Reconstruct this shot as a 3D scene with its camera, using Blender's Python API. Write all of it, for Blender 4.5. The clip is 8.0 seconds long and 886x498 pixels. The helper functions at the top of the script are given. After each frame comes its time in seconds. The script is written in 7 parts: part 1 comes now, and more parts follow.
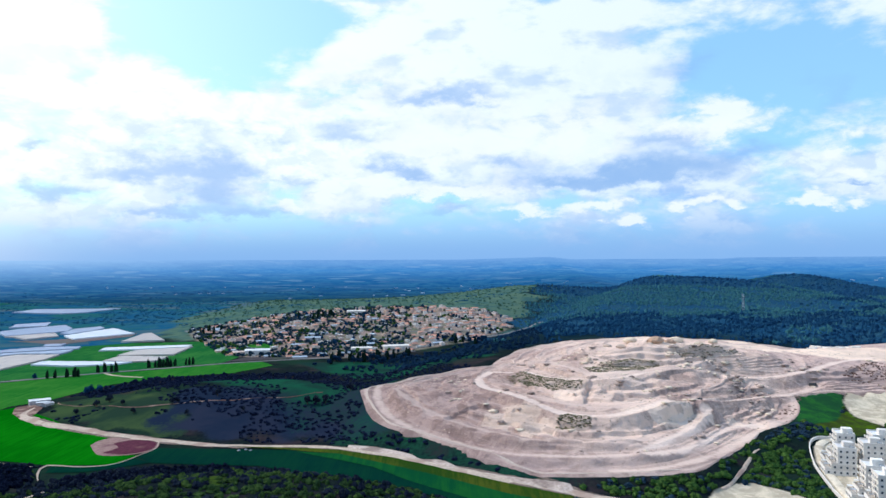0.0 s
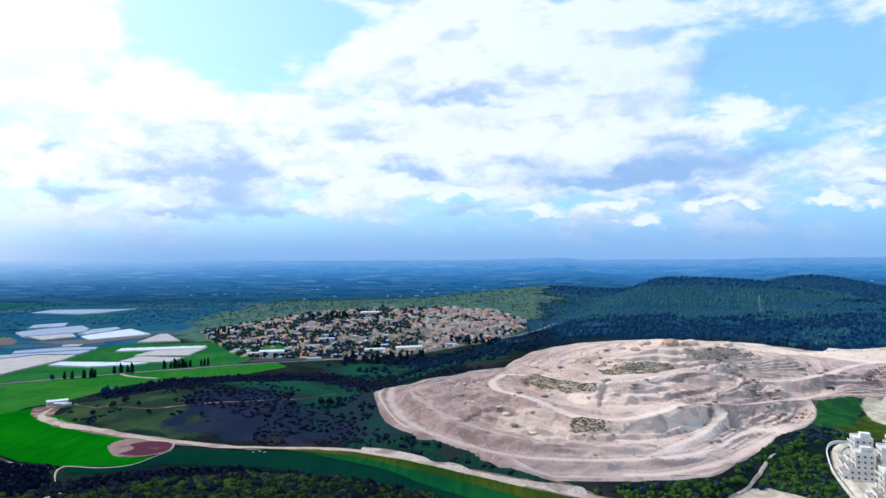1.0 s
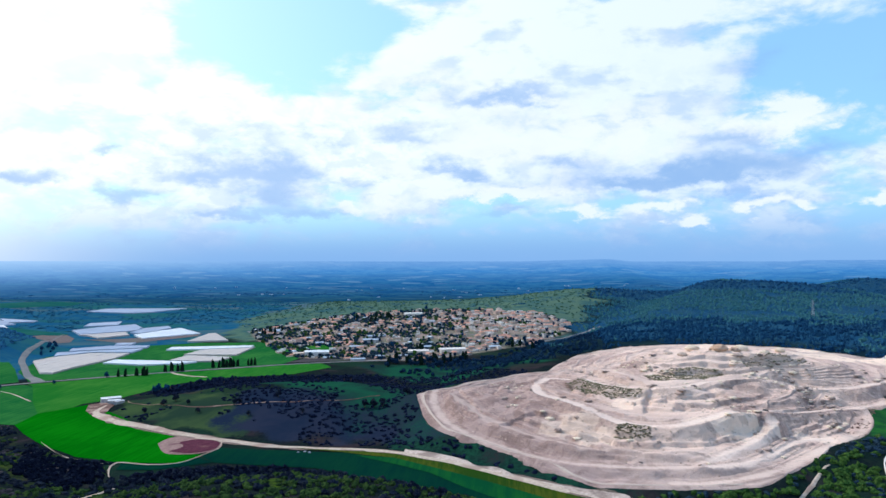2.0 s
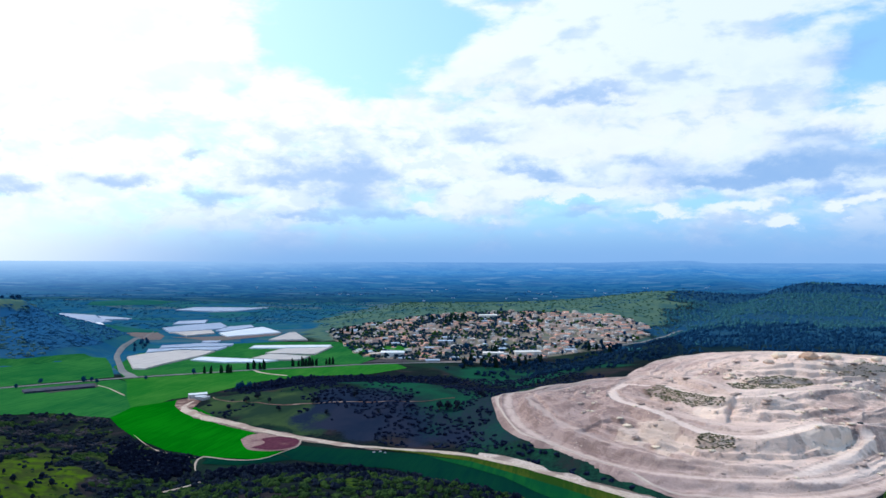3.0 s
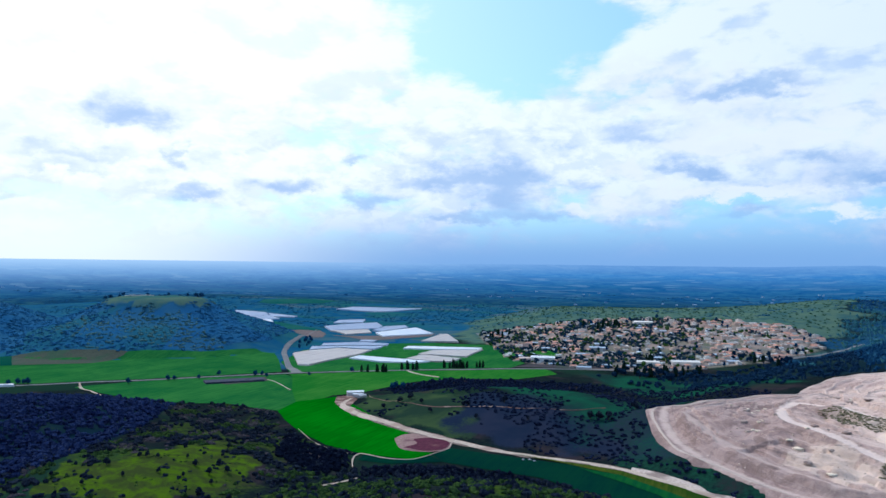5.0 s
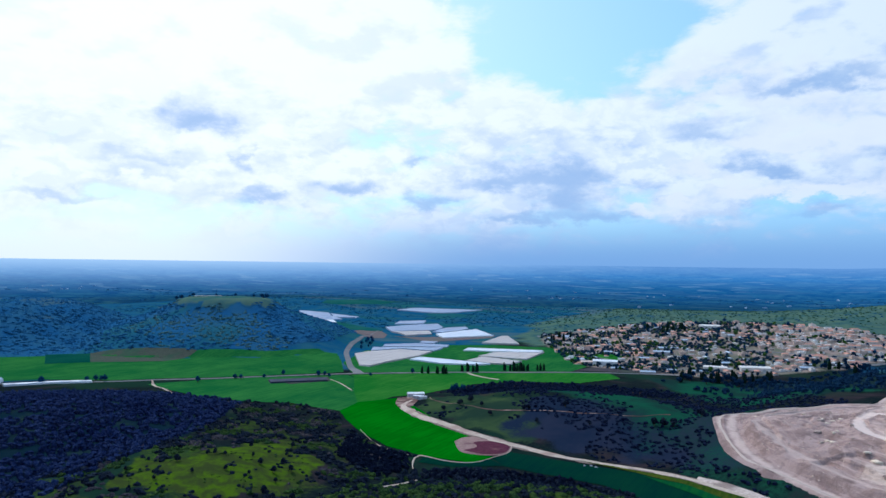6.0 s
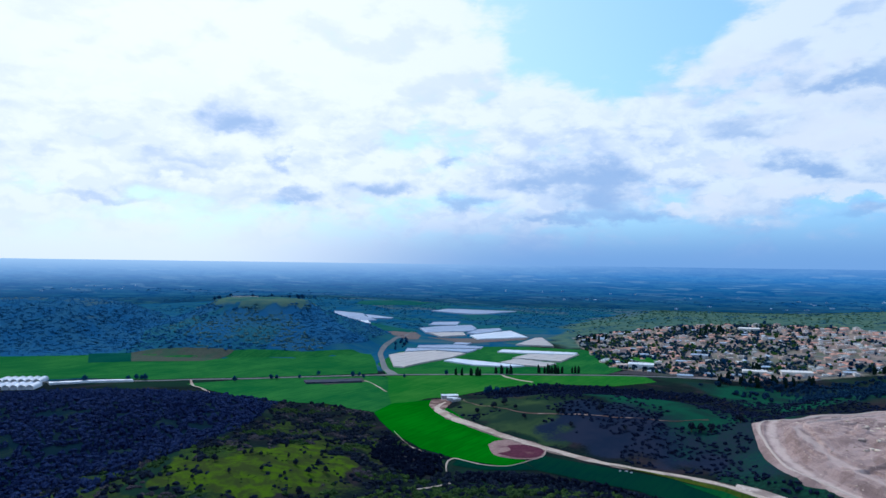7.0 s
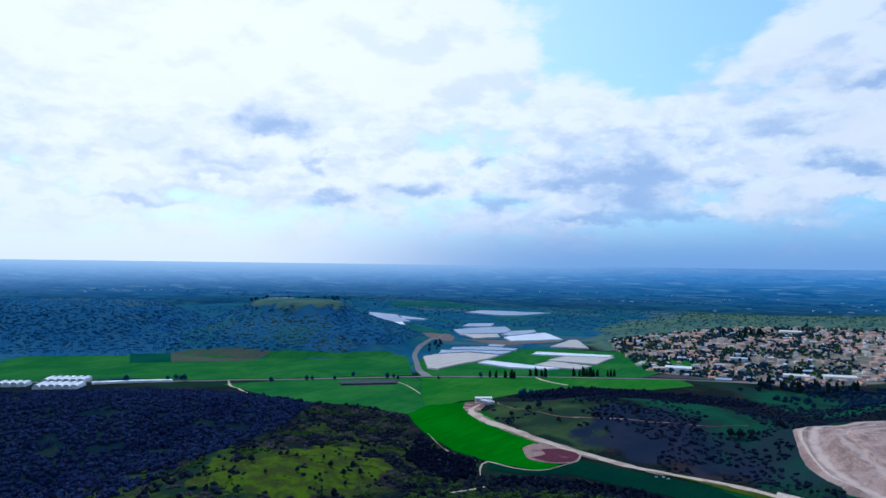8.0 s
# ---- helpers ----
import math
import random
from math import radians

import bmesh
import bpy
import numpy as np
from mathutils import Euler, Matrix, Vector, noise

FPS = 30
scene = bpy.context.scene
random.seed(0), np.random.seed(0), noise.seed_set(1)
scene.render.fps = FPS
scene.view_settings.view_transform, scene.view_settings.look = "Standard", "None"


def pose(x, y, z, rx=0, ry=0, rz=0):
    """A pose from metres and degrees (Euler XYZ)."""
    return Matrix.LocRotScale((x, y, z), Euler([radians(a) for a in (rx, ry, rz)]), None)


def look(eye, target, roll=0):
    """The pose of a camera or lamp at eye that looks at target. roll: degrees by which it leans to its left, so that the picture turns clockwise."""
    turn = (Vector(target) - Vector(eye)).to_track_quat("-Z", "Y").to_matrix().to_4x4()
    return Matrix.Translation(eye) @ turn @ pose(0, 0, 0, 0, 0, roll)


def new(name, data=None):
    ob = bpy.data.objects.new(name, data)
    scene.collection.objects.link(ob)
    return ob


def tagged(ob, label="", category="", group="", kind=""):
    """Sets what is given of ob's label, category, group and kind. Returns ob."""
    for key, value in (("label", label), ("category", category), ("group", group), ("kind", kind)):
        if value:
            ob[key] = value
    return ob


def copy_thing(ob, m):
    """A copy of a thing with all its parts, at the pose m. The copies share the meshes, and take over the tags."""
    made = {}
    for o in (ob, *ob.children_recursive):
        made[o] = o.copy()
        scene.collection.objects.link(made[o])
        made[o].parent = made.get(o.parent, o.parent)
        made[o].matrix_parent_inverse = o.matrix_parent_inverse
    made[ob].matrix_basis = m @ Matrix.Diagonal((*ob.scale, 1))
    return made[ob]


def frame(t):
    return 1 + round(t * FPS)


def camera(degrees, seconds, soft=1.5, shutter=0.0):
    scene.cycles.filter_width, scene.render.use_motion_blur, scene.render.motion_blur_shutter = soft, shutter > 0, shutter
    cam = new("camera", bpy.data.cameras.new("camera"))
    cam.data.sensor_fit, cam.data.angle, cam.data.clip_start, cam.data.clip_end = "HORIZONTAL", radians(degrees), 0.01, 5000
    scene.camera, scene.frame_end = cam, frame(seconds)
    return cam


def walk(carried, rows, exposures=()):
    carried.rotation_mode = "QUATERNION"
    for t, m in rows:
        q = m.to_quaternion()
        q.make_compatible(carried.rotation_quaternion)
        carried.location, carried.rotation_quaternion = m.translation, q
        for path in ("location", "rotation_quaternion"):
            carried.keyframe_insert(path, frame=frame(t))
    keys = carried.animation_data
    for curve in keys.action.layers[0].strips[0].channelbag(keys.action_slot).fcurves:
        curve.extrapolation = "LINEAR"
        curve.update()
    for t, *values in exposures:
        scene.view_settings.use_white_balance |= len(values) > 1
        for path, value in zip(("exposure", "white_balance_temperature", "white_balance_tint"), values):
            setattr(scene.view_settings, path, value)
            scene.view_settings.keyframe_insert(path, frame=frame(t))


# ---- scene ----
cam = camera(63.9, 8.0)
PATH = [
    (0, pose(0.00, 0.00, 130.0, 91.04, 0.18, 0.00)),
    (0.5, pose(0.15, 0.00, 130.9, 91.04, 0.17, 0.53)),
    (1, pose(0.30, 0.10, 131.6, 91.07, 0.19, 1.10)),
    (1.5, pose(0.45, 0.15, 132.4, 91.10, 0.06, 2.04)),
    (1.7, pose(0.51, 0.18, 132.7, 91.12, 0.03, 2.95)),
    (2.8, pose(0.84, 0.37, 134.6, 91.19, -0.15, 9.50)),
    (3, pose(0.90, 0.40, 134.9, 91.20, -0.18, 10.65)),
    (3.5, pose(1.10, 0.45, 135.8, 91.23, -0.27, 13.70)),
    (4, pose(1.30, 0.55, 136.6, 91.23, -0.45, 16.76)),
    (4.5, pose(1.45, 0.65, 137.5, 91.26, -0.54, 19.80)),
    (5, pose(1.60, 0.75, 138.4, 91.26, -0.66, 22.77)),
    (5.2, pose(1.67, 0.81, 138.7, 91.26, -0.68, 23.92)),
    (6.3, pose(2.03, 1.14, 140.6, 91.27, -0.77, 28.62)),
    (6.5, pose(2.10, 1.20, 140.9, 91.27, -0.79, 29.15)),
    (7, pose(2.20, 1.30, 141.8, 91.27, -0.79, 30.39)),
    (7.5, pose(2.40, 1.35, 142.7, 91.28, -0.85, 31.60)),
    (8, pose(2.50, 1.40, 143.4, 91.30, -0.75, 33.14)),
]
walk(cam, PATH, [(0, 0.0, 6240, 11), (3, -0.04, 6150, 11), (5, -0.16, 5920, 11), (8, -0.36, 5620, 11)])

# ---- sky and sun ----
SUN_LEFT, SUN_UP = 66.0, 46.0


def math_node(tree, op, a, b=None, c=None, clamp=False):
    n = tree.nodes.new("ShaderNodeMath")
    n.operation, n.use_clamp = op, clamp
    for i, v in enumerate((a, b, c)):
        if v is None:
            continue
        if isinstance(v, (int, float)):
            n.inputs[i].default_value = v
        else:
            tree.links.new(v, n.inputs[i])
    return n.outputs[0]


def mix_node(tree, fac, a, b, blend="MIX"):
    n = tree.nodes.new("ShaderNodeMix")
    n.data_type, n.blend_type = "RGBA", blend
    for socket, v in ((n.inputs[0], fac), (n.inputs[6], a), (n.inputs[7], b)):
        if isinstance(v, (int, float)):
            socket.default_value = v
        elif isinstance(v, tuple):
            socket.default_value = (*v, 1.0)
        else:
            tree.links.new(v, socket)
    return n.outputs[2]


def ramp_node(tree, fac, a, b):
    """0 below a, 1 above b, smooth between."""
    n = tree.nodes.new("ShaderNodeMapRange")
    n.interpolation_type = "SMOOTHSTEP"
    tree.links.new(fac, n.inputs[0])
    n.inputs[1].default_value, n.inputs[2].default_value = a, b
    return n.outputs[0]


def noise_node(tree, vec, scale, detail=6.0, rough=0.55, warp=0.0):
    n = tree.nodes.new("ShaderNodeTexNoise")
    n.inputs["Scale"].default_value, n.inputs["Detail"].default_value = scale, detail
    n.inputs["Roughness"].default_value, n.inputs["Distortion"].default_value = rough, warp
    if vec is not None:
        tree.links.new(vec, n.inputs["Vector"])
    return n.outputs["Fac"]


def plots_node(tree, vec, scale, pick):
    """Fields of all sizes: one random value a cell, the cells' edges frayed."""
    n = tree.nodes.new("ShaderNodeTexVoronoi")
    n.inputs["Scale"].default_value, n.inputs["Randomness"].default_value = scale, 0.9
    tree.links.new(vec, n.inputs["Vector"])
    c = tree.nodes.new("ShaderNodeSeparateColor")
    tree.links.new(n.outputs["Color"], c.inputs[0])
    return c.outputs[pick]


def make_sky():
    world = bpy.data.worlds.new("sky")
    scene.world = world
    world.use_nodes = True
    t = world.node_tree
    t.nodes.clear()
    out, bg = t.nodes.new("ShaderNodeOutputWorld"), t.nodes.new("ShaderNodeBackground")
    t.links.new(bg.outputs[0], out.inputs[0])
    sky = t.nodes.new("ShaderNodeTexSky")
    sky.sky_type, sky.sun_disc = "NISHITA", False
    sky.sun_elevation, sky.sun_rotation = radians(SUN_UP), radians(-SUN_LEFT)
    sky.air_density, sky.dust_density, sky.ozone_density = 1.0, 0.6, 2.0
    blue = mix_node(t, 1.0, sky.outputs[0], SKY_GAIN, "MULTIPLY")
    way = t.nodes.new("ShaderNodeTexCoord").outputs["Generated"]
    sep = t.nodes.new("ShaderNodeSeparateXYZ")
    t.links.new(way, sep.inputs[0])
    dx, dy, dz = sep.outputs
    up = math_node(t, "MAXIMUM", dz, 0.0)

    def lobe(left, height, wide, tall):
        """A soft patch of the sky round one bearing."""
        az = radians(left)
        side = math_node(t, "ADD", math_node(t, "MULTIPLY", dx, math.cos(az)), math_node(t, "MULTIPLY", dy, math.sin(az)))
        ahead = math_node(t, "ADD", math_node(t, "MULTIPLY", dx, -math.sin(az)), math_node(t, "MULTIPLY", dy, math.cos(az)))
        ahead = math_node(t, "MAXIMUM", ahead, 0.05)
        a = math_node(t, "DIVIDE", math_node(t, "DIVIDE", side, ahead), math.tan(radians(wide)))
        b = math_node(t, "DIVIDE", math_node(t, "SUBTRACT", dz, math.sin(radians(height))), math.sin(radians(tall)))
        d = math_node(t, "ADD", math_node(t, "MULTIPLY", a, a), math_node(t, "MULTIPLY", b, b))
        return math_node(t, "POWER", 2.718, math_node(t, "MULTIPLY", d, -1.0))

    def billow(rise):
        """How thick the cloud is, looked up a little higher by rise."""
        c = t.nodes.new("ShaderNodeCombineXYZ")
        z = math_node(t, "MULTIPLY", math_node(t, "ADD", dz, rise), 2.3)
        t.links.new(dx, c.inputs[0]), t.links.new(dy, c.inputs[1]), t.links.new(z, c.inputs[2])
        big = noise_node(t, c.outputs[0], 4.2, 10.0, 0.56, 0.15)
        mid = noise_node(t, c.outputs[0], 13.0, 9.0, 0.58, 0.2)
        m = t.nodes.new("ShaderNodeMix")
        m.inputs[0].default_value = 0.35
        t.links.new(big, m.inputs[2]), t.links.new(mid, m.inputs[3])
        return m.outputs[0]

    # bearing and height of a direction in degrees, their lines ruffled like cloud edges
    curl = t.nodes.new("ShaderNodeCombineXYZ")
    t.links.new(dx, curl.inputs[0]), t.links.new(dy, curl.inputs[1])
    t.links.new(math_node(t, "MULTIPLY", dz, 1.8), curl.inputs[2])
    ruffle = t.nodes.new("ShaderNodeTexNoise")
    ruffle.inputs["Scale"].default_value, ruffle.inputs["Detail"].default_value, ruffle.inputs["Roughness"].default_value = 16.0, 9.0, 0.58
    t.links.new(curl.outputs[0], ruffle.inputs["Vector"])
    rs = t.nodes.new("ShaderNodeSeparateColor")
    t.links.new(ruffle.outputs["Color"], rs.inputs[0])
    az = math_node(t, "MULTIPLY", math_node(t, "ARCTAN2", math_node(t, "MULTIPLY", dx, -1.0), dy), 57.2958)
    el = math_node(t, "MULTIPLY", math_node(t, "ARCSINE", dz), 57.2958)
    az = math_node(t, "ADD", az, math_node(t, "MULTIPLY_ADD", rs.outputs[0], 9.0, -4.5))
    el = math_node(t, "ADD", el, math_node(t, "MULTIPLY_ADD", rs.outputs[1], 4.4, -2.2))

    def patches(rows, under):
        """Soft flat-bottomed patches, added up."""
        total = None
        for left, height, wide, tall, weight in rows:
            a = math_node(t, "MULTIPLY", math_node(t, "SUBTRACT", az, left), 1.0 / wide)
            b = math_node(t, "MULTIPLY", math_node(t, "SUBTRACT", el, height), 1.0 / tall)
            b = math_node(t, "MAXIMUM", b, math_node(t, "MULTIPLY", b, -under))
            d = math_node(t, "MULTIPLY_ADD", a, a, math_node(t, "MULTIPLY", b, b))
            p = math_node(t, "MULTIPLY", math_node(t, "POWER", 2.718, math_node(t, "MULTIPLY", d, -0.8)), weight)
            total = p if total is None else math_node(t, "ADD", total, p)
        return total

    here, above = billow(0.0), billow(0.03)
    cover = here
    for left, height, wide, tall, weight in GAPS:
        cover = math_node(t, "ADD", cover, math_node(t, "MULTIPLY", lobe(left, height, wide, tall), weight))
    cover = math_node(t, "ADD", cover, math_node(t, "MULTIPLY", ramp_node(t, dz, 0.06, 0.13), 0.13))
    cover = math_node(t, "SUBTRACT", cover, math_node(t, "MULTIPLY", ramp_node(t, dz, 0.32, 0.55), 0.2))
    cloud = ramp_node(t, cover, 0.46, 0.59)
    glow = lobe(SUN_LEFT - 8, 22, 30, 20)
    # thin white veil, thicker towards the sun
    sunward = lobe(SUN_LEFT - 20, 16, 42, 30)
    blue = mix_node(t, 0.75, blue, mix_node(t, sunward, (0.31, 0.58, 0.98), (0.66, 0.97, 1.05)))
    under = ramp_node(t, math_node(t, "SUBTRACT", above, here), -0.02, 0.10)
    puff = noise_node(t, curl.outputs[0], 26.0, 8.0, 0.6, 0.3)
    rough = math_node(t, "MULTIPLY", ramp_node(t, puff, 0.44, 0.60), math_node(t, "MULTIPLY", ramp_node(t, dz, 0.30, 0.12), 0.75))
    belly = math_node(t, "MULTIPLY", math_node(t, "ADD", under, rough), math_node(t, "MULTIPLY_ADD", sunward, -0.24, 0.50), clamp=True)
    white = mix_node(t, belly, mix_node(t, sunward, (0.86, 0.98, 1.07), (1.14, 1.20, 1.22)), (0.33, 0.55, 0.92))
    col = mix_node(t, cloud, blue, white)
    # low air below the cloud base
    air = mix_node(t, ramp_node(t, lobe(SUN_LEFT - 2, 3, 30, 40), 0.05, 0.9), (0.25, 0.48, 0.84), (1.02, 1.10, 1.14))
    veil = math_node(t, "POWER", 2.718, math_node(t, "MULTIPLY", math_node(t, "MULTIPLY", up, up), -260.0))
    col = mix_node(t, math_node(t, "MULTIPLY", veil, 0.96), col, air)
    # bright cumulus heads, then the grey-blue bases
    heads = math_node(t, "MULTIPLY", patches(CLOUD_HEADS, 1.5), math_node(t, "MULTIPLY_ADD", ramp_node(t, puff, 0.35, 0.62), 0.7, 0.5))
    col = mix_node(t, math_node(t, "MULTIPLY", ramp_node(t, heads, 0.18, 0.78), 0.9), col, (0.95, 1.02, 1.08))
    col = mix_node(t, math_node(t, "MULTIPLY", glow, 0.45), col, (1.45, 1.42, 1.38))
    shade = patches(CLOUD_BASES_AHEAD, 1.6)
    shade = math_node(t, "ADD", shade, patches(CLOUD_BASES_SUNWARD, 1.6))
    dim = mix_node(t, sunward, (0.29, 0.51, 0.86), (0.48, 0.67, 0.96))
    col = mix_node(t, math_node(t, "MULTIPLY", ramp_node(t, shade, 0.08, 1.0), 0.9), col, dim)
    low = math_node(t, "POWER", 2.718, math_node(t, "MULTIPLY", up, -45.0))
    col = mix_node(t, math_node(t, "MULTIPLY", low, 0.9), col, air)
    t.links.new(col, bg.inputs[0])
    bg.inputs[1].default_value = 1.0


SKY_GAIN = (0.20, 0.29, 0.30)
# bearing left of the start, height, half width, half height (degrees), more or less cloud
GAPS = [
    (17, 18.0, 10, 4.6, -0.30), (-23, 14.0, 6.0, 2.8, -0.30), (-31, 12, 4, 3.5, -0.16), (-24, 8, 5, 2.5, -0.12),
    (-2, 12, 11, 6, 0.10), (45, 11, 18, 10, 0.10),
]
# bearing, height, half width, half height, weight
CLOUD_HEADS = [
    (-8.8, 9.6, 8.7, 3.5, 0.8), (-21.9, 10.2, 3.6, 1.3, 1), (-29.1, 8.3, 2.0, 1.5, 0.8), (-7.1, 3.8, 3.1, 0.7, 1), (-14.5, 3.0, 1.7, 0.6, 1),
    (-21.7, 4.4, 1.6, 0.6, 1), (-18.3, 4.1, 1.4, 0.5, 0.9), (-27.1, 4.5, 1.7, 0.5, 1), (-29.6, 4.1, 1.2, 0.4, 0.9), (-30.7, 6.1, 1.6, 0.6, 0.9),
    (17.4, 5.7, 1.9, 0.5, 0.5), (10.1, 4.3, 3.0, 0.8, 0.8), (-0.7, 5.5, 3.1, 0.7, 0.7), (4.7, 5.7, 3.1, 0.7, 0.7), (-3.5, 6.2, 2.6, 0.8, 0.8), (6.5, 13.4, 8.3, 3.4, 0.6), (12.5, 4.6, 1.6, 0.6, 0.9), (8.0, 7.2, 2.4, 0.9, 0.8), (-12, 4.6, 2.0, 0.6, 0.8), (1.5, 9.4, 4.0, 1.2, 0.8),
]
CLOUD_BASES_AHEAD = [
    (7.3, 10.3, 3.1, 1.0, 0.7), (2.9, 7.1, 2.6, 0.7, 0.9), (1.5, 12.8, 3.7, 0.8, 0.7), (-2.6, 13.2, 3.1, 0.7, 0.5), (-18.3, 14.2, 2.8, 1.4, 0.6), (-4.7, 7.8, 2.6, 0.7, 0.7),
    (-11.7, 6.4, 7.5, 0.8, 0.9), (-17.7, 7.2, 4.3, 1.5, 0.75), (-17.2, 9.4, 2.4, 0.8, 0.6), (-30.7, 5.3, 1.6, 0.3, 0.8), (-28.7, 11.2, 1.6, 2.0, 0.4), (-23.5, 7.7, 3.1, 1.0, 0.5), (-0.6, 4.0, 3.1, 0.6, 0.6),
]
CLOUD_BASES_SUNWARD = [
    (29.8, 8.3, 1.6, 0.6, 0.7), (23.9, 6.6, 3.5, 1.0, 0.9), (17.4, 6.9, 3.1, 1.2, 0.9), (17.7, 5.2, 2.9, 1.0, 0.9), (28.4, 5.0, 2.0, 0.8, 0.8), (22.1, 3.6, 3.1, 0.6, 0.8), (15.3, 3.9, 3.9, 0.7, 0.8),
    (46.9, 10.5, 2.8, 1.5, 1.0), (49.8, 7.7, 5.5, 0.7, 0.55), (51.3, 6.6, 3.6, 0.5, 0.5), (56.9, 4.5, 3.3, 0.6, 0.6), (42.8, 8.4, 0.7, 0.7, 0.6), (41.9, 4.9, 2.5, 0.7, 0.8), (35.3, 5.9, 2.3, 0.8, 0.9),
]
make_sky()
sun = new("sun", bpy.data.lights.new("sun", "SUN"))
sun.data.energy, sun.data.angle, sun.data.color = 3.4, radians(0.8), (1.0, 0.94, 0.86)
sun.matrix_world = look((0, 0, 0), (math.sin(radians(SUN_LEFT)) * math.cos(radians(SUN_UP)), -math.cos(radians(SUN_LEFT)) * math.cos(radians(SUN_UP)), -math.sin(radians(SUN_UP))))
sun.location = (0, 0, 600)

# ---- materials ----
def material(name, rough=0.9, spec=0.0):
    m = bpy.data.materials.new(name)
    m.use_nodes = True
    t = m.node_tree
    b = t.nodes["Principled BSDF"]
    b.inputs["Roughness"].default_value = rough
    b.inputs["Specular IOR Level"].default_value = spec
    return m, t, b


def place_node(t):
    return t.nodes.new("ShaderNodeNewGeometry").outputs["Position"]


def relief(t, b, height, strength=0.4, depth=0.3):
    n = t.nodes.new("ShaderNodeBump")
    n.inputs["Strength"].default_value, n.inputs["Distance"].default_value = strength, depth
    t.links.new(height, n.inputs["Height"])
    t.links.new(n.outputs[0], b.inputs["Normal"])


def soil(name, dark, light, patch, big=0.02, fine=0.4, share=(0.5, 0.62), rough=0.95, depth=0.4):
    """Earth or rock: two tones by a fine noise, a third in patches."""
    m, t, b = material(name, rough, 0.05)
    p = place_node(t)
    n1, n2 = noise_node(t, p, fine, 8, 0.65), noise_node(t, p, big, 6, 0.6, 0.4)
    col = mix_node(t, ramp_node(t, n1, 0.3, 0.7), dark, light)
    col = mix_node(t, ramp_node(t, n2, *share), col, patch)
    t.links.new(col, b.inputs["Base Color"])
    relief(t, b, n1, 0.5, depth)
    return m


def leaves(name, dark, light, third, rough=0.8):
    """Foliage: each clump its own tone, mottled within."""
    m, t, b = material(name, rough, 0.0)
    g = t.nodes.new("ShaderNodeNewGeometry")
    p = g.outputs["Position"]
    n = noise_node(t, p, 0.9, 4, 0.6)
    patch = noise_node(t, p, 0.018, 4, 0.6)
    col = mix_node(t, g.outputs["Random Per Island"], dark, light)
    col = mix_node(t, ramp_node(t, n, 0.45, 0.75), col, third)
    col = mix_node(t, math_node(t, "MULTIPLY", ramp_node(t, patch, 0.5, 0.7), 0.5), col, dark)
    t.links.new(col, b.inputs["Base Color"])
    relief(t, b, noise_node(t, p, 2.2, 3, 0.6), 0.8, 0.5)
    return m


def crop(name, main, other, turn, rows=0.35, patch=0.012):
    """A sown field: fine drill rows along one way, patches of other growth."""
    m, t, b = material(name, 1.0, 0.0)
    p = place_node(t)
    mp = t.nodes.new("ShaderNodeMapping")
    mp.inputs["Rotation"].default_value = (0, 0, radians(turn))
    mp.inputs["Scale"].default_value = (1.0, 0.06, 1.0)
    t.links.new(p, mp.inputs["Vector"])
    n1 = noise_node(t, mp.outputs[0], rows, 5, 0.7)
    n2 = noise_node(t, p, patch, 5, 0.6, 0.5)
    fac = math_node(t, "ADD", math_node(t, "MULTIPLY", n1, 0.5), math_node(t, "MULTIPLY", n2, 0.5))
    col = mix_node(t, ramp_node(t, fac, 0.4, 0.62), main, other)
    t.links.new(col, b.inputs["Base Color"])
    relief(t, b, noise_node(t, p, 1.5, 4, 0.6), 0.4, 0.2)
    return m


def paint(name, colour, worn, rough=0.8, metal=0.0, size=0.6):
    """Plaster, paint or sheet metal with dirt in soft patches."""
    m, t, b = material(name, rough, 0.3)
    b.inputs["Metallic"].default_value = metal
    o = t.nodes.new("ShaderNodeObjectInfo").outputs["Random"]
    n = noise_node(t, place_node(t), size, 6, 0.65)
    col = mix_node(t, ramp_node(t, n, 0.42, 0.75), colour, worn)
    col = mix_node(t, math_node(t, "MULTIPLY", o, 0.72), col, worn)
    t.links.new(col, b.inputs["Base Color"])
    return m


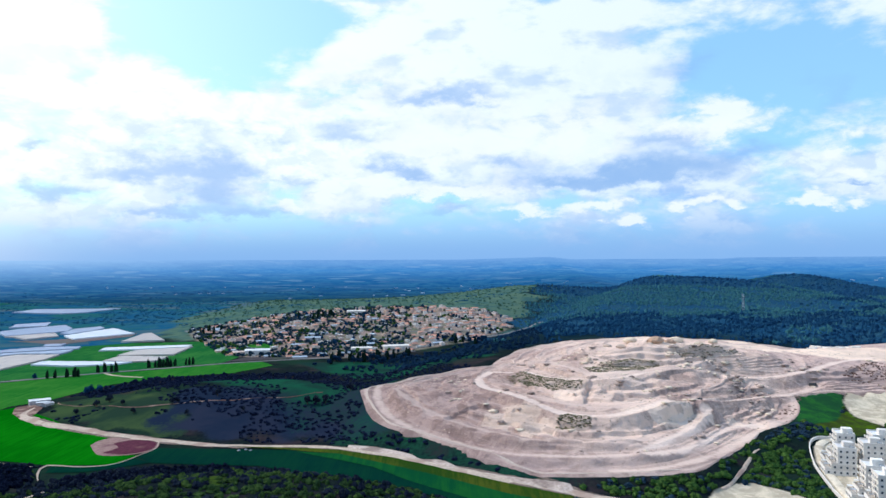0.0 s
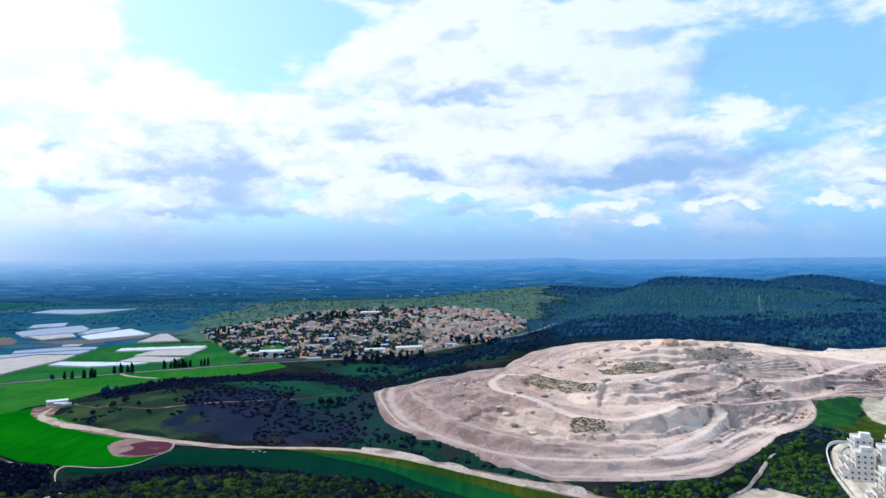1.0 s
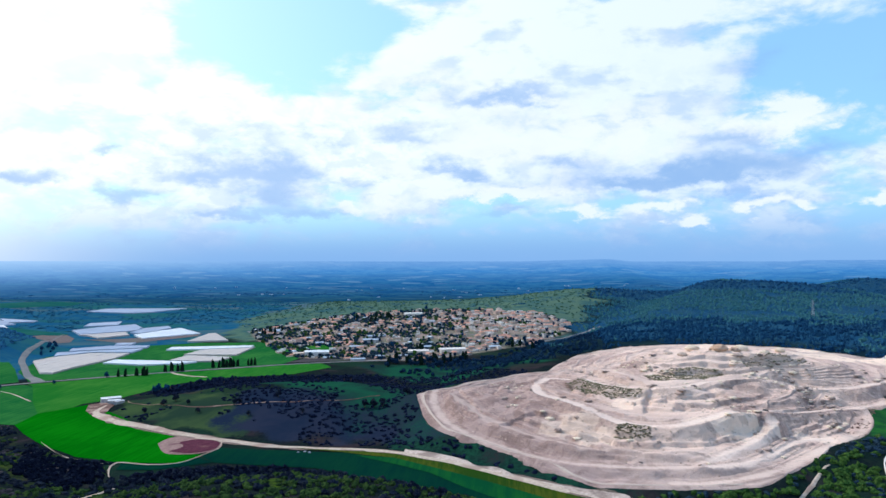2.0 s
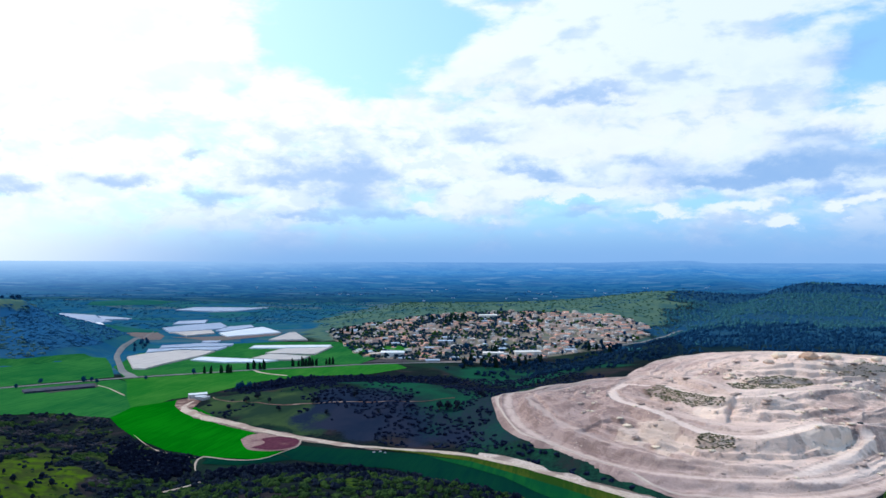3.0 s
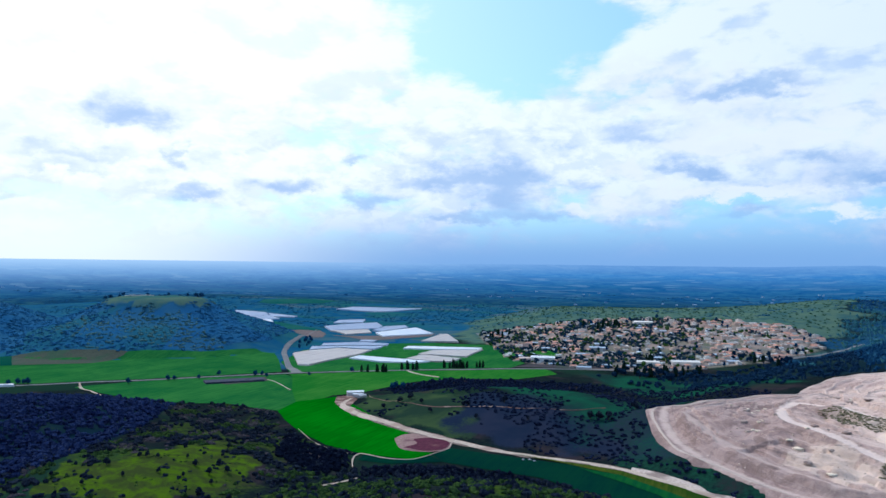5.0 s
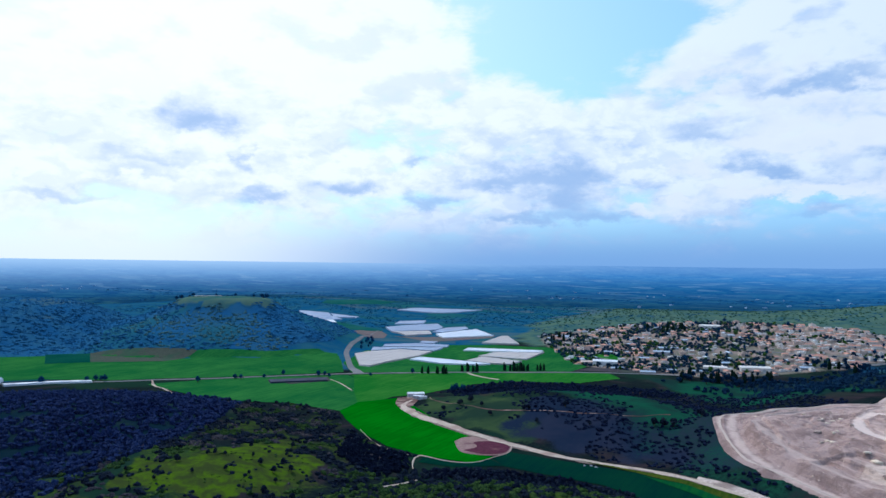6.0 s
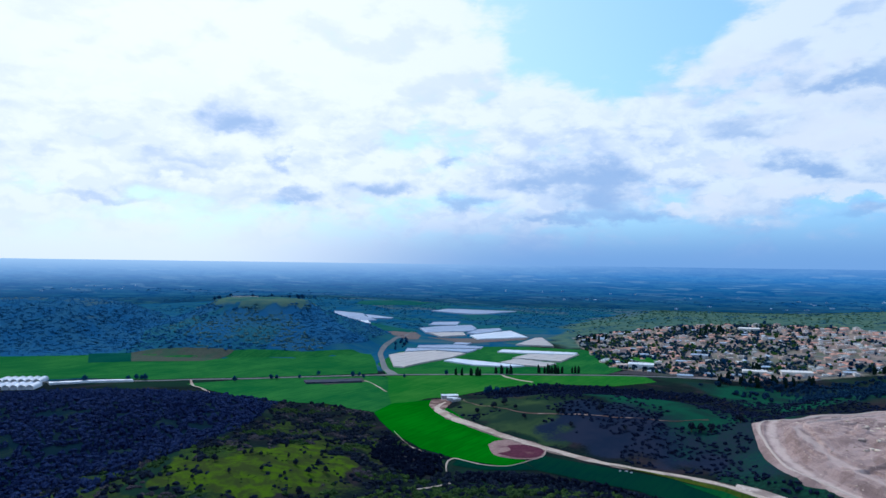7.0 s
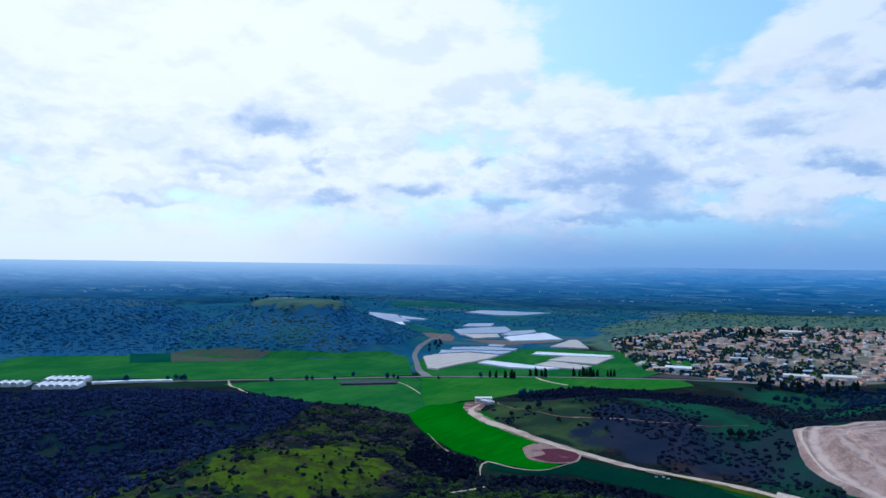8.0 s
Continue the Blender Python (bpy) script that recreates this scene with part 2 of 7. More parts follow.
def ground_material():
    m, t, b = material("scrub_ground", 1.0, 0.0)
    p = place_node(t)
    n1, n2, n3 = noise_node(t, p, 0.35, 7, 0.65), noise_node(t, p, 0.022, 6, 0.6, 0.5), noise_node(t, p, 0.006, 5, 0.6)
    n4 = noise_node(t, p, 0.085, 7, 0.7, 0.4)
    # near-black base: the shadow between the shrubs is painted into the soil
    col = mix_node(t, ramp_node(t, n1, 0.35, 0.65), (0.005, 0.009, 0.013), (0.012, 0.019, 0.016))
    col = mix_node(t, ramp_node(t, n2, 0.5, 0.66), col, (0.030, 0.023, 0.026))
    col = mix_node(t, math_node(t, "MULTIPLY", ramp_node(t, n3, 0.5, 0.64), 0.8), col, (0.011, 0.034, 0.020))
    # the plain and the far wood floor carry blue haze in their colour
    for layer, tone, other in (("plain", (0.009, 0.068, 0.138), (0.024, 0.096, 0.128)), ("grove", (0.078, 0.128, 0.088), (0.034, 0.088, 0.086)), ("yard", (0.27, 0.20, 0.165), (0.12, 0.125, 0.085)), ("wood", (0.005, 0.017, 0.026), (0.012, 0.026, 0.026)), ("haze_wood", (0.016, 0.082, 0.175), (0.026, 0.096, 0.165)), ("meadow", (0.058, 0.108, 0.006), (0.034, 0.048, 0.013)),
                               ("slope", (0.038, 0.066, 0.026), (0.016, 0.034, 0.022)), ("shaded_heath", (0.011, 0.019, 0.038), (0.019, 0.024, 0.043)), ("turf", (0.009, 0.062, 0.034), (0.010, 0.030, 0.026)), ("sward", (0.020, 0.105, 0.020), (0.012, 0.056, 0.022)), ("bare", (0.66, 0.55, 0.40), (0.40, 0.33, 0.24))):
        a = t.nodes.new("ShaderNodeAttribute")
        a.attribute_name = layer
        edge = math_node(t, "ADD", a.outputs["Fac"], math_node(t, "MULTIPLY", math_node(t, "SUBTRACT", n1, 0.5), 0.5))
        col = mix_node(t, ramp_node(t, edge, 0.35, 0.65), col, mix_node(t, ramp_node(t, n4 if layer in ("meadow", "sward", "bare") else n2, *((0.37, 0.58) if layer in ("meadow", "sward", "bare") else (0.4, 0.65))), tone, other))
    # woods, stubble and green plots over the far plain, tinted with painted haze
    a = t.nodes.new("ShaderNodeAttribute")
    a.attribute_name = "plain"
    wide = t.nodes.new("ShaderNodeMapping")
    wide.inputs["Scale"].default_value, wide.inputs["Rotation"].default_value = (0.55, 1.0, 0.0), (0, 0, 0.35)
    t.links.new(p, wide.inputs["Vector"])
    lot = plots_node(t, wide.outputs[0], 0.010, 0)
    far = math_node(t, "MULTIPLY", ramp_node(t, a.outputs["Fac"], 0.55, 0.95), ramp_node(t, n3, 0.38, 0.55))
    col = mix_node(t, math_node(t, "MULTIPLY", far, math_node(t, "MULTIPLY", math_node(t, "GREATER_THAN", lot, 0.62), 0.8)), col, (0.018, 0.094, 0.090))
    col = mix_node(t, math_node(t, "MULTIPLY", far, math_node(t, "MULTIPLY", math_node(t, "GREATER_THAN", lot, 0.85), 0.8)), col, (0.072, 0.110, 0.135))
    t.links.new(col, b.inputs["Base Color"])
    relief(t, b, n1, 0.5, 0.5)
    return m


def distance_material():
    """Glowing woods, fields and settlements, miles of bluish haze painted into their colours."""
    m, t, b = material("hazy_distance", 1.0, 0.0)
    p = place_node(t)
    mp = t.nodes.new("ShaderNodeMapping")
    mp.inputs["Scale"].default_value = (1.0, 1.0, 0.0)
    t.links.new(p, mp.inputs["Vector"])
    n1, n2 = noise_node(t, mp.outputs[0], 0.0075, 9, 0.68, 0.6), noise_node(t, mp.outputs[0], 0.03, 8, 0.72)
    n3 = noise_node(t, mp.outputs[0], 0.0016, 6, 0.6, 0.5)
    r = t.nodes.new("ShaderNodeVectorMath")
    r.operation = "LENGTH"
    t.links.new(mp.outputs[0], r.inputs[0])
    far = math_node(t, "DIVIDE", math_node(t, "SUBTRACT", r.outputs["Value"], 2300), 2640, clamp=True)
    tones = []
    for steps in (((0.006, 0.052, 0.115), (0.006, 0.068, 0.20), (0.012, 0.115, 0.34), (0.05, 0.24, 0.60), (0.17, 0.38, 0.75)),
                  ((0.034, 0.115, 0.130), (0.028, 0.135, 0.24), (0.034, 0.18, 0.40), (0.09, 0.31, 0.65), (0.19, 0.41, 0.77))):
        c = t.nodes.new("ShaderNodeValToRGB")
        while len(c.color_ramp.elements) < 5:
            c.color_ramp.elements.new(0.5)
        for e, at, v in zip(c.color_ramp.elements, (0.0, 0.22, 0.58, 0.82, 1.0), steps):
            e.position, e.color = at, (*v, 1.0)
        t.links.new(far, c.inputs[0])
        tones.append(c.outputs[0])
    wood, field = tones
    mottle = math_node(t, "ADD", math_node(t, "MULTIPLY", n1, 0.6), math_node(t, "MULTIPLY", n2, 0.4))
    col = mix_node(t, ramp_node(t, mottle, 0.44, 0.58), wood, field)
    # long plots lying across the view: woods, green crops, stubble
    lie = t.nodes.new("ShaderNodeMapping")
    lie.inputs["Scale"].default_value, lie.inputs["Rotation"].default_value = (0.6, 1.0, 0.0), (0, 0, -0.3)
    t.links.new(mp.outputs[0], lie.inputs["Vector"])
    lot = plots_node(t, lie.outputs[0], 0.0055, 0)
    strip_lot = plots_node(t, lie.outputs[0], 0.016, 1)
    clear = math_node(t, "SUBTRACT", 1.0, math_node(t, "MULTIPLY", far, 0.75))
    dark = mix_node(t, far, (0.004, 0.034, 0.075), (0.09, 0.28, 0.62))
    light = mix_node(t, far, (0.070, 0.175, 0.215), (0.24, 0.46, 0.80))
    col = mix_node(t, math_node(t, "MULTIPLY", ramp_node(t, lot, 0.60, 0.66), math_node(t, "MULTIPLY", clear, 0.55)), col, dark)
    col = mix_node(t, math_node(t, "MULTIPLY", ramp_node(t, lot, 0.30, 0.24), math_node(t, "MULTIPLY", ramp_node(t, n2, 0.35, 0.6), 0.45)), col, field)
    col = mix_node(t, math_node(t, "MULTIPLY", ramp_node(t, strip_lot, 0.86, 0.90), math_node(t, "MULTIPLY", ramp_node(t, n3, 0.40, 0.58), 0.55)), col, light)
    hedges = noise_node(t, lie.outputs[0], 0.055, 6, 0.7)
    col = mix_node(t, math_node(t, "MULTIPLY", ramp_node(t, hedges, 0.52, 0.62), math_node(t, "MULTIPLY", clear, 0.6)), col, dark)
    col = mix_node(t, math_node(t, "MULTIPLY", ramp_node(t, n3, 0.46, 0.64), math_node(t, "MULTIPLY", clear, 0.5)), col, wood)
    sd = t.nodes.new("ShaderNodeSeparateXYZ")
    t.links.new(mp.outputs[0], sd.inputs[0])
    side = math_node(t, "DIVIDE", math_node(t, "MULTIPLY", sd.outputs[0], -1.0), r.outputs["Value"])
    # painted haze brightens on the sunward side near the horizon
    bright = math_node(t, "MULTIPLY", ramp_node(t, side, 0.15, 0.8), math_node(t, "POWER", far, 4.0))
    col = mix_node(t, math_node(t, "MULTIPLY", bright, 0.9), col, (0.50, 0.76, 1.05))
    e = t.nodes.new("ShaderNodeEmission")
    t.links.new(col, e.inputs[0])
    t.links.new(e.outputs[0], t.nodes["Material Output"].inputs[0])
    return m


M_GROUND, M_FAR = ground_material(), distance_material()
M_WASTE = soil("crushed_limestone", (0.46, 0.34, 0.265), (0.62, 0.47, 0.37), (0.38, 0.27, 0.215), 0.03, 0.5, (0.48, 0.66), depth=0.8)
M_HAUL = soil("haul_road_dust", (0.42, 0.325, 0.265), (0.54, 0.425, 0.35), (0.46, 0.36, 0.30), 0.02, 0.6, depth=0.1)
M_DIRT = soil("dirt_road_earth", (0.36, 0.272, 0.208), (0.56, 0.44, 0.345), (0.34, 0.235, 0.185), 0.03, 0.5, depth=0.1)
M_BANK = soil("pale_tipped_earth", (0.36, 0.27, 0.225), (0.60, 0.475, 0.395), (0.24, 0.175, 0.145), 0.05, 0.5, (0.5, 0.66), depth=0.5)
M_CREAMROAD = soil("cream_gravel", (0.60, 0.50, 0.37), (0.78, 0.67, 0.52), (0.50, 0.41, 0.30), 0.08, 0.7, depth=0.1)
M_SHOULDER = soil("crumbling_roadside_earth", (0.13, 0.092, 0.075), (0.24, 0.175, 0.14), (0.09, 0.075, 0.055), 0.06, 0.5, (0.5, 0.64), depth=0.3)
M_TAR = soil("worn_asphalt", (0.12, 0.12, 0.12), (0.17, 0.17, 0.17), (0.20, 0.19, 0.18), 0.02, 0.7, depth=0.05)
M_FALLOW = soil("purple_fallow_earth", (0.060, 0.013, 0.026), (0.100, 0.025, 0.042), (0.15, 0.068, 0.066), 0.045, 0.5, (0.6, 0.7), depth=0.2)
M_FALLOW_PALE = soil("pale_pinkish_fallow_earth", (0.20, 0.115, 0.105), (0.31, 0.20, 0.17), (0.13, 0.06, 0.066), 0.05, 0.5, (0.52, 0.66), depth=0.2)
M_PLOUGH_BROWN = soil("brown_ploughed_earth", (0.10, 0.076, 0.078), (0.16, 0.122, 0.112), (0.11, 0.10, 0.085), 0.02, 0.3, depth=0.2)
M_YARD = soil("trampled_red_earth", (0.10, 0.055, 0.046), (0.16, 0.092, 0.074), (0.30, 0.20, 0.16), 0.06, 0.6, (0.5, 0.6), depth=0.1)
M_TILTH = soil("dark_ploughed_earth", (0.035, 0.032, 0.04), (0.06, 0.05, 0.05), (0.05, 0.06, 0.045), 0.03, 0.6, depth=0.3)
M_SCRUBBY = soil("stony_olive_earth", (0.034, 0.044, 0.034), (0.060, 0.070, 0.048), (0.028, 0.062, 0.036), 0.03, 0.4, depth=0.2)
M_CROP = crop("young_wheat", (0.0015, 0.090, 0.002), (0.004, 0.135, 0.003), 40)
M_CROP_PALE = crop("grazed_pasture", (0.012, 0.112, 0.014), (0.038, 0.150, 0.022), -35)
M_CROP_MID = crop("green_barley", (0.009, 0.086, 0.022), (0.030, 0.136, 0.029), 50)
M_CROP_DARK = crop("dark_clover", (0.0015, 0.022, 0.017), (0.003, 0.032, 0.017), 20)
M_CROP_TEAL = crop("bluish_green_clover", (0.003, 0.046, 0.034), (0.008, 0.066, 0.040), 30)
M_CROP_STRIP = crop("deep_green_wheat", (0.003, 0.050, 0.018), (0.008, 0.076, 0.016), -40)
# far green crop with the blue of haze mixed into its colour
M_CROP_FAR = crop("hazy_far_crop", (0.008, 0.074, 0.066), (0.020, 0.096, 0.074), 60)
M_VERGE = crop("yellow_verge_grass", (0.016, 0.046, 0.007), (0.060, 0.074, 0.010), 10)
# shrubs and thicket: cloud shade is painted into these very dark leaf colours
M_SHRUB = leaves("shaded_evergreen_leaves", (0.004, 0.007, 0.018), (0.016, 0.023, 0.040), (0.038, 0.046, 0.046))
M_THICKET_SHADED = leaves("shaded_thicket_leaves", (0.002, 0.004, 0.012), (0.006, 0.009, 0.022), (0.014, 0.019, 0.030))
M_SHRUB_NAVY = leaves("shaded_navy_leaves", (0.003, 0.006, 0.020), (0.011, 0.018, 0.046), (0.030, 0.040, 0.064))
# sunlit copy of the shrub leaves
M_SHRUB_SUN = leaves("sunlit_olive_leaves", (0.011, 0.028, 0.013), (0.042, 0.078, 0.020), (0.078, 0.122, 0.032))
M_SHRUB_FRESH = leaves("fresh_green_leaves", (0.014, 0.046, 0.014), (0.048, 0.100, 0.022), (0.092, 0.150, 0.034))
# navy leaves for the left oak wood, painted as if under cloud
M_SHRUB_BLUE = leaves("shaded_oak_leaves", (0.003, 0.007, 0.034), (0.017, 0.030, 0.090), (0.052, 0.068, 0.116))
# white walls far off, blue haze painted into the plaster
M_FARWALL = paint("hazy_far_wall", (0.34, 0.46, 0.60), (0.26, 0.38, 0.54))
M_SHRUB_BROWN = leaves("dry_brown_shrub", (0.034, 0.029, 0.042), (0.070, 0.058, 0.066), (0.10, 0.088, 0.070))
M_ORCHARD = leaves("sunlit_orchard_leaves", (0.030, 0.082, 0.066), (0.056, 0.116, 0.072), (0.090, 0.150, 0.076))
# shaded copy of the forest leaves, cloud shade painted in as near-black
M_VALLEY = leaves("shaded_valley_leaves", (0.004, 0.016, 0.042), (0.008, 0.026, 0.056), (0.016, 0.040, 0.066))
# distance haze is painted blue into the leaf colours from here to M_FARWOOD
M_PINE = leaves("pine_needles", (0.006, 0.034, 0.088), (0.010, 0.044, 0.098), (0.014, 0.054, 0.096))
# sunlit copy of the pine leaves, sunlight painted in as a lighter green
M_PINE_SUNLIT = leaves("sunlit_pine_needles", (0.026, 0.104, 0.138), (0.038, 0.126, 0.140), (0.060, 0.150, 0.136))
M_HILLWOOD_HAZY = leaves("hazy_hill_wood_leaves", (0.021, 0.098, 0.205), (0.025, 0.107, 0.212), (0.033, 0.116, 0.204))
# sunlit copy of the hill wood's leaves, for its bright flank
M_HILLWOOD_SUNLIT = leaves("sunlit_hill_wood_leaves", (0.050, 0.130, 0.150), (0.070, 0.145, 0.140), (0.095, 0.155, 0.115))
M_PINE_FAR = leaves("hazy_far_pine_needles", (0.010, 0.050, 0.122), (0.015, 0.060, 0.132), (0.022, 0.072, 0.130))
M_FARTREE = leaves("hazy_far_tree_leaves", (0.010, 0.062, 0.134), (0.016, 0.080, 0.140), (0.030, 0.102, 0.128))
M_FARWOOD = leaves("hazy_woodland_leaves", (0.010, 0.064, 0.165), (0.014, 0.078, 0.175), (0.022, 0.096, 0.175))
M_CYPRESS = leaves("cypress_leaves", (0.005, 0.014, 0.012), (0.010, 0.024, 0.016), (0.016, 0.032, 0.018))
M_WEED = leaves("dry_weeds", (0.15, 0.118, 0.078), (0.23, 0.18, 0.125), (0.19, 0.165, 0.095))
M_WEED_GREEN = leaves("olive_weeds", (0.088, 0.088, 0.046), (0.145, 0.138, 0.075), (0.20, 0.18, 0.10))
M_GARDEN = leaves("garden_tree_leaves", (0.011, 0.026, 0.052), (0.022, 0.044, 0.066), (0.042, 0.068, 0.066))
M_BARK = soil("bark", (0.05, 0.04, 0.03), (0.10, 0.08, 0.06), (0.06, 0.05, 0.04), 0.5, 3.0, depth=0.03)
M_PLASTIC = paint("white_greenhouse_film", (0.66, 0.66, 0.68), (0.48, 0.51, 0.56), 0.45, size=0.05)
M_NET = paint("beige_shade_net", (0.45, 0.39, 0.35), (0.36, 0.32, 0.30), 0.8, size=0.05)
M_NET_GREY = paint("grey_shade_net", (0.29, 0.34, 0.43), (0.22, 0.27, 0.36), 0.8, size=0.05)
M_WALL = paint("pale_plaster", (0.84, 0.77, 0.70), (0.38, 0.31, 0.27))
M_ROOF_DUST = paint("dusty_flat_roof", (0.76, 0.68, 0.61), (0.34, 0.29, 0.28), size=0.5)
M_WALL_PINK = paint("pinkish_stone_plaster", (0.64, 0.48, 0.39), (0.34, 0.24, 0.20))
M_WALL_GREY = paint("grey_plaster", (0.40, 0.40, 0.42), (0.28, 0.27, 0.28))
M_WHITE = paint("white_limestone_cladding", (0.82, 0.76, 0.69), (0.64, 0.57, 0.50), size=0.25)
M_TILE = paint("red_roof_tile", (0.62, 0.29, 0.19), (0.42, 0.20, 0.145), size=0.9)
M_ROOF_PALE = paint("whitewashed_flat_roof", (0.74, 0.73, 0.72), (0.52, 0.50, 0.48), size=0.5)
M_ROOF_BLUE = paint("bluish_sheet_roof", (0.42, 0.50, 0.58), (0.32, 0.36, 0.42), 0.5, size=0.5)
M_GLASS = paint("dark_window_glass", (0.035, 0.045, 0.06), (0.06, 0.07, 0.08), 0.15)
M_STEEL = paint("galvanised_steel", (0.55, 0.57, 0.60), (0.42, 0.42, 0.43), 0.45, 0.7)
M_SHADE = paint("dark_shade_net", (0.018, 0.024, 0.050), (0.032, 0.038, 0.060), 0.95)
M_TARP = paint("black_sheeting", (0.02, 0.02, 0.022), (0.035, 0.032, 0.03), 0.6)

# ---- the lie of the land ----
HEAP = (185.0, 640.0)


def sstep(a, b, v):
    u = np.clip((v - a) / (b - a), 0.0, 1.0)
    return u * u * (3 - 2 * u)


def bump(x, y, cx, cy, rx, ry, h, turn=0.0, flat=0.0):
    """A hill with a level crown out to the share flat of its radius, and nothing past its foot."""
    c, s = math.cos(radians(turn)), math.sin(radians(turn))
    u, v = ((x - cx) * c + (y - cy) * s) / rx, ((y - cy) * c - (x - cx) * s) / ry
    return h * (1 - sstep(flat, 1.0, np.sqrt(u * u + v * v)))


def wave(x, y, size, seed):
    """Cheap rolling noise, about -1 to 1."""
    out = 0.0
    for k in range(5):
        a = seed * 1.7 + k * 2.4
        f = 6.283 / size * (0.6 + 0.37 * k)
        out = out + np.sin(x * f * math.cos(a) + y * f * math.sin(a) + seed * 3.1 + k) / (1 + 0.5 * k)
    return out / 2.2


# ---- the limestone heap: rings of benches round its summit ----
RINGS = [  # bearing from the summit and radius, foot first
    ([-180, -173, -164, -150, -142, -131, -120, -110, -100, -91, -80, -63, -36, -25, -15, -5, 7, 20, 29, 39, 60, 100, 131, 155, 178],
     [222, 257, 256, 258, 248, 246, 255, 241, 231, 193, 161, 145, 116, 144, 230, 330, 400, 400, 367, 267, 240, 224, 174, 151, 218]),
    ([-180, -166, -154, -139, -127, -119, -108, -99, -89, -60, -30, 0, 60, 100, 131, 155],
     [195, 236, 232, 232, 228, 214, 203, 172, 138, 102, 84, 270, 210, 200, 158, 128]),
    ([178, -166, -149, -132, -119, -109, -99, -84, -51, -30, -11, 40, 100, 150],
     [150, 166, 173, 175, 177, 162, 142, 109, 76, 64, 130, 180, 160, 108]),
    ([-163, -144, -129, -118, -102, -54, -30, -7, 60, 100, 155],
     [104, 106, 117, 103, 72, 55, 50, 95, 110, 105, 80]),
    ([-168, -119, -54, 6, 31, 100, 159],
     [60, 18, 22, 70, 45, 50, 44]),
]


def heap_polar(x, y):
    dx, dy = np.asarray(x, float) - HEAP[0], np.asarray(y, float) - HEAP[1]
    return np.degrees(np.arctan2(dy, dx)), np.hypot(dx, dy)


def ring(k, deg):
    b, r = RINGS[k]
    o = np.argsort(b)
    return np.interp(deg, np.array(b, float)[o], np.array(r, float)[o], period=360)


# bearing, and how far the heap's foot lies above the natural slope
PEDESTAL = ([-173, -164, -150, -142, -131, -120, -110, -100, -91, -80, -63, -36, -21, 7, 100, 131, 155, 178],
            [6.0, 8.5, 8.0, 5.0, 3.0, 3.0, 4.5, 7.0, 7.0, 7.0, 6.0, 7.0, 7.0, 5.5, 4.0, 4.5, 7.0, 7.5])


def pedestal(x, y):
    deg, r = heap_polar(x, y)
    rise = np.interp(deg, PEDESTAL[0], PEDESTAL[1], period=360)
    reach = 42 - 33 * np.exp(-((deg + 128) / 30) ** 2)
    return rise * (1 - sstep(0, 1, (r - ring(0, deg)) / reach))


def land(x, y):
    """Height of the ground."""
    x, y = np.asarray(x, float), np.asarray(y, float)
    z = bump(x, y, -175, 640, 215, 135, 20, -2, 0.15) + pedestal(x, y)
    z = z + bump(x, y, -345, 320, 135, 165, 17, 10, 0.1)
    z = z + bump(x, y, -105, 335, 165, 105, 22, 0, 0.2)
    z = z + bump(x, y, -580, 370, 210, 185, 15, 20, 0.2)
    z = z - 13 * np.exp(-((x - 450) / 100) ** 2 - ((y - 770) / 110) ** 2)
    x0 = -110 + 0.5 * np.maximum(y - 780, 0)
    z = z + np.minimum(0.062 * np.maximum(y - 395, 0), 33) * sstep(x0, x0 + 140, x) * (1 - 0.75 * sstep(2300, 3100, y))
    z = z + 0.03 * np.maximum(x - 150, 0) * sstep(300, 420, y) * (1 - sstep(700, 900, x))
    tel = np.hypot((x + 945) / 1.06, y - 960)
    z = z + np.interp(tel, (0, 62, 78, 104, 136, 187, 230, 260), (77, 76, 73, 57, 44, 29, 10, 0))
    back = bump(x, y, -1330, 760, 360, 330, 66, 35, 0.3)
    z = np.where(tel < 262, np.maximum(z, back), z + back)
    # village slope
    y0 = 965 + 1.2 * np.maximum(-270 - x, 0) + 0.9 * np.maximum(x, 0)
    z = z + 36 * sstep(y0, y0 + 520, y) * sstep(-640, -420, x) * (1 - sstep(130, 430, x)) * (1 - sstep(1650, 2500, y))
    # wooded ridges
    z = z + 41 * np.exp(-((x - 520) / 470) ** 2 - ((y - 1800) / 420) ** 2)
    z = z + 17 * np.exp(-((x - 300) / 240) ** 2 - ((y - 1900) / 280) ** 2)
    z = z + 50 * np.exp(-((x - 1130) / 175) ** 2 - ((y - 2280) / 260) ** 2)
    z = z + 24 * np.exp(-((x + 1600) / 520) ** 2 - ((y - 1900) / 330) ** 2)
    # the distance climbs to the horizon
    r = np.hypot(x, y)
    s = np.clip((r - 2900) / 2000, 0, 1.05)
    a = 0.0448 - 0.0284 * s - 0.0155 * s * s
    far = 133 - r * a + 10 * s
    roll = sstep(1900, 3200, r) * (1 - 0.8 * sstep(3300, 4900, r))
    z = z + 2.6 * roll * wave(x, y, 1100, 2.0) + 0.8 * roll * wave(x, y, 330, 5.0)
    z = z + np.where(r > 2900, far - 3.1, 0)
    rough = sstep(0.5, 6, z) * (1 - sstep(1500, 2500, r))
    return z + rough * (0.8 * wave(x, y, 60, 1.0) + 0.5 * wave(x, y, 23, 4.0))
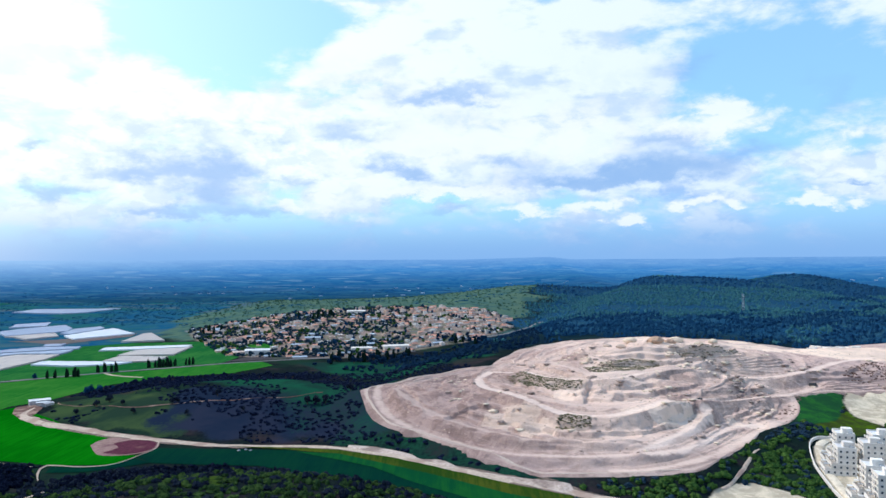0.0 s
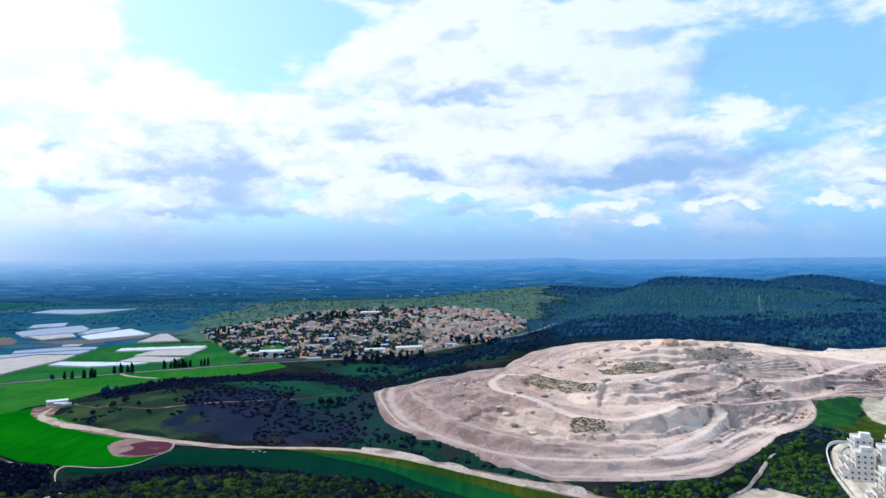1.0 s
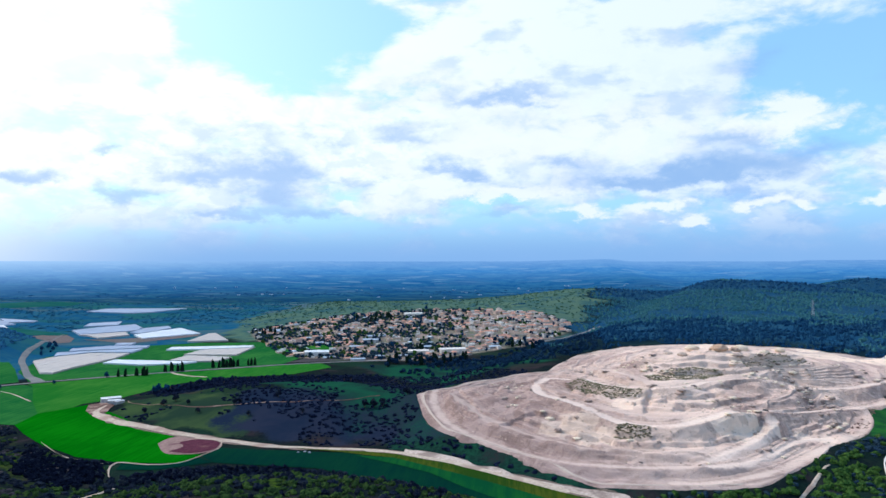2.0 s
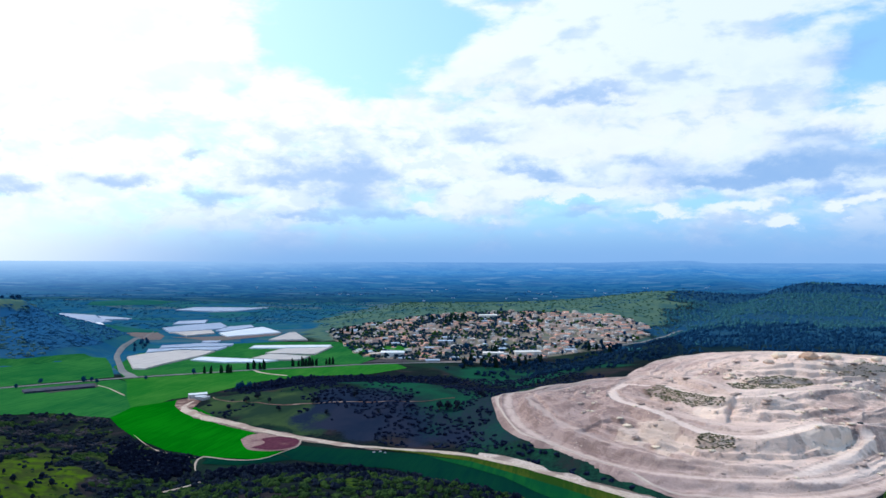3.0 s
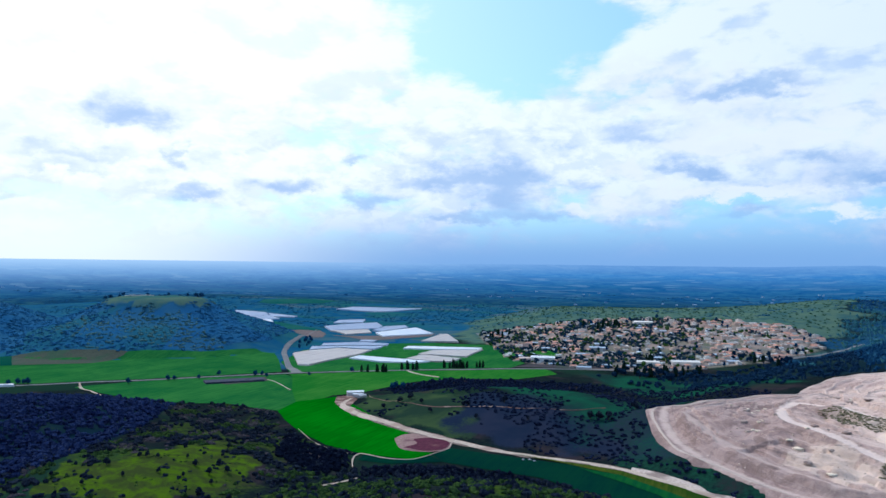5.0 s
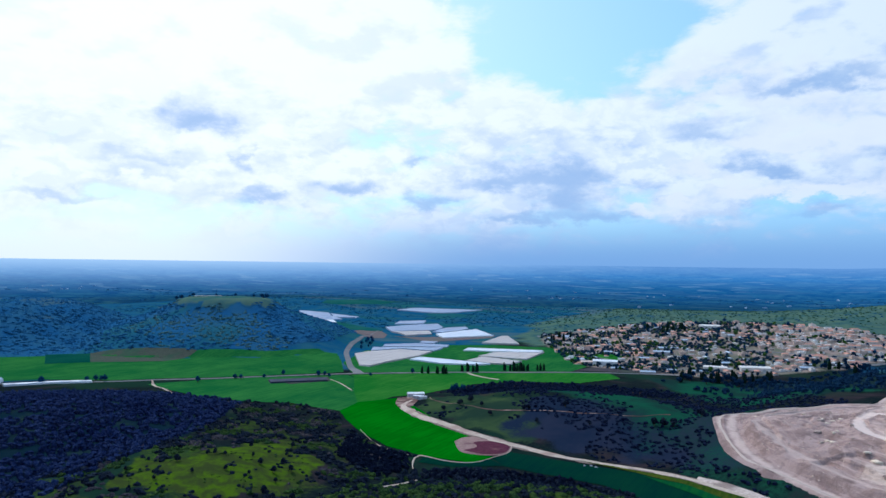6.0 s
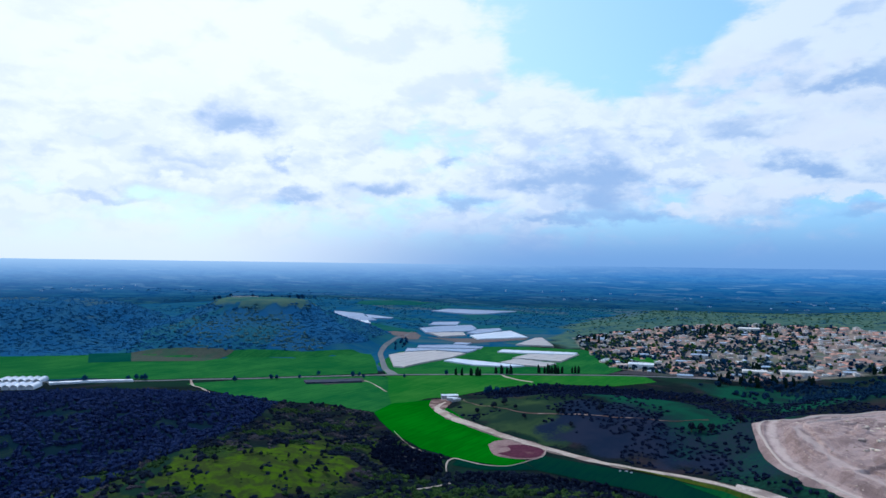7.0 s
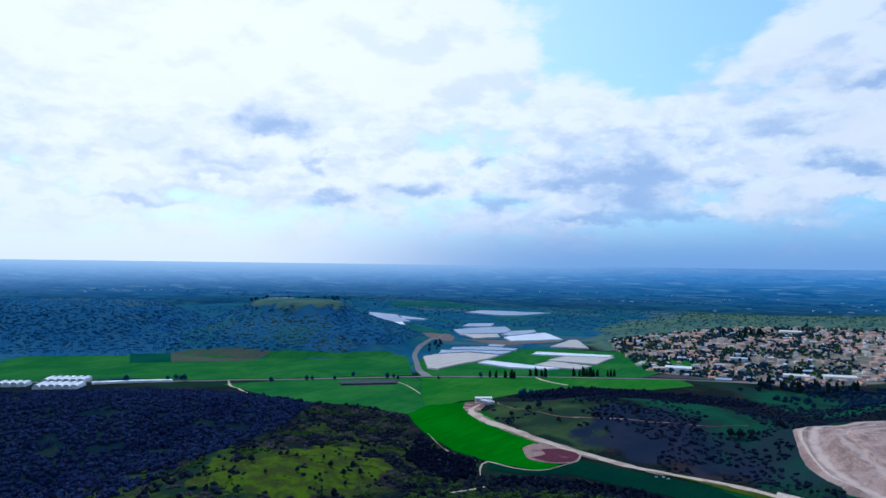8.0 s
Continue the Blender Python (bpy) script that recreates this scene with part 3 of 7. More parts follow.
# ---- building helpers ----
def mesh_of(name, verts, faces, mats, smooth=False, index=None):
    me = bpy.data.meshes.new(name)
    me.from_pydata([tuple(v) for v in verts], [], [tuple(f) for f in faces])
    for m in mats if isinstance(mats, (list, tuple)) else [mats]:
        me.materials.append(m)
    if index is not None:
        me.polygons.foreach_set("material_index", np.asarray(index, np.int32))
    if smooth:
        me.polygons.foreach_set("use_smooth", np.ones(len(me.polygons), bool))
    me.update()
    return me


def fast_mesh(name, verts, faces, mats, smooth=True, index=None):
    """A mesh from arrays: faces all with the same number of corners."""
    me = bpy.data.meshes.new(name)
    n, k = faces.shape
    me.vertices.add(len(verts))
    me.vertices.foreach_set("co", np.ascontiguousarray(verts, np.float32).ravel())
    me.loops.add(n * k)
    me.loops.foreach_set("vertex_index", np.ascontiguousarray(faces, np.int32).ravel())
    me.polygons.add(n)
    me.polygons.foreach_set("loop_start", np.arange(0, n * k, k, dtype=np.int32))
    for m in mats if isinstance(mats, (list, tuple)) else [mats]:
        me.materials.append(m)
    if index is not None:
        me.polygons.foreach_set("material_index", np.asarray(index, np.int32))
    me.polygons.foreach_set("use_smooth", np.full(n, smooth))
    me.update(calc_edges=True)
    return me


def grid_faces(rows, cols, wrap=False):
    i, j = np.meshgrid(np.arange(rows - 1), np.arange(cols if wrap else cols - 1), indexing="ij")
    k = (j + 1) % cols
    return np.stack([i * cols + j, i * cols + k, (i + 1) * cols + k, (i + 1) * cols + j], -1).reshape(-1, 4)


def part(name, bm, mat, parent, label="", smooth=False):
    """One bmesh as one mesh object under a thing or a part."""
    me = bpy.data.meshes.new(name)
    bm.to_mesh(me)
    bm.free()
    me.materials.append(mat)
    if smooth:
        me.polygons.foreach_set("use_smooth", np.ones(len(me.polygons), bool))
    ob = new(name, me)
    ob.parent = parent
    return tagged(ob, label)


def part_of(name, me, parent, label=""):
    ob = new(name, me)
    ob.parent = parent
    return tagged(ob, label)


def box(bm, x0, y0, z0, x1, y1, z1):
    v = [bm.verts.new(p) for p in ((x0, y0, z0), (x1, y0, z0), (x1, y1, z0), (x0, y1, z0), (x0, y0, z1), (x1, y0, z1), (x1, y1, z1), (x0, y1, z1))]
    for f in ((3, 2, 1, 0), (4, 5, 6, 7), (0, 1, 5, 4), (1, 2, 6, 5), (2, 3, 7, 6), (3, 0, 4, 7)):
        bm.faces.new([v[i] for i in f])
    return v


def boxed(*boxes):
    bm = bmesh.new()
    for b in boxes:
        box(bm, *b)
    return bm


def inside(x, y, poly):
    """Which of the points lie in the polygon."""
    hit = np.zeros(np.shape(x), bool)
    for (ax, ay), (bx, by) in zip(poly, poly[1:] + poly[:1]):
        if ay == by:
            continue
        cross = (ay > y) != (by > y)
        hit ^= cross & (x < (bx - ax) * (y - ay) / (by - ay) + ax)
    return hit


def edge_gap(x, y, poly):
    """Distance to the polygon's outline."""
    best = np.full(np.shape(x), 1e9)
    for (ax, ay), (bx, by) in zip(poly, poly[1:] + poly[:1]):
        dx, dy = bx - ax, by - ay
        s = np.clip(((x - ax) * dx + (y - ay) * dy) / (dx * dx + dy * dy), 0, 1)
        best = np.minimum(best, np.hypot(x - ax - s * dx, y - ay - s * dy))
    return best


def soft_in(x, y, poly, soft):
    g = edge_gap(x, y, poly)
    return np.clip(0.5 + np.where(inside(x, y, poly), g, -g) / (2 * soft), 0, 1)


def curve(points, step=6.0):
    """A smooth line through points (Catmull-Rom), about one vertex a step."""
    p = np.array([points[0], *points, points[-1]], float)
    out = []
    for a, b, c, d in zip(p, p[1:], p[2:], p[3:]):
        for u in np.arange(0, 1, 1 / max(2, int(np.hypot(*(c - b)[:2]) / step))):
            out.append(0.5 * (2 * b + (c - a) * u + (2 * a - 5 * b + 4 * c - d) * u * u + (3 * b - a - 3 * c + d) * u ** 3))
    return np.array(out + [p[-2]])


def strip(name, points, width, mat, lift=0.2, ragged=0.0, label="", category="road", across=5, top=None, seed=0):
    """A road laid on the ground along a line."""
    line = curve(points)
    way = np.gradient(line, axis=0)
    way /= np.linalg.norm(way, axis=1, keepdims=True)
    side = np.stack([-way[:, 1], way[:, 0]], -1)
    rng = np.random.default_rng(seed)
    w = np.array(width if isinstance(width, (list, tuple)) else [width, width], float)
    w = np.interp(np.linspace(0, 1, len(line)), np.linspace(0, 1, len(w)), w)
    rag = np.repeat(rng.normal(0, ragged, (len(line) // 2 + 1, 2)), 2, 0)[: len(line)]
    u = np.linspace(-0.5, 0.5, across)
    off = u[None] * w[:, None] + np.where(u < 0, rag[:, :1], rag[:, 1:]) * np.abs(u)[None] * 2
    xy = line[:, None] + side[:, None] * off[..., None]
    z = (top or land)(xy[..., 0], xy[..., 1]) + lift
    z[:, 0] -= 0.5 * lift
    z[:, -1] -= 0.5 * lift
    v = np.concatenate([xy, z[..., None]], -1).reshape(-1, 3)
    ob = new(name, fast_mesh(name, v, grid_faces(len(line), across)[:, ::-1], mat))
    return tagged(ob, label, category, kind="structure")


def sheet(name, poly, mat, lift=0.15, label="", category="field", cell=9.0):
    """A field laid on the ground: a ragged-edged polygon, thick enough to stand proud of the soil."""
    pts = []
    for a, b in zip(poly, poly[1:] + poly[:1]):
        n = max(1, int(math.dist(a, b) / cell))
        for k in range(n):
            x, y = a[0] + (b[0] - a[0]) * k / n, a[1] + (b[1] - a[1]) * k / n
            pts.append((x + 0.8 * noise.noise((x * 0.07, y * 0.07, 1.0)), y + 0.8 * noise.noise((x * 0.07, y * 0.07, 9.0))))
    bm = bmesh.new()
    top = [bm.verts.new((x, y, float(land(x, y)) + lift)) for x, y in pts]
    face = bm.faces.new(top)
    if face.normal.z < 0 or sum((b[0] - a[0]) * (b[1] + a[1]) for a, b in zip(pts, pts[1:] + pts[:1])) > 0:
        face.normal_flip()
    bmesh.ops.triangulate(bm, faces=[face])
    for _ in range(5):
        long = [e for e in bm.edges if e.calc_length() > 16]
        if not long:
            break
        bmesh.ops.subdivide_edges(bm, edges=long, cuts=1)
        bmesh.ops.triangulate(bm, faces=bm.faces[:])
    at = np.array([v.co[:2] for v in bm.verts])
    for v, z in zip(bm.verts, land(at[:, 0], at[:, 1])):
        v.co.z = z + lift
    me = bpy.data.meshes.new(name)
    bm.to_mesh(me)
    bm.free()
    me.materials.append(mat)
    return tagged(new(name, me), label, category, kind="structure")


# ---- plan of the land cover ----
WOODS = {
    "left": [(-900, 330), (-816, 385), (-711, 478), (-602, 528), (-543, 545), (-500, 535), (-440, 430), (-392, 330), (-376, 260), (-400, 150), (-800, 150)],
    "tel": [(-1700, 350), (-1114, 524), (-1001, 631), (-954, 696), (-816, 764), (-730, 834), (-705, 958), (-753, 1097), (-860, 1230), (-1200, 1300), (-1700, 1200)],
    "east": [(75, 800), (160, 885), (300, 870), (400, 810), (520, 790), (900, 740), (1500, 1300), (1700, 2600), (700, 2700), (240, 2050), (230, 1700), (150, 1400), (150, 1230), (60, 1130), (-20, 1020), (-100, 930), (-60, 830), (10, 760)],
}
CLEARING = [(-335, 266), (-363, 295), (-380, 318), (-365, 312), (-346, 318), (-342, 345), (-345, 384), (-352, 410), (-335, 412), (-318, 396), (-283, 384), (-262, 346), (-276, 320), (-300, 281)]
VILLAGE = [(-478, 1326), (-425, 1210), (-300, 985), (-196, 960), (-120, 965), (-30, 1040), (45, 1115), (125, 1260), (130, 1340), (73, 1410), (-154, 1450), (-307, 1380)]
GREEN_SLOPE = [(251, 506), (272, 552), (285, 575), (323, 580), (313, 557), (284, 515), (258, 502)]
BARE_EAST = [(315, 562), (327, 578), (345, 594), (420, 629), (420, 500), (330, 492), (313, 506), (308, 534)]
MEADOW_EAST = [(259, 500), (285, 528), (311, 548), (308, 536), (313, 510), (300, 490), (276, 490)]
YARD_SOUTH = [(143, 388), (152, 400), (166, 408), (178, 412), (192, 398), (205, 370), (200, 335), (130, 335)]
GROVE = [(-540, 1380), (-500, 1190), (-430, 1160), (-415, 1215), (-430, 1290), (-380, 1330), (-250, 1390), (60, 1390), (90, 1330), (110, 1240), (60, 1130), (110, 1130), (170, 1230), (200, 1400), (260, 1600), (330, 1900), (100, 2150), (-500, 2150), (-620, 1750)]
SLOPE = [(-350, 648), (-338, 664), (-285, 640), (-240, 612), (-205, 590), (-180, 560), (-190, 535), (-215, 528), (-285, 562), (-335, 594)]
SHADED_HEATH = [(-225, 575), (-240, 625), (-195, 648), (-141, 650), (-60, 640), (-39, 578), (-5, 540), (10, 490), (-33, 503), (-94, 520), (-160, 525), (-200, 542)]
HILL_TURF = [(-120, 690), (-60, 640), (-75, 560), (-110, 545), (-150, 590), (-230, 640), (-300, 700), (-150, 760), (-40, 740)]


FOREST_CLEARINGS = [
    [(267, 1315), (352, 1319), (497, 1237), (481, 1190), (348, 1205), (263, 1250)],
    [(579, 1310), (700, 1323), (761, 1235), (690, 1150), (581, 1120), (545, 1213)],
    [(160, 1330), (220, 1400), (260, 1380), (235, 1250), (183, 1250)],
]


def wood_gap(x, y):
    """Above about 0.7 the oak wood opens into small glades."""
    return 0.75 * wave(x, y, 52, 3.0) + 0.45 * wave(x, y, 23, 8.0) + 0.3 * sstep(-470, -560, x) * sstep(420, 360, y)


def glade_share(x, y):
    """The grassy glade, with a lobed edge."""
    wx, wy = x + 13 * wave(x, y, 46, 2.0) + 5 * wave(x, y, 15, 6.0), y + 13 * wave(x, y, 46, 9.0) + 5 * wave(x, y, 15, 3.0)
    return soft_in(wx, wy, CLEARING, 7)


def build_ground():
    az = np.radians(np.concatenate([np.linspace(-42, 74, 560), np.linspace(74, 318, 80)[1:-1]]))
    rr = np.concatenate([np.geomspace(0.0005, 180, 16)[:-1], np.geomspace(180, 1500, 225)[:-1], np.geomspace(1500, 4930, 110)])
    a, r = np.meshgrid(az, rr)
    x, y = 0.9 - np.sin(a) * r, np.cos(a) * r - 1.3
    z = land(x, y)
    dug = heap_share(x, y)
    z = z - 7.0 * sstep(0.004, 0.03, dug)
    v = np.stack([x, y, z], -1).reshape(-1, 3)
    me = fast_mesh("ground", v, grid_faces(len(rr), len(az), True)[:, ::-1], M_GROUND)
    wood = np.zeros(x.shape)
    ex, ey = x + 50 * wave(x, y, 210, 3.0) + 30 * wave(x, y, 60, 5.0), y + 40 * wave(x, y, 160, 8.0)
    for key, poly in WOODS.items():
        wood = np.maximum(wood, soft_in(ex, ey, poly, 22) if key == "east" else soft_in(x, y, poly, 6))
    meadow = glade_share(x, y)
    meadow = np.maximum(meadow, 0.5 * sstep(0.25, 0.6, wave(x, y, 55, 7.0)) * soft_in(x, y, [(-560, 200), (-440, 290), (-420, 420), (-250, 440), (-60, 420), (60, 380), (40, 240), (-300, 180)], 10))
    grove = soft_in(x + 42 * wave(x, y, 190, 3.0) + 18 * wave(x, y, 60, 5.0), y + 42 * wave(x, y, 170, 8.0), GROVE, 55)
    for poly in FOREST_CLEARINGS:
        grove = np.maximum(grove, 0.8 * soft_in(x + 14 * wave(x, y, 60, 3.0), y + 14 * wave(x, y, 55, 6.0), poly, 12))
    meadow = np.maximum(meadow, 0.5 * sstep(-0.5, 0.1, wave(x, y, 60, 12.0)) * soft_in(x, y, [(-400, 550), (-335, 492), (-292, 466), (-256, 456), (-246, 420), (-250, 350), (-262, 250), (-300, 200), (-400, 190), (-430, 250), (-405, 330), (-440, 420), (-455, 480)], 12))
    meadow = np.maximum(meadow, 0.42 * sstep(-0.6, 0.2, wave(x, y, 90, 15.0)) * soft_in(x, y, [(-352, 645), (-358, 690), (-250, 670), (-190, 600), (-205, 530), (-285, 562), (-335, 594)], 18))
    meadow = np.maximum(meadow, 0.40 * sstep(0.62, 0.8, wood_gap(x, y)) * soft_in(x, y, WOODS["left"], 10))
    turf = np.maximum(soft_in(x + 22 * wave(x, y, 90, 4.0), y + 22 * wave(x, y, 80, 7.0), HILL_TURF, 45), soft_in(x, y, [(-200, 930), (-90, 930), (70, 790), (-60, 740), (-150, 850)], 12))
    # purplish ground of the middle hill, darkened to navy to paint cloud shade
    shaded_heath = soft_in(x + 16 * wave(x, y, 60, 5.0), y + 16 * wave(x, y, 50, 8.0), SHADED_HEATH, 22)
    slope = soft_in(x + 10 * wave(x, y, 40, 3.0), y + 10 * wave(x, y, 36, 7.0), SLOPE, 14)
    bare = soft_in(x, y, BARE_EAST, 5)
    bare = np.maximum(bare, soft_in(x, y, YARD_SOUTH, 3))
    bare = np.maximum(bare, soft_in(x, y, [(250, 476), (240, 464), (232, 445), (220, 410), (213, 372), (213, 335), (320, 335), (330, 450), (268, 474)], 2.5))
    sward = soft_in(x, y, GREEN_SLOPE, 4)
    share = heap_share(x, y)
    turf = np.maximum(turf, 0.72 * sstep(-0.20, -0.10, share + 0.05 * wave(x, y, 40, 5.0)) * (1 - sstep(0.0, 0.01, share)) * (1 - sstep(60, 130, x)) * (1 - sstep(640, 700, y)))
    meadow = np.maximum(meadow, 1.0 * soft_in(x, y, MEADOW_EAST, 5))
    front = np.maximum(0.70 * (x + 945) - 0.71 * (y - 960), 0)
    tel_top = 1 - sstep(80, 104, np.hypot((x + 945) / 1.06, y - 960) + 13 * wave(x, y, 46, 3.0) + 6 * wave(x, y, 17, 6.0) - 0.06 * front)
    wood = wood * (1 - 0.8 * tel_top)
    grove = np.maximum(grove, 0.62 * tel_top)
    yard = soft_in(x, y, VILLAGE, 15)
    # the painted haze of the plain sets in with distance
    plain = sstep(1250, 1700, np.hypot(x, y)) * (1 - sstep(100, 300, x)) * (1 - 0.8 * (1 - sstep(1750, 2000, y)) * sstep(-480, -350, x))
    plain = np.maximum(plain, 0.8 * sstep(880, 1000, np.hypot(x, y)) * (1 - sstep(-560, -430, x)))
    for key, val in (("plain", plain), ("grove", grove), ("yard", yard), ("haze_wood", np.maximum(soft_in(x, y, WOODS["tel"], 6) * (1 - 0.8 * tel_top), 0.5 * soft_in(ex, ey, WOODS["east"], 22) * sstep(850, 1000, np.hypot(x, y)))), ("wood", wood), ("meadow", meadow), ("slope", slope), ("shaded_heath", shaded_heath), ("turf", turf * 0.7), ("sward", sward), ("bare", bare)):
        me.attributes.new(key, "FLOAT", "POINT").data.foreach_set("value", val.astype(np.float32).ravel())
    tagged(new("ground", me), "rolling scrub hills round a flat farmed valley", "ground", kind="structure")
    # the distance, its blue air painted as a glowing colour
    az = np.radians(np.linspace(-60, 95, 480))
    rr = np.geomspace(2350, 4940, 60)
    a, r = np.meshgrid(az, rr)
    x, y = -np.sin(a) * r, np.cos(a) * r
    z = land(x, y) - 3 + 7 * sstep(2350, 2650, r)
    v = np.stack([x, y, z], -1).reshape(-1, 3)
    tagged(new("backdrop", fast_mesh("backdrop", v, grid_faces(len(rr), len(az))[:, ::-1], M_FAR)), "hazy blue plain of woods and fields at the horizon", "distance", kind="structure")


# ---- the limestone heap ----
RING_HEIGHT = [  # bearing and height of each bench
    None,
    ([-180, -166, -154, -139, -119, -99, -89, -60, -30, 0, 60, 100, 131, 155], [26, 26, 21, 17, 15, 18, 22, 27, 29, 28, 35, 36, 31, 28.5]),
    ([178, -149, -119, -99, -51, -11, 60, 100, 150], [32, 31, 29, 32, 36, 38, 43, 40, 33]),
    ([-163, -118, -54, -7, 60, 100, 155], [42, 42, 44, 45, 50, 47, 41]),
    ([-168, -119, -54, 6, 31, 100, 159], [50, 56, 55, 54, 57, 55, 53]),
]


def heap_share(x, y):
    """0 at the foot of the heap, 1 at its summit, below 0 outside."""
    deg, r = heap_polar(x, y)
    return 1 - r / ring(0, deg)


# haul roads cut along the heap, ellipses of fresh cream spoil, brown marl and weeds (x, y, half sizes)
HAUL_ROADS = [
    [(58, 606), (41, 620), (30, 596), (33, 558), (49, 535), (63, 513), (78, 490), (97, 480), (119, 478), (141, 489), (163, 501), (179, 507), (182, 494), (171, 479), (152, 463), (132, 446), (112, 435)],
    [(-56, 640), (-56, 606), (-50, 564), (-35, 525), (-14, 495), (9, 473), (34, 454), (61, 442), (88, 436), (112, 435)],
    [(219, 493), (205, 493), (189, 482), (169, 460), (145, 441), (125, 434)],
    [(218, 485), (200, 470), (178, 450), (160, 435), (140, 425), (118, 419), (99, 421)],
    [(69, 596), (80, 572), (98, 550), (126, 542), (158, 560), (189, 573), (231, 589), (273, 598), (313, 611), (357, 647), (405, 675)],
    [(182, 510), (211, 527), (246, 550), (275, 570), (305, 587)],
]
# cut faces: a line along each, its height, how far back the spoil is disturbed
BANKS = [
    ([(108, 539), (127, 533), (149, 537)], 3.4, 7), ([(107, 521), (125, 515), (143, 517)], 3.0, 6), ([(149, 542), (167, 553), (189, 567), (205, 569)], 3.6, 7),
    ([(156, 524), (174, 530), (198, 551)], 3.0, 6), ([(183, 512), (200, 521), (224, 543), (251, 569), (267, 576), (278, 578)], 3.0, 6), ([(0, 506), (12, 517), (27, 521)], 3.2, 6),
    ([(83, 464), (97, 461), (107, 457)], 2.4, 5), ([(83, 459), (95, 456), (105, 452)], 2.0, 4), ([(146, 480), (158, 487), (175, 497)], 3.0, 6), ([(105, 431), (122, 430), (137, 433), (153, 440)], 2.6, 5), ([(155, 447), (170, 460), (186, 474), (203, 487)], 3.0, 5),
    ([(193, 616), (224, 619), (255, 632)], 3.0, 7), ([(-28, 600), (-7, 609), (8, 630)], 2.6, 6), ([(40, 500), (55, 488), (72, 476)], 2.6, 6), ([(44, 512), (60, 497), (76, 484)], 2.4, 5), ([(112, 541), (104, 524), (100, 503)], 5.0, 8), ([(220, 560), (250, 585), (285, 596)], 2.2, 6), ([(60, 655), (72, 690), (95, 720)], 2.6, 7),
]
FRESH = [(46, 497, 22, 19), (63, 476, 14, 13), (92, 525, 14, 14), (34, 500, 10, 12), (136, 483, 20, 7), (168, 494, 20, 7), (339, 783, 29, 60), (405, 705, 75, 55), (194, 677, 21, 60), (300, 720, 60, 40), (210, 495, 16, 6), (155, 484, 26, 12)]
MARL = [(-13, 593, 14, 8), (14, 610, 14, 20), (8, 522, 11, 7), (120, 618, 13, 6), (-21, 506, 5, 4), (59, 589, 14, 12), (71, 475, 7, 6), (92, 461, 12, 5), (189, 555, 12, 8), (238, 621, 24, 9), (160, 512, 9, 10), (156, 489, 9, 4), (238, 559, 29, 8), (202, 524, 27, 8), (282, 633, 18, 20), (370, 609, 24, 22), (296, 565, 9, 11), (158, 529, 8, 6)]
WEEDY = [(70, 577, 13, 17), (88, 552, 13, 15), (100, 538, 9, 9), (140, 582, 24, 18), (165, 594, 17, 11), (87, 476, 14, 9), (215, 614, 26, 6), (250, 632, 16, 6)]
# benches overgrown with weeds, and how far apart the tufts stand
GREENED = [
    ([(115, 589), (139, 596), (165, 605), (182, 590), (156, 570), (122, 563)], 1.35),
    ([(54, 591), (68, 596), (81, 570), (106, 540), (103, 530), (85, 535), (64, 556)], 1.35),
    ([(75, 484), (86, 483), (99, 477), (97, 468), (84, 470), (74, 475)], 1.3),
    ([(185, 606), (212, 617), (265, 640), (262, 632), (212, 609)], 1.7),
]


def blotches(x, y, rows):
    """1 within the ellipses, 0 outside, with frayed edges."""
    out = np.zeros(np.shape(x))
    wx, wy = x + 4 * wave(x, y, 18, 2.0) + 2 * wave(x, y, 7, 5.0), y + 4 * wave(x, y, 17, 6.0) + 2 * wave(x, y, 7, 8.0)
    for cx, cy, rx, ry in rows:
        out = np.maximum(out, 1 - sstep(0.6, 1.15, np.hypot((wx - cx) / rx, (wy - cy) / ry)))
    return out


def rim_point(deg, share):
    """A point of the heap's plan by bearing, at a share of the way from the summit to its foot."""
    r = float(ring(0, np.array([(deg + 180) % 360 - 180]))[0]) * share
    return HEAP[0] + math.cos(radians(deg)) * r, HEAP[1] + math.sin(radians(deg)) * r


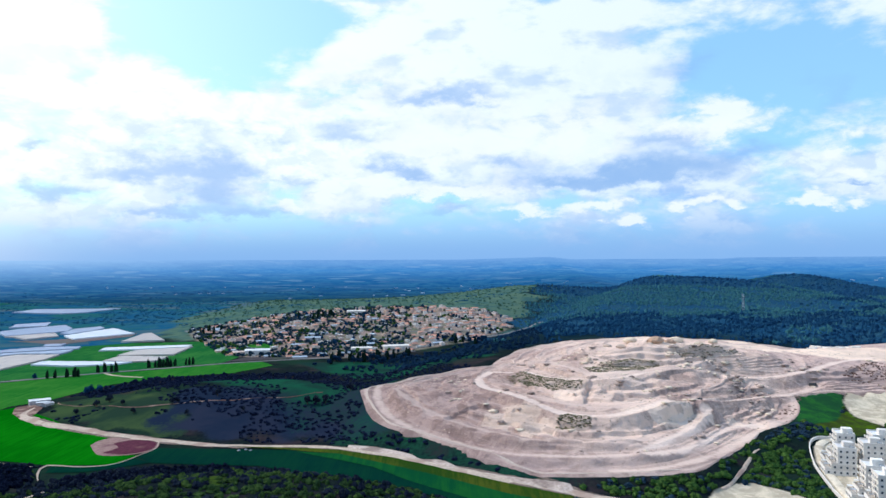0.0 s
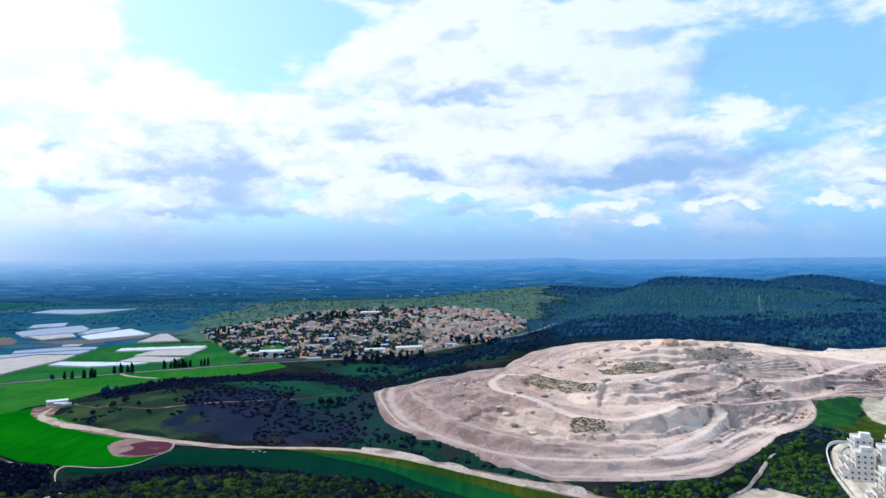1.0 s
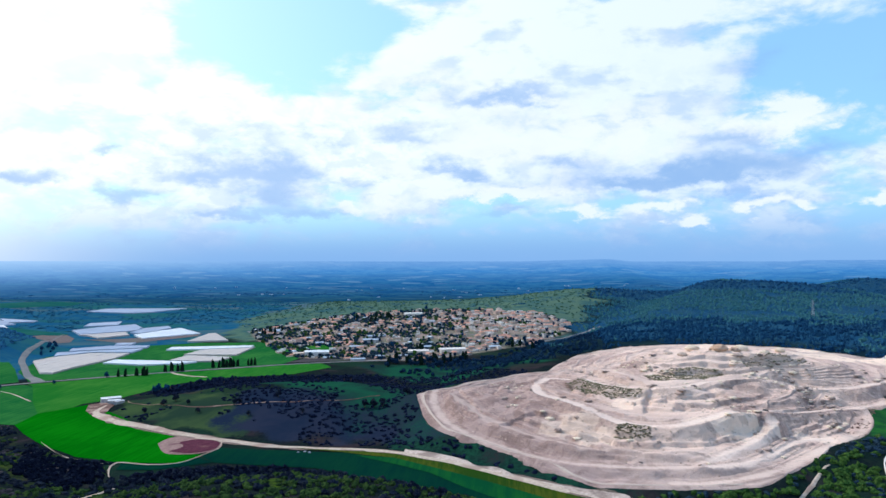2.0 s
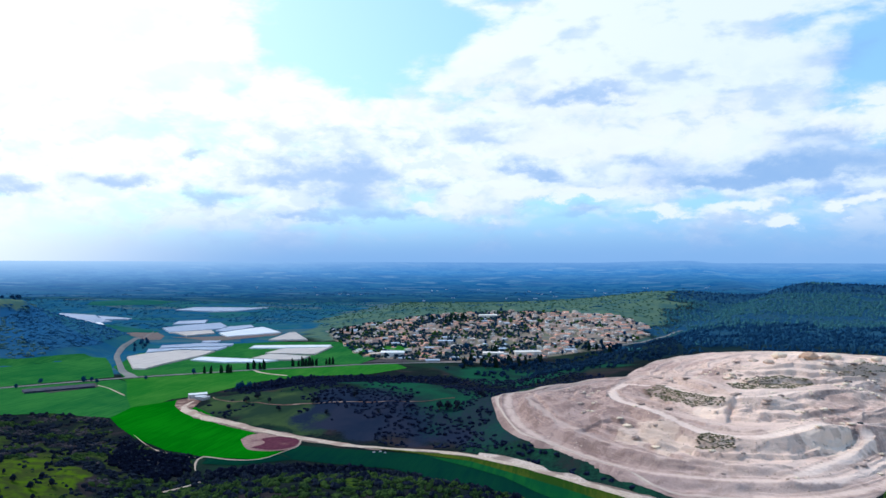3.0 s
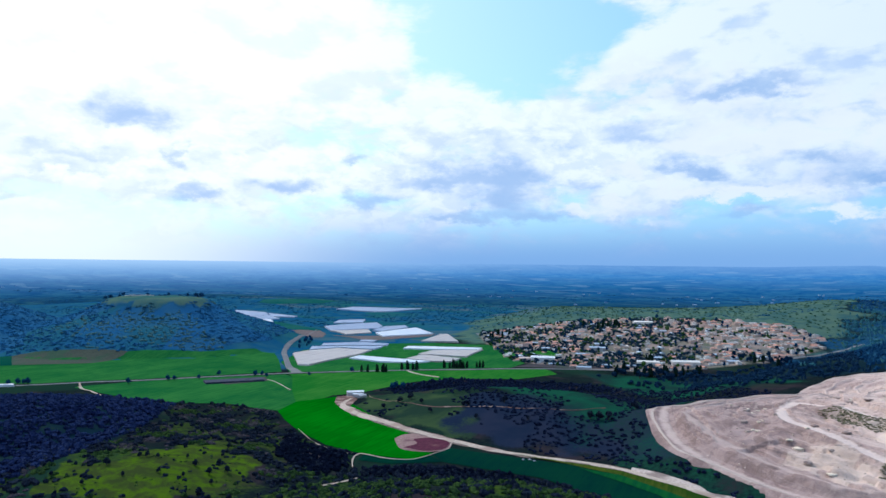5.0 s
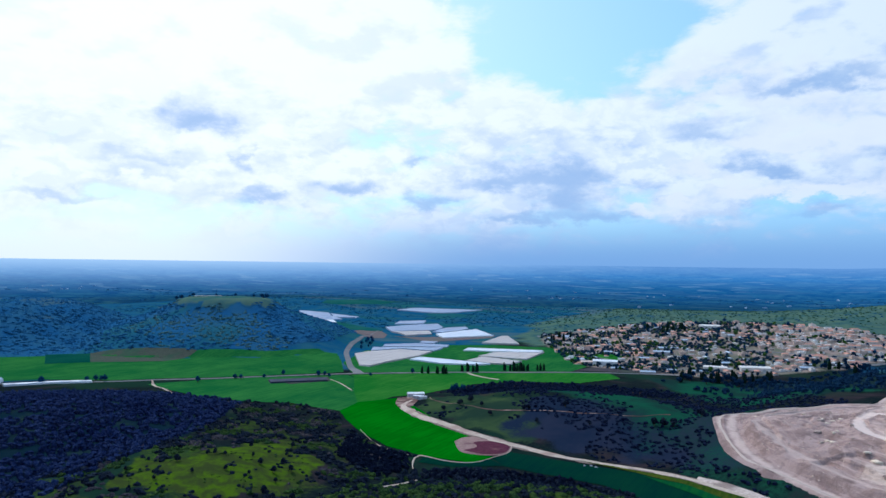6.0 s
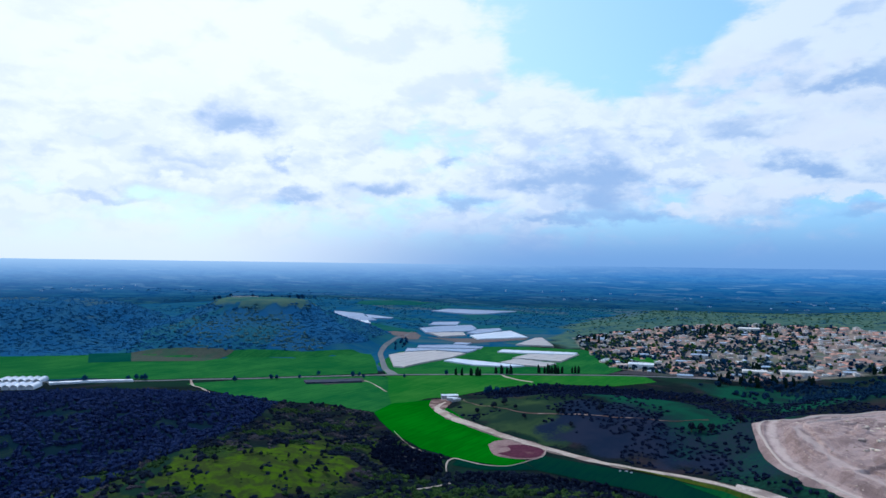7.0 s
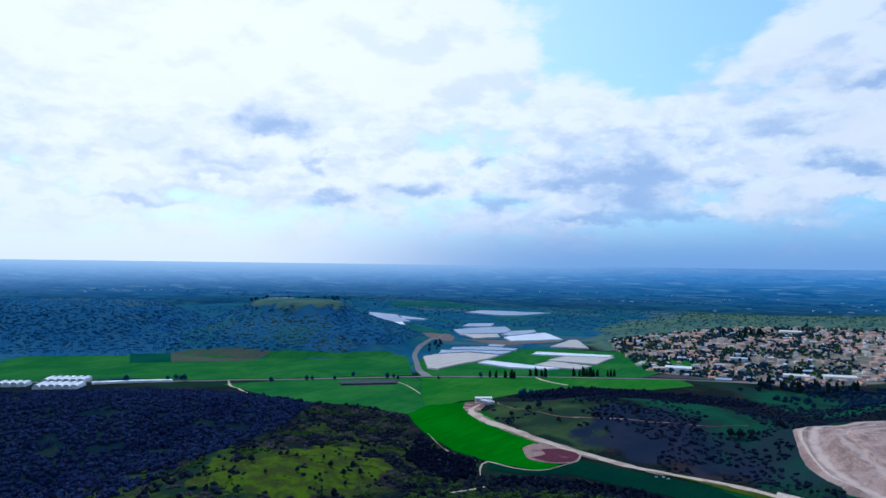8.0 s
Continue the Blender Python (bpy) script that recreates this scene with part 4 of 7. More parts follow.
def heap_top(x, y):
    """Height of the heap's surface with its haul roads cut in, and how much of it is driven smooth."""
    z, drive = heap_raw(x, y)
    shape = np.shape(z)
    z, drive, px, py = z.ravel().copy(), drive.ravel().copy(), np.ravel(x), np.ravel(y)
    for line, worn in zip(HAUL_ROADS, (1.0, 0.72, 0.9, 0.74, 0.95, 0.76)):
        q = curve(line, 4.0)
        h = heap_raw(q[:, 0], q[:, 1])[0]
        pad = np.pad(h, 6, mode="edge")
        h = np.convolve(pad, np.ones(13) / 13, "valid")
        near = np.flatnonzero((px > q[:, 0].min() - 22) & (px < q[:, 0].max() + 22) & (py > q[:, 1].min() - 22) & (py < q[:, 1].max() + 22))
        for i in range(0, len(near), 20000):
            n = near[i:i + 20000]
            d = np.hypot(px[n, None] - q[None, :, 0], py[n, None] - q[None, :, 1])
            k = d.argmin(1)
            d = d[np.arange(len(n)), k]
            w = 1 - sstep(4.8, 13.0, d)
            z[n] = z[n] * (1 - w) + (h[k] + 0.7 * np.exp(-((d - 6.0) / 0.9) ** 2)) * w
            drive[n] = np.maximum(drive[n] * sstep(4.0, 10.0, d), worn * (1 - sstep(1.2, 8.0, d + 1.3 * wave(px[n], py[n], 21, 4.0) + 0.7 * wave(px[n], py[n], 7, 9.0))))
    arcs = [(165, 268, 0.86, 2.6, 6), (168, 262, 0.74, 2.2, 6), (172, 250, 0.62, 2.2, 6), (262, 318, 0.84, 2.0, 5)]
    for line, high, back in BANKS + [([rim_point(d, f) for d in range(a, b, 8)], high, back) for a, b, f, high, back in arcs]:
        q = curve(line, 2.0)
        way = np.gradient(q, axis=0)
        way /= np.linalg.norm(way, axis=1, keepdims=True)
        up = np.stack([-way[:, 1], way[:, 0]], -1)
        if abs(up[:, 1].mean()) > 0.2 and up[:, 1].mean() < 0:
            up = -up
        ends = np.minimum(1, 5 * np.minimum(np.linspace(0, 1, len(q)), np.linspace(1, 0, len(q))))
        n = np.flatnonzero((px > q[:, 0].min() - 25) & (px < q[:, 0].max() + 25) & (py > q[:, 1].min() - 25) & (py < q[:, 1].max() + 25))
        if not len(n):
            continue
        k = np.hypot(px[n, None] - q[None, :, 0], py[n, None] - q[None, :, 1]).argmin(1)
        gap = (px[n] - q[k, 0]) * up[k, 0] + (py[n] - q[k, 1]) * up[k, 1] + 0.9 * wave(px[n], py[n], 13, 3.0)
        along = np.abs((px[n] - q[k, 0]) * way[k, 0] + (py[n] - q[k, 1]) * way[k, 1])
        z[n] += 0.62 * high * ends[k] * np.tanh(gap / 0.8) * np.exp(-np.abs(gap) / back - along / 2) * (1 - drive[n] * (drive[n] > 0.8))
    return z.reshape(shape), drive.reshape(shape)


def heap_raw(x, y):
    """Height of the heap's surface, and how much of it is driven smooth."""
    deg, r = heap_polar(x, y)
    wob = 3.2 * wave(x, y, 46, 3.0) + 1.6 * wave(x, y, 17, 8.0)
    foot = ring(0, deg)
    base = land(HEAP[0] + np.cos(np.radians(deg)) * foot, HEAP[1] + np.sin(np.radians(deg)) * foot)
    radii = [ring(k, deg) + (0 if k == 0 else wob) for k in range(5)] + [np.zeros_like(r)]
    levels = [base + 0.7]
    for k in range(1, 5):
        b, h = RING_HEIGHT[k]
        o = np.argsort(b)
        levels.append(np.interp(deg, np.array(b, float)[o], np.array(h, float)[o], period=360))
        levels[k] = np.maximum(levels[k], levels[k - 1] + 1.5)
    levels.append(np.full_like(r, 58.5))
    z, drive = np.copy(levels[0]), np.zeros_like(r)
    for k in range(5):
        t = np.clip((radii[k] - r) / np.maximum(radii[k] - radii[k + 1], 4), 0, 1)
        here = (r <= radii[k]) & (r > radii[k + 1])
        steps = 3 + (wave(x, y, 120, 6.0 + k) > 0.0) + (wave(x, y, 70, 2.0 + k) > 0.5)
        flat = np.array([0.22, 0.24, 0.26, 0.34, 0.5])[k] * (1 + 0.35 * wave(x, y, 90, 20.0 + k))
        q = np.clip((t - flat) / (1 - flat), 0, 1)
        qs = np.clip(q + 0.10 * wave(x, y, 28, 30.0 + k) * np.sin(np.pi * q), 0, 1)
        cut = np.floor(qs * steps) / steps + sstep(0.52, 0.70, (qs * steps) % 1.0) / steps
        smooth = sstep(0.0, 0.9, qs)
        pick = sstep(-0.5, -0.1, wave(x, y, 85, 11.0 + k))
        mixed = np.where(q >= 0.999, 1.0, cut * pick + smooth * (1 - pick))
        prof = mixed * 0.86 + 0.14 * t
        z = np.where(here, levels[k] + (levels[k + 1] - levels[k]) * prof, z)
        lane = (1 - sstep(flat * 0.55, flat * 0.95, t)) * sstep(0.0, 0.05, t)
        ledge = sstep(0.02, 0.1, (qs * steps) % 1.0) * (1 - sstep(0.25, 0.38, (qs * steps) % 1.0)) * pick * 0.55
        drive = np.where(here, np.maximum(0.62 * lane, ledge * (q > 0.02)), drive)
        # safety berm along the outer edge of each lane
        z = z + np.where(here & (k > 0), 1.3 * np.exp(-(((radii[k] - r) - 2.5) / 1.3) ** 2) * (wave(x, y, 37, 40.0 + k) > -0.5), 0)
    drive = np.where(r <= radii[4], 0.35, drive)
    edge = sstep(0.0, 0.03, 1 - r / foot)
    rough = (1 - 0.8 * drive) * edge
    gully = np.abs(np.sin(np.radians(deg) * 46 + 2.0 * wave(x, y, 30, 6.0))) ** 3
    tips = np.abs(wave(x, y, 15, 17.0)) * np.abs(wave(x, y, 11, 22.0))
    z = z + rough * (1.0 * wave(x, y, 31, 9.0) + 0.25 * wave(x, y, 12, 12.0) + 0.12 * wave(x, y, 6, 15.0) + 0.5 * tips - 0.35 * gully * sstep(60, 110, r))
    return z, drive


def on_heap(x, y):
    return heap_top(x, y)[0]


def heap_material():
    """Crushed limestone: pale driven flats, shade-darkened cut faces, beds of marl, cream fresh spoil."""
    m, t, b = material("limestone_spoil", 0.95, 0.1)
    g = t.nodes.new("ShaderNodeNewGeometry")
    p = g.outputs["Position"]
    n1, n2, n3 = noise_node(t, p, 0.5, 8, 0.7), noise_node(t, p, 0.05, 8, 0.7, 0.9), noise_node(t, p, 0.014, 5, 0.55, 0.6)
    sep = t.nodes.new("ShaderNodeSeparateXYZ")
    t.links.new(g.outputs["Normal"], sep.inputs[0])
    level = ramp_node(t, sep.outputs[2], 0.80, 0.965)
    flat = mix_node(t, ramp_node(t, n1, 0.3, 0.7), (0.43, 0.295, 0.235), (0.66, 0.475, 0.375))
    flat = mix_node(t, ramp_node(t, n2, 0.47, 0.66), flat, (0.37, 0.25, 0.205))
    # steep faces get a darker brown, their shade painted by slope
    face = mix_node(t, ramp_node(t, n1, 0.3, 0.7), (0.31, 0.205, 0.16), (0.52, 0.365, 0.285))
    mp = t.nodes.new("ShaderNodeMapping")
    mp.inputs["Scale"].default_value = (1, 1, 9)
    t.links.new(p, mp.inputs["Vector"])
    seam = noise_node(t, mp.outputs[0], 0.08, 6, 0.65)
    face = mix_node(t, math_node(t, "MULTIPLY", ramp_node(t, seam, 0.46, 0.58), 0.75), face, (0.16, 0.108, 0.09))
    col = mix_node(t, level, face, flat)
    # tracks and beds run round the heap, talus runs down its faces
    polar = t.nodes.new("ShaderNodeCombineXYZ")
    for k, key in enumerate(("around", "outward")):
        a = t.nodes.new("ShaderNodeAttribute")
        a.attribute_name = key
        t.links.new(a.outputs["Fac"], polar.inputs[k])
    sp = t.nodes.new("ShaderNodeVectorMath")
    sp.operation = "MULTIPLY_ADD"
    t.links.new(polar.outputs[0], sp.inputs[0])
    sp.inputs[1].default_value = (1, 1, 0)
    fray = t.nodes.new("ShaderNodeTexNoise")
    fray.inputs["Scale"].default_value, fray.inputs["Detail"].default_value = 0.03, 4.0
    t.links.new(p, fray.inputs["Vector"])
    fs = t.nodes.new("ShaderNodeVectorMath")
    fs.operation = "SCALE"
    fs.inputs["Scale"].default_value = 26.0
    t.links.new(fray.outputs["Color"], fs.inputs[0])
    t.links.new(fs.outputs[0], sp.inputs[2])
    streaks = []
    for scale in ((0.012, 0.26, 0.0), (0.30, 0.03, 0.0)):
        mv = t.nodes.new("ShaderNodeVectorMath")
        mv.operation = "MULTIPLY"
        mv.inputs[1].default_value = scale
        t.links.new(sp.outputs[0], mv.inputs[0])
        streaks.append(noise_node(t, mv.outputs[0], 1.0, 6, 0.62))
    col = mix_node(t, math_node(t, "MULTIPLY", ramp_node(t, streaks[0], 0.54, 0.64), 0.5), col, (0.66, 0.50, 0.40))
    col = mix_node(t, math_node(t, "MULTIPLY", ramp_node(t, streaks[0], 0.48, 0.38), 0.6), col, (0.24, 0.165, 0.145))
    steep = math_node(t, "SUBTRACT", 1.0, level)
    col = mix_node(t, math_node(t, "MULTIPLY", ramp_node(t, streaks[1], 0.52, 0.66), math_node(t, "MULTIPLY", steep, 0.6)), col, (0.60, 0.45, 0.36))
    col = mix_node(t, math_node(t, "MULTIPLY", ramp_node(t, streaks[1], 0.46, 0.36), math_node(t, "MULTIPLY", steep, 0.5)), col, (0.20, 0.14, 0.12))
    layers = {}
    for key in ("fresh", "marl", "weedy"):
        layer = t.nodes.new("ShaderNodeAttribute")
        layer.attribute_name = key
        layers[key] = ramp_node(t, math_node(t, "ADD", layer.outputs["Fac"], math_node(t, "MULTIPLY", math_node(t, "SUBTRACT", n2, 0.5), 1.3)), 0.3, 0.75)
    col = mix_node(t, math_node(t, "MULTIPLY", layers["fresh"], 0.8), col, mix_node(t, n1, (0.80, 0.62, 0.45), (0.94, 0.78, 0.60)))
    col = mix_node(t, math_node(t, "MULTIPLY", layers["marl"], 0.66), col, mix_node(t, n1, (0.10, 0.068, 0.055), (0.23, 0.155, 0.13)))
    col = mix_node(t, math_node(t, "MULTIPLY", layers["weedy"], 0.88), col, mix_node(t, n1, (0.105, 0.088, 0.060), (0.185, 0.155, 0.110)))
    ps = t.nodes.new("ShaderNodeSeparateXYZ")
    t.links.new(p, ps.inputs[0])
    # painted cloud shade: west benches darker and mauve, east ones pale as in sun
    west = math_node(t, "ADD", ramp_node(t, ps.outputs[0], 190, -60), math_node(t, "MULTIPLY", math_node(t, "SUBTRACT", n3, 0.5), 1.6), clamp=True)
    col = mix_node(t, math_node(t, "MULTIPLY", west, 0.82), col, mix_node(t, ramp_node(t, n2, 0.42, 0.58), (0.31, 0.232, 0.205), (0.185, 0.130, 0.115)))
    east = math_node(t, "MULTIPLY", math_node(t, "MULTIPLY", ramp_node(t, ps.outputs[0], 20, 120), ramp_node(t, ps.outputs[0], 330, 230)), ramp_node(t, n3, 0.70, 0.40))
    col = mix_node(t, math_node(t, "MULTIPLY", east, 0.7), col, (0.78, 0.61, 0.48))
    outer = math_node(t, "MULTIPLY", ramp_node(t, ps.outputs[0], 250, 330), math_node(t, "SUBTRACT", 1.0, layers["fresh"]))
    col = mix_node(t, math_node(t, "MULTIPLY", outer, 0.4), col, (0.50, 0.39, 0.34))
    # the lowest benches to the south are darker and more mauve
    south = math_node(t, "ADD", ramp_node(t, ps.outputs[1], 475, 425), math_node(t, "MULTIPLY", math_node(t, "SUBTRACT", n3, 0.5), 1.2), clamp=True)
    col = mix_node(t, math_node(t, "MULTIPLY", south, 0.6), col, mix_node(t, ramp_node(t, n2, 0.42, 0.6), (0.36, 0.275, 0.25), (0.21, 0.15, 0.135)))
    fleck = noise_node(t, p, 0.13, 5, 0.65)
    col = mix_node(t, math_node(t, "MULTIPLY", ramp_node(t, fleck, 0.58, 0.64), 0.35), col, (0.12, 0.09, 0.08))
    a = t.nodes.new("ShaderNodeAttribute")
    a.attribute_name = "driven"
    lane = math_node(t, "MULTIPLY", ramp_node(t, math_node(t, "ADD", a.outputs["Fac"], math_node(t, "MULTIPLY", math_node(t, "SUBTRACT", n2, 0.5), 0.5)), 0.35, 0.75), 0.30)
    col = mix_node(t, lane, col, mix_node(t, n1, (0.58, 0.44, 0.35), (0.74, 0.575, 0.46)))
    # dust ground white by the wheels of the haul roads
    tyre = math_node(t, "MULTIPLY", ramp_node(t, math_node(t, "ADD", a.outputs["Fac"], math_node(t, "MULTIPLY", math_node(t, "SUBTRACT", n2, 0.5), 0.45)), 0.45, 1.0), 0.55)
    col = mix_node(t, tyre, col, mix_node(t, n1, (0.72, 0.59, 0.48), (0.86, 0.73, 0.61)))
    # all of it tinted slightly pinker
    col = mix_node(t, 1.0, col, (1.05, 0.985, 0.99), "MULTIPLY")
    t.links.new(col, b.inputs["Base Color"])
    relief(t, b, n1, 0.7, 1.0)
    return m


def build_heap():
    deg = np.concatenate([np.linspace(-185, 5, 620, endpoint=False), np.linspace(5, 175, 150, endpoint=False)])
    na, nr = len(deg), 270
    share = np.linspace(1.0, 0.0, nr) ** 0.8
    d, s = np.meshgrid(deg, share)
    r = ring(0, d) * s
    x, y = HEAP[0] + np.cos(np.radians(d)) * r, HEAP[1] + np.sin(np.radians(d)) * r
    z, drive = heap_top(x, y)
    v = np.stack([x, y, z], -1).reshape(-1, 3)
    skirt = v[:na].copy()
    skirt[:, :2] += (skirt[:, :2] - HEAP) * 0.02
    skirt[:, 2] -= 4
    v = np.concatenate([skirt, v])
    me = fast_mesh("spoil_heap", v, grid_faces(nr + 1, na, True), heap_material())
    val = np.concatenate([np.full(na, 0.3), drive.ravel()])
    me.attributes.new("driven", "FLOAT", "POINT").data.foreach_set("value", val.astype(np.float32))
    around, outward = np.radians((d - 90) % 360) * 190, r
    for key, val in (("around", around), ("outward", outward)):
        val = np.concatenate([val[0], val.ravel()])
        me.attributes.new(key, "FLOAT", "POINT").data.foreach_set("value", val.astype(np.float32))
    for key, rows in (("fresh", FRESH), ("marl", MARL), ("weedy", WEEDY)):
        val = blotches(x, y, rows)
        if key == "weedy":
            for poly, _ in GREENED:
                val = np.maximum(val, 0.8 * soft_in(x, y, poly, 4))
        val = np.concatenate([np.zeros(na), val.ravel()])
        me.attributes.new(key, "FLOAT", "POINT").data.foreach_set("value", val.astype(np.float32))
    tagged(new("spoil_heap", me), "terraced pale limestone quarry heap with haul roads", "quarry", kind="structure")


build_ground()
build_heap()

# ---- fields and roads ----
LAND_USE = [
    (M_CROP, "vivid green young wheat beside the dirt road", [(-407, 600), (-392, 626), (-385, 642), (-358, 597), (-330, 574), (-285, 549), (-248, 530), (-249, 506), (-232, 483), (-206, 481), (-212, 459), (-252, 458), (-290, 469), (-331, 495), (-372, 530), (-397, 556), (-410, 575)]),
    (M_CROP_PALE, "paler grazed pasture below the asphalt road", [(-407, 600), (-445, 648), (-500, 728), (-516, 742), (-451, 796), (-404, 832), (-340, 868), (-330, 800), (-353, 761), (-367, 705), (-372, 672), (-392, 645), (-392, 626)]),
    (M_CROP_MID, "even green barley between wooded hill and road", [(-669, 562), (-640, 618), (-592, 672), (-519, 739), (-500, 728), (-445, 648), (-407, 600), (-397, 556), (-430, 558), (-460, 563), (-503, 545), (-562, 538), (-606, 548)]),
    (M_CROP_MID, "long green barley field at the foot of the wooded hill", [(-1064, 501), (-1090, 545), (-1008, 625), (-950, 690), (-816, 760), (-730, 830), (-690, 905), (-655, 905), (-600, 840), (-535, 755), (-598, 684), (-643, 636), (-686, 600), (-724, 560), (-800, 520), (-860, 440), (-900, 420)]),
    (M_CROP_MID, "green field round the white greenhouses", [(-525, 758), (-451, 808), (-404, 843), (-338, 886), (-285, 920), (-280, 975), (-330, 1080), (-400, 1165), (-500, 1150), (-600, 1080), (-640, 960), (-590, 830)]),
    (M_CROP_PALE, "green strip along the village road", [(-404, 828), (-338, 870), (-268, 917), (-236, 930), (-214, 896), (-248, 836), (-317, 806), (-350, 765)]),
    (M_CROP_DARK, "dark green clover strip beside the dirt road", [(-203, 500), (-154, 496), (-105, 493), (-60, 487), (-20, 457), (22, 420), (50, 390), (50, 360), (-8, 380), (-64, 425), (-118, 455), (-189, 462), (-206, 478)]),
    (M_VERGE, "yellowish grass verge along the dirt road", [(-150, 503), (-95, 497), (-72, 489), (-31, 462), (5, 436), (37, 414), (72, 394), (66, 381), (34, 400), (3, 422), (-33, 449), (-72, 480), (-110, 494)]),
    (M_CROP_STRIP, "green wheat strip below the dirt road", [(-100, 488), (-72, 480), (-33, 449), (3, 422), (34, 400), (66, 381), (50, 356), (14, 386), (-14, 412), (-44, 446)]),
    (M_CROP_DARK, "small dark green plot inside the track's bend", [(-250, 456), (-232, 453), (-214, 458), (-206, 474), (-190, 463), (-222, 443), (-246, 441)]),
    (M_FALLOW_PALE, "pale pinkish fallow plot beside the dirt road", [(-251, 507), (-249, 523), (-229, 530), (-211, 520), (-202, 507), (-202, 491), (-214, 481), (-233, 482)]),
    (M_FALLOW, "purple ploughed half of a fallow plot", [(-233, 486), (-228, 500), (-236, 512), (-224, 520), (-209, 516), (-204, 506), (-204, 492), (-215, 483)]),
    (M_PLOUGH_BROWN, "brown ploughed plot among the net houses", [(-850, 1226), (-822, 1281), (-746, 1196), (-718, 1139), (-739, 1113), (-754, 1102)]),
    (M_PLOUGH_BROWN, "brown bare earth beside white covered fields", [(-740, 1187), (-698, 1169), (-647, 1211), (-562, 1309), (-549, 1254), (-614, 1128), (-666, 1157)]),
    (M_CROP_FAR, "bluish green field behind the wooded hill", [(-920, 1180), (-1003, 1386), (-800, 1269), (-796, 1241), (-864, 1246)]),
    (M_CROP_FAR, "bluish green field far beyond the wooded hill", [(-1353, 1777), (-1398, 1866), (-1338, 2044), (-1232, 2056), (-1195, 1891), (-1286, 1775)]),
    (M_PLOUGH_BROWN, "brown field strip at the village's edge", [(-376, 1186), (-275, 1138), (-262, 1098), (-340, 1121)]),
    (M_CROP_PALE, "light green slope at the village's edge", [(-317, 1096), (-274, 1103), (-244, 1064), (-277, 1012), (-305, 1040)]),
    (M_CROP_TEAL, "dark green plot at the wooded hill's foot", [(-1000, 658), (-958, 701), (-877, 642), (-912, 600)]),
    (M_TILTH, "dark ploughed plot beside the asphalt road", [(-578, 660), (-528, 712), (-508, 690), (-533, 648)]),
    (M_TILTH, "dark fallow band beneath the village", [(-285, 930), (-200, 958), (-150, 985), (-190, 995), (-272, 968)]),
    (M_SCRUBBY, "olive-brown stony plot at the wooded hill's foot", [(-958, 701), (-941, 716), (-807, 766), (-803, 752), (-802, 703), (-877, 642)]),
]
for n, (mat, label, poly) in enumerate(LAND_USE):
    sheet("field", [tuple(q) for q in curve(poly + poly[:1], 4.0)] if mat in (M_FALLOW, M_FALLOW_PALE) else poly, mat, 0.32 + 0.015 * n + (0.25 if mat in (M_VERGE, M_CROP_STRIP, M_FALLOW) else 0), label)

def rim(first, last):
    """A stretch of the heap's edge by bearing, a little inside its foot."""
    deg = np.arange(first, last, 6.0)
    r = ring(0, deg) * 0.988
    return [(HEAP[0] + math.cos(radians(d)) * k, HEAP[1] + math.sin(radians(d)) * k) for d, k in zip(deg, r)]


strip("rim_track", rim(150, 262), 1.7, M_HAUL, 0.4, 0.2, "pale berm along the edge of the limestone heap", "berm", top=on_heap, seed=21)
strip("rim_track", rim(20, 136), 1.7, M_HAUL, 0.4, 0.2, "pale berm along the back edge of the limestone heap", "berm", top=on_heap, seed=22)
ROAD_A = [(-1000, 300), (-860, 430), (-790, 495), (-717, 555), (-681, 593), (-638, 630), (-592, 679), (-522, 748), (-451, 803), (-404, 838), (-338, 879), (-268, 922), (-200, 951), (-142, 971), (-84, 1011), (-21, 1069), (41, 1134), (110, 1201), (180, 1300)]
strip("road", ROAD_A, 7.0, M_TAR, 0.7, label="narrow grey asphalt road across the valley", seed=1)
ROAD_B = [(-512, 756), (-530, 775), (-555, 799), (-607, 866), (-647, 918), (-678, 970), (-712, 1050), (-776, 1185), (-809, 1261)]
strip("road", ROAD_B, [15, 9, 8, 8, 8, 6, 5, 4, 4], M_TAR, 0.66, label="asphalt side road passing the foot of the wooded hill", seed=2)
DIRT = [(-362, 632), (-358, 608), (-345, 592), (-322, 572), (-292, 555), (-257, 537), (-226, 525), (-198, 516), (-167, 508), (-134, 504), (-106, 503), (-78, 496), (-51, 479), (-12, 452), (22, 429), (55, 410), (85, 392), (150, 350)]
strip("road_shoulder", DIRT, [8, 11, 12, 11, 9.5, 8, 8, 9, 10.5, 12, 12.5, 12, 11], M_SHOULDER, 0.6, 0.9, "brown crumbling earth shoulders of the haul road", "road shoulder", seed=31)
strip("dirt_road", DIRT, [6, 8.5, 9.5, 8.5, 7.5, 6.5, 6.5, 7, 8, 9.5, 10, 10, 9], M_DIRT, 0.75, 0.5, "broad pale dirt haul road winding past the fields", seed=3)
sheet("road_bank", [tuple(q) for q in curve([(-66, 500), (-45, 488), (-24, 471), (-15, 459), (-3, 456), (5, 447), (12, 438), (23, 432), (40, 424), (55, 415), (73, 408), (69, 398), (53, 409), (33, 420), (12, 433), (-11, 449), (-36, 468), (-63, 489), (-66, 500)], 3.0)], M_BANK, 0.7, "pale tipped earth bank beside the haul road", "bank")
TRACK = [(-205, 514), (-201, 498), (-204, 484), (-212, 460), (-230, 454), (-254, 457), (-250, 440), (-241, 425)]
strip("dirt_track", TRACK, 0.8, M_DIRT, 0.75, 0.2, "thin pale dirt track round a fallow plot", "track", seed=4)
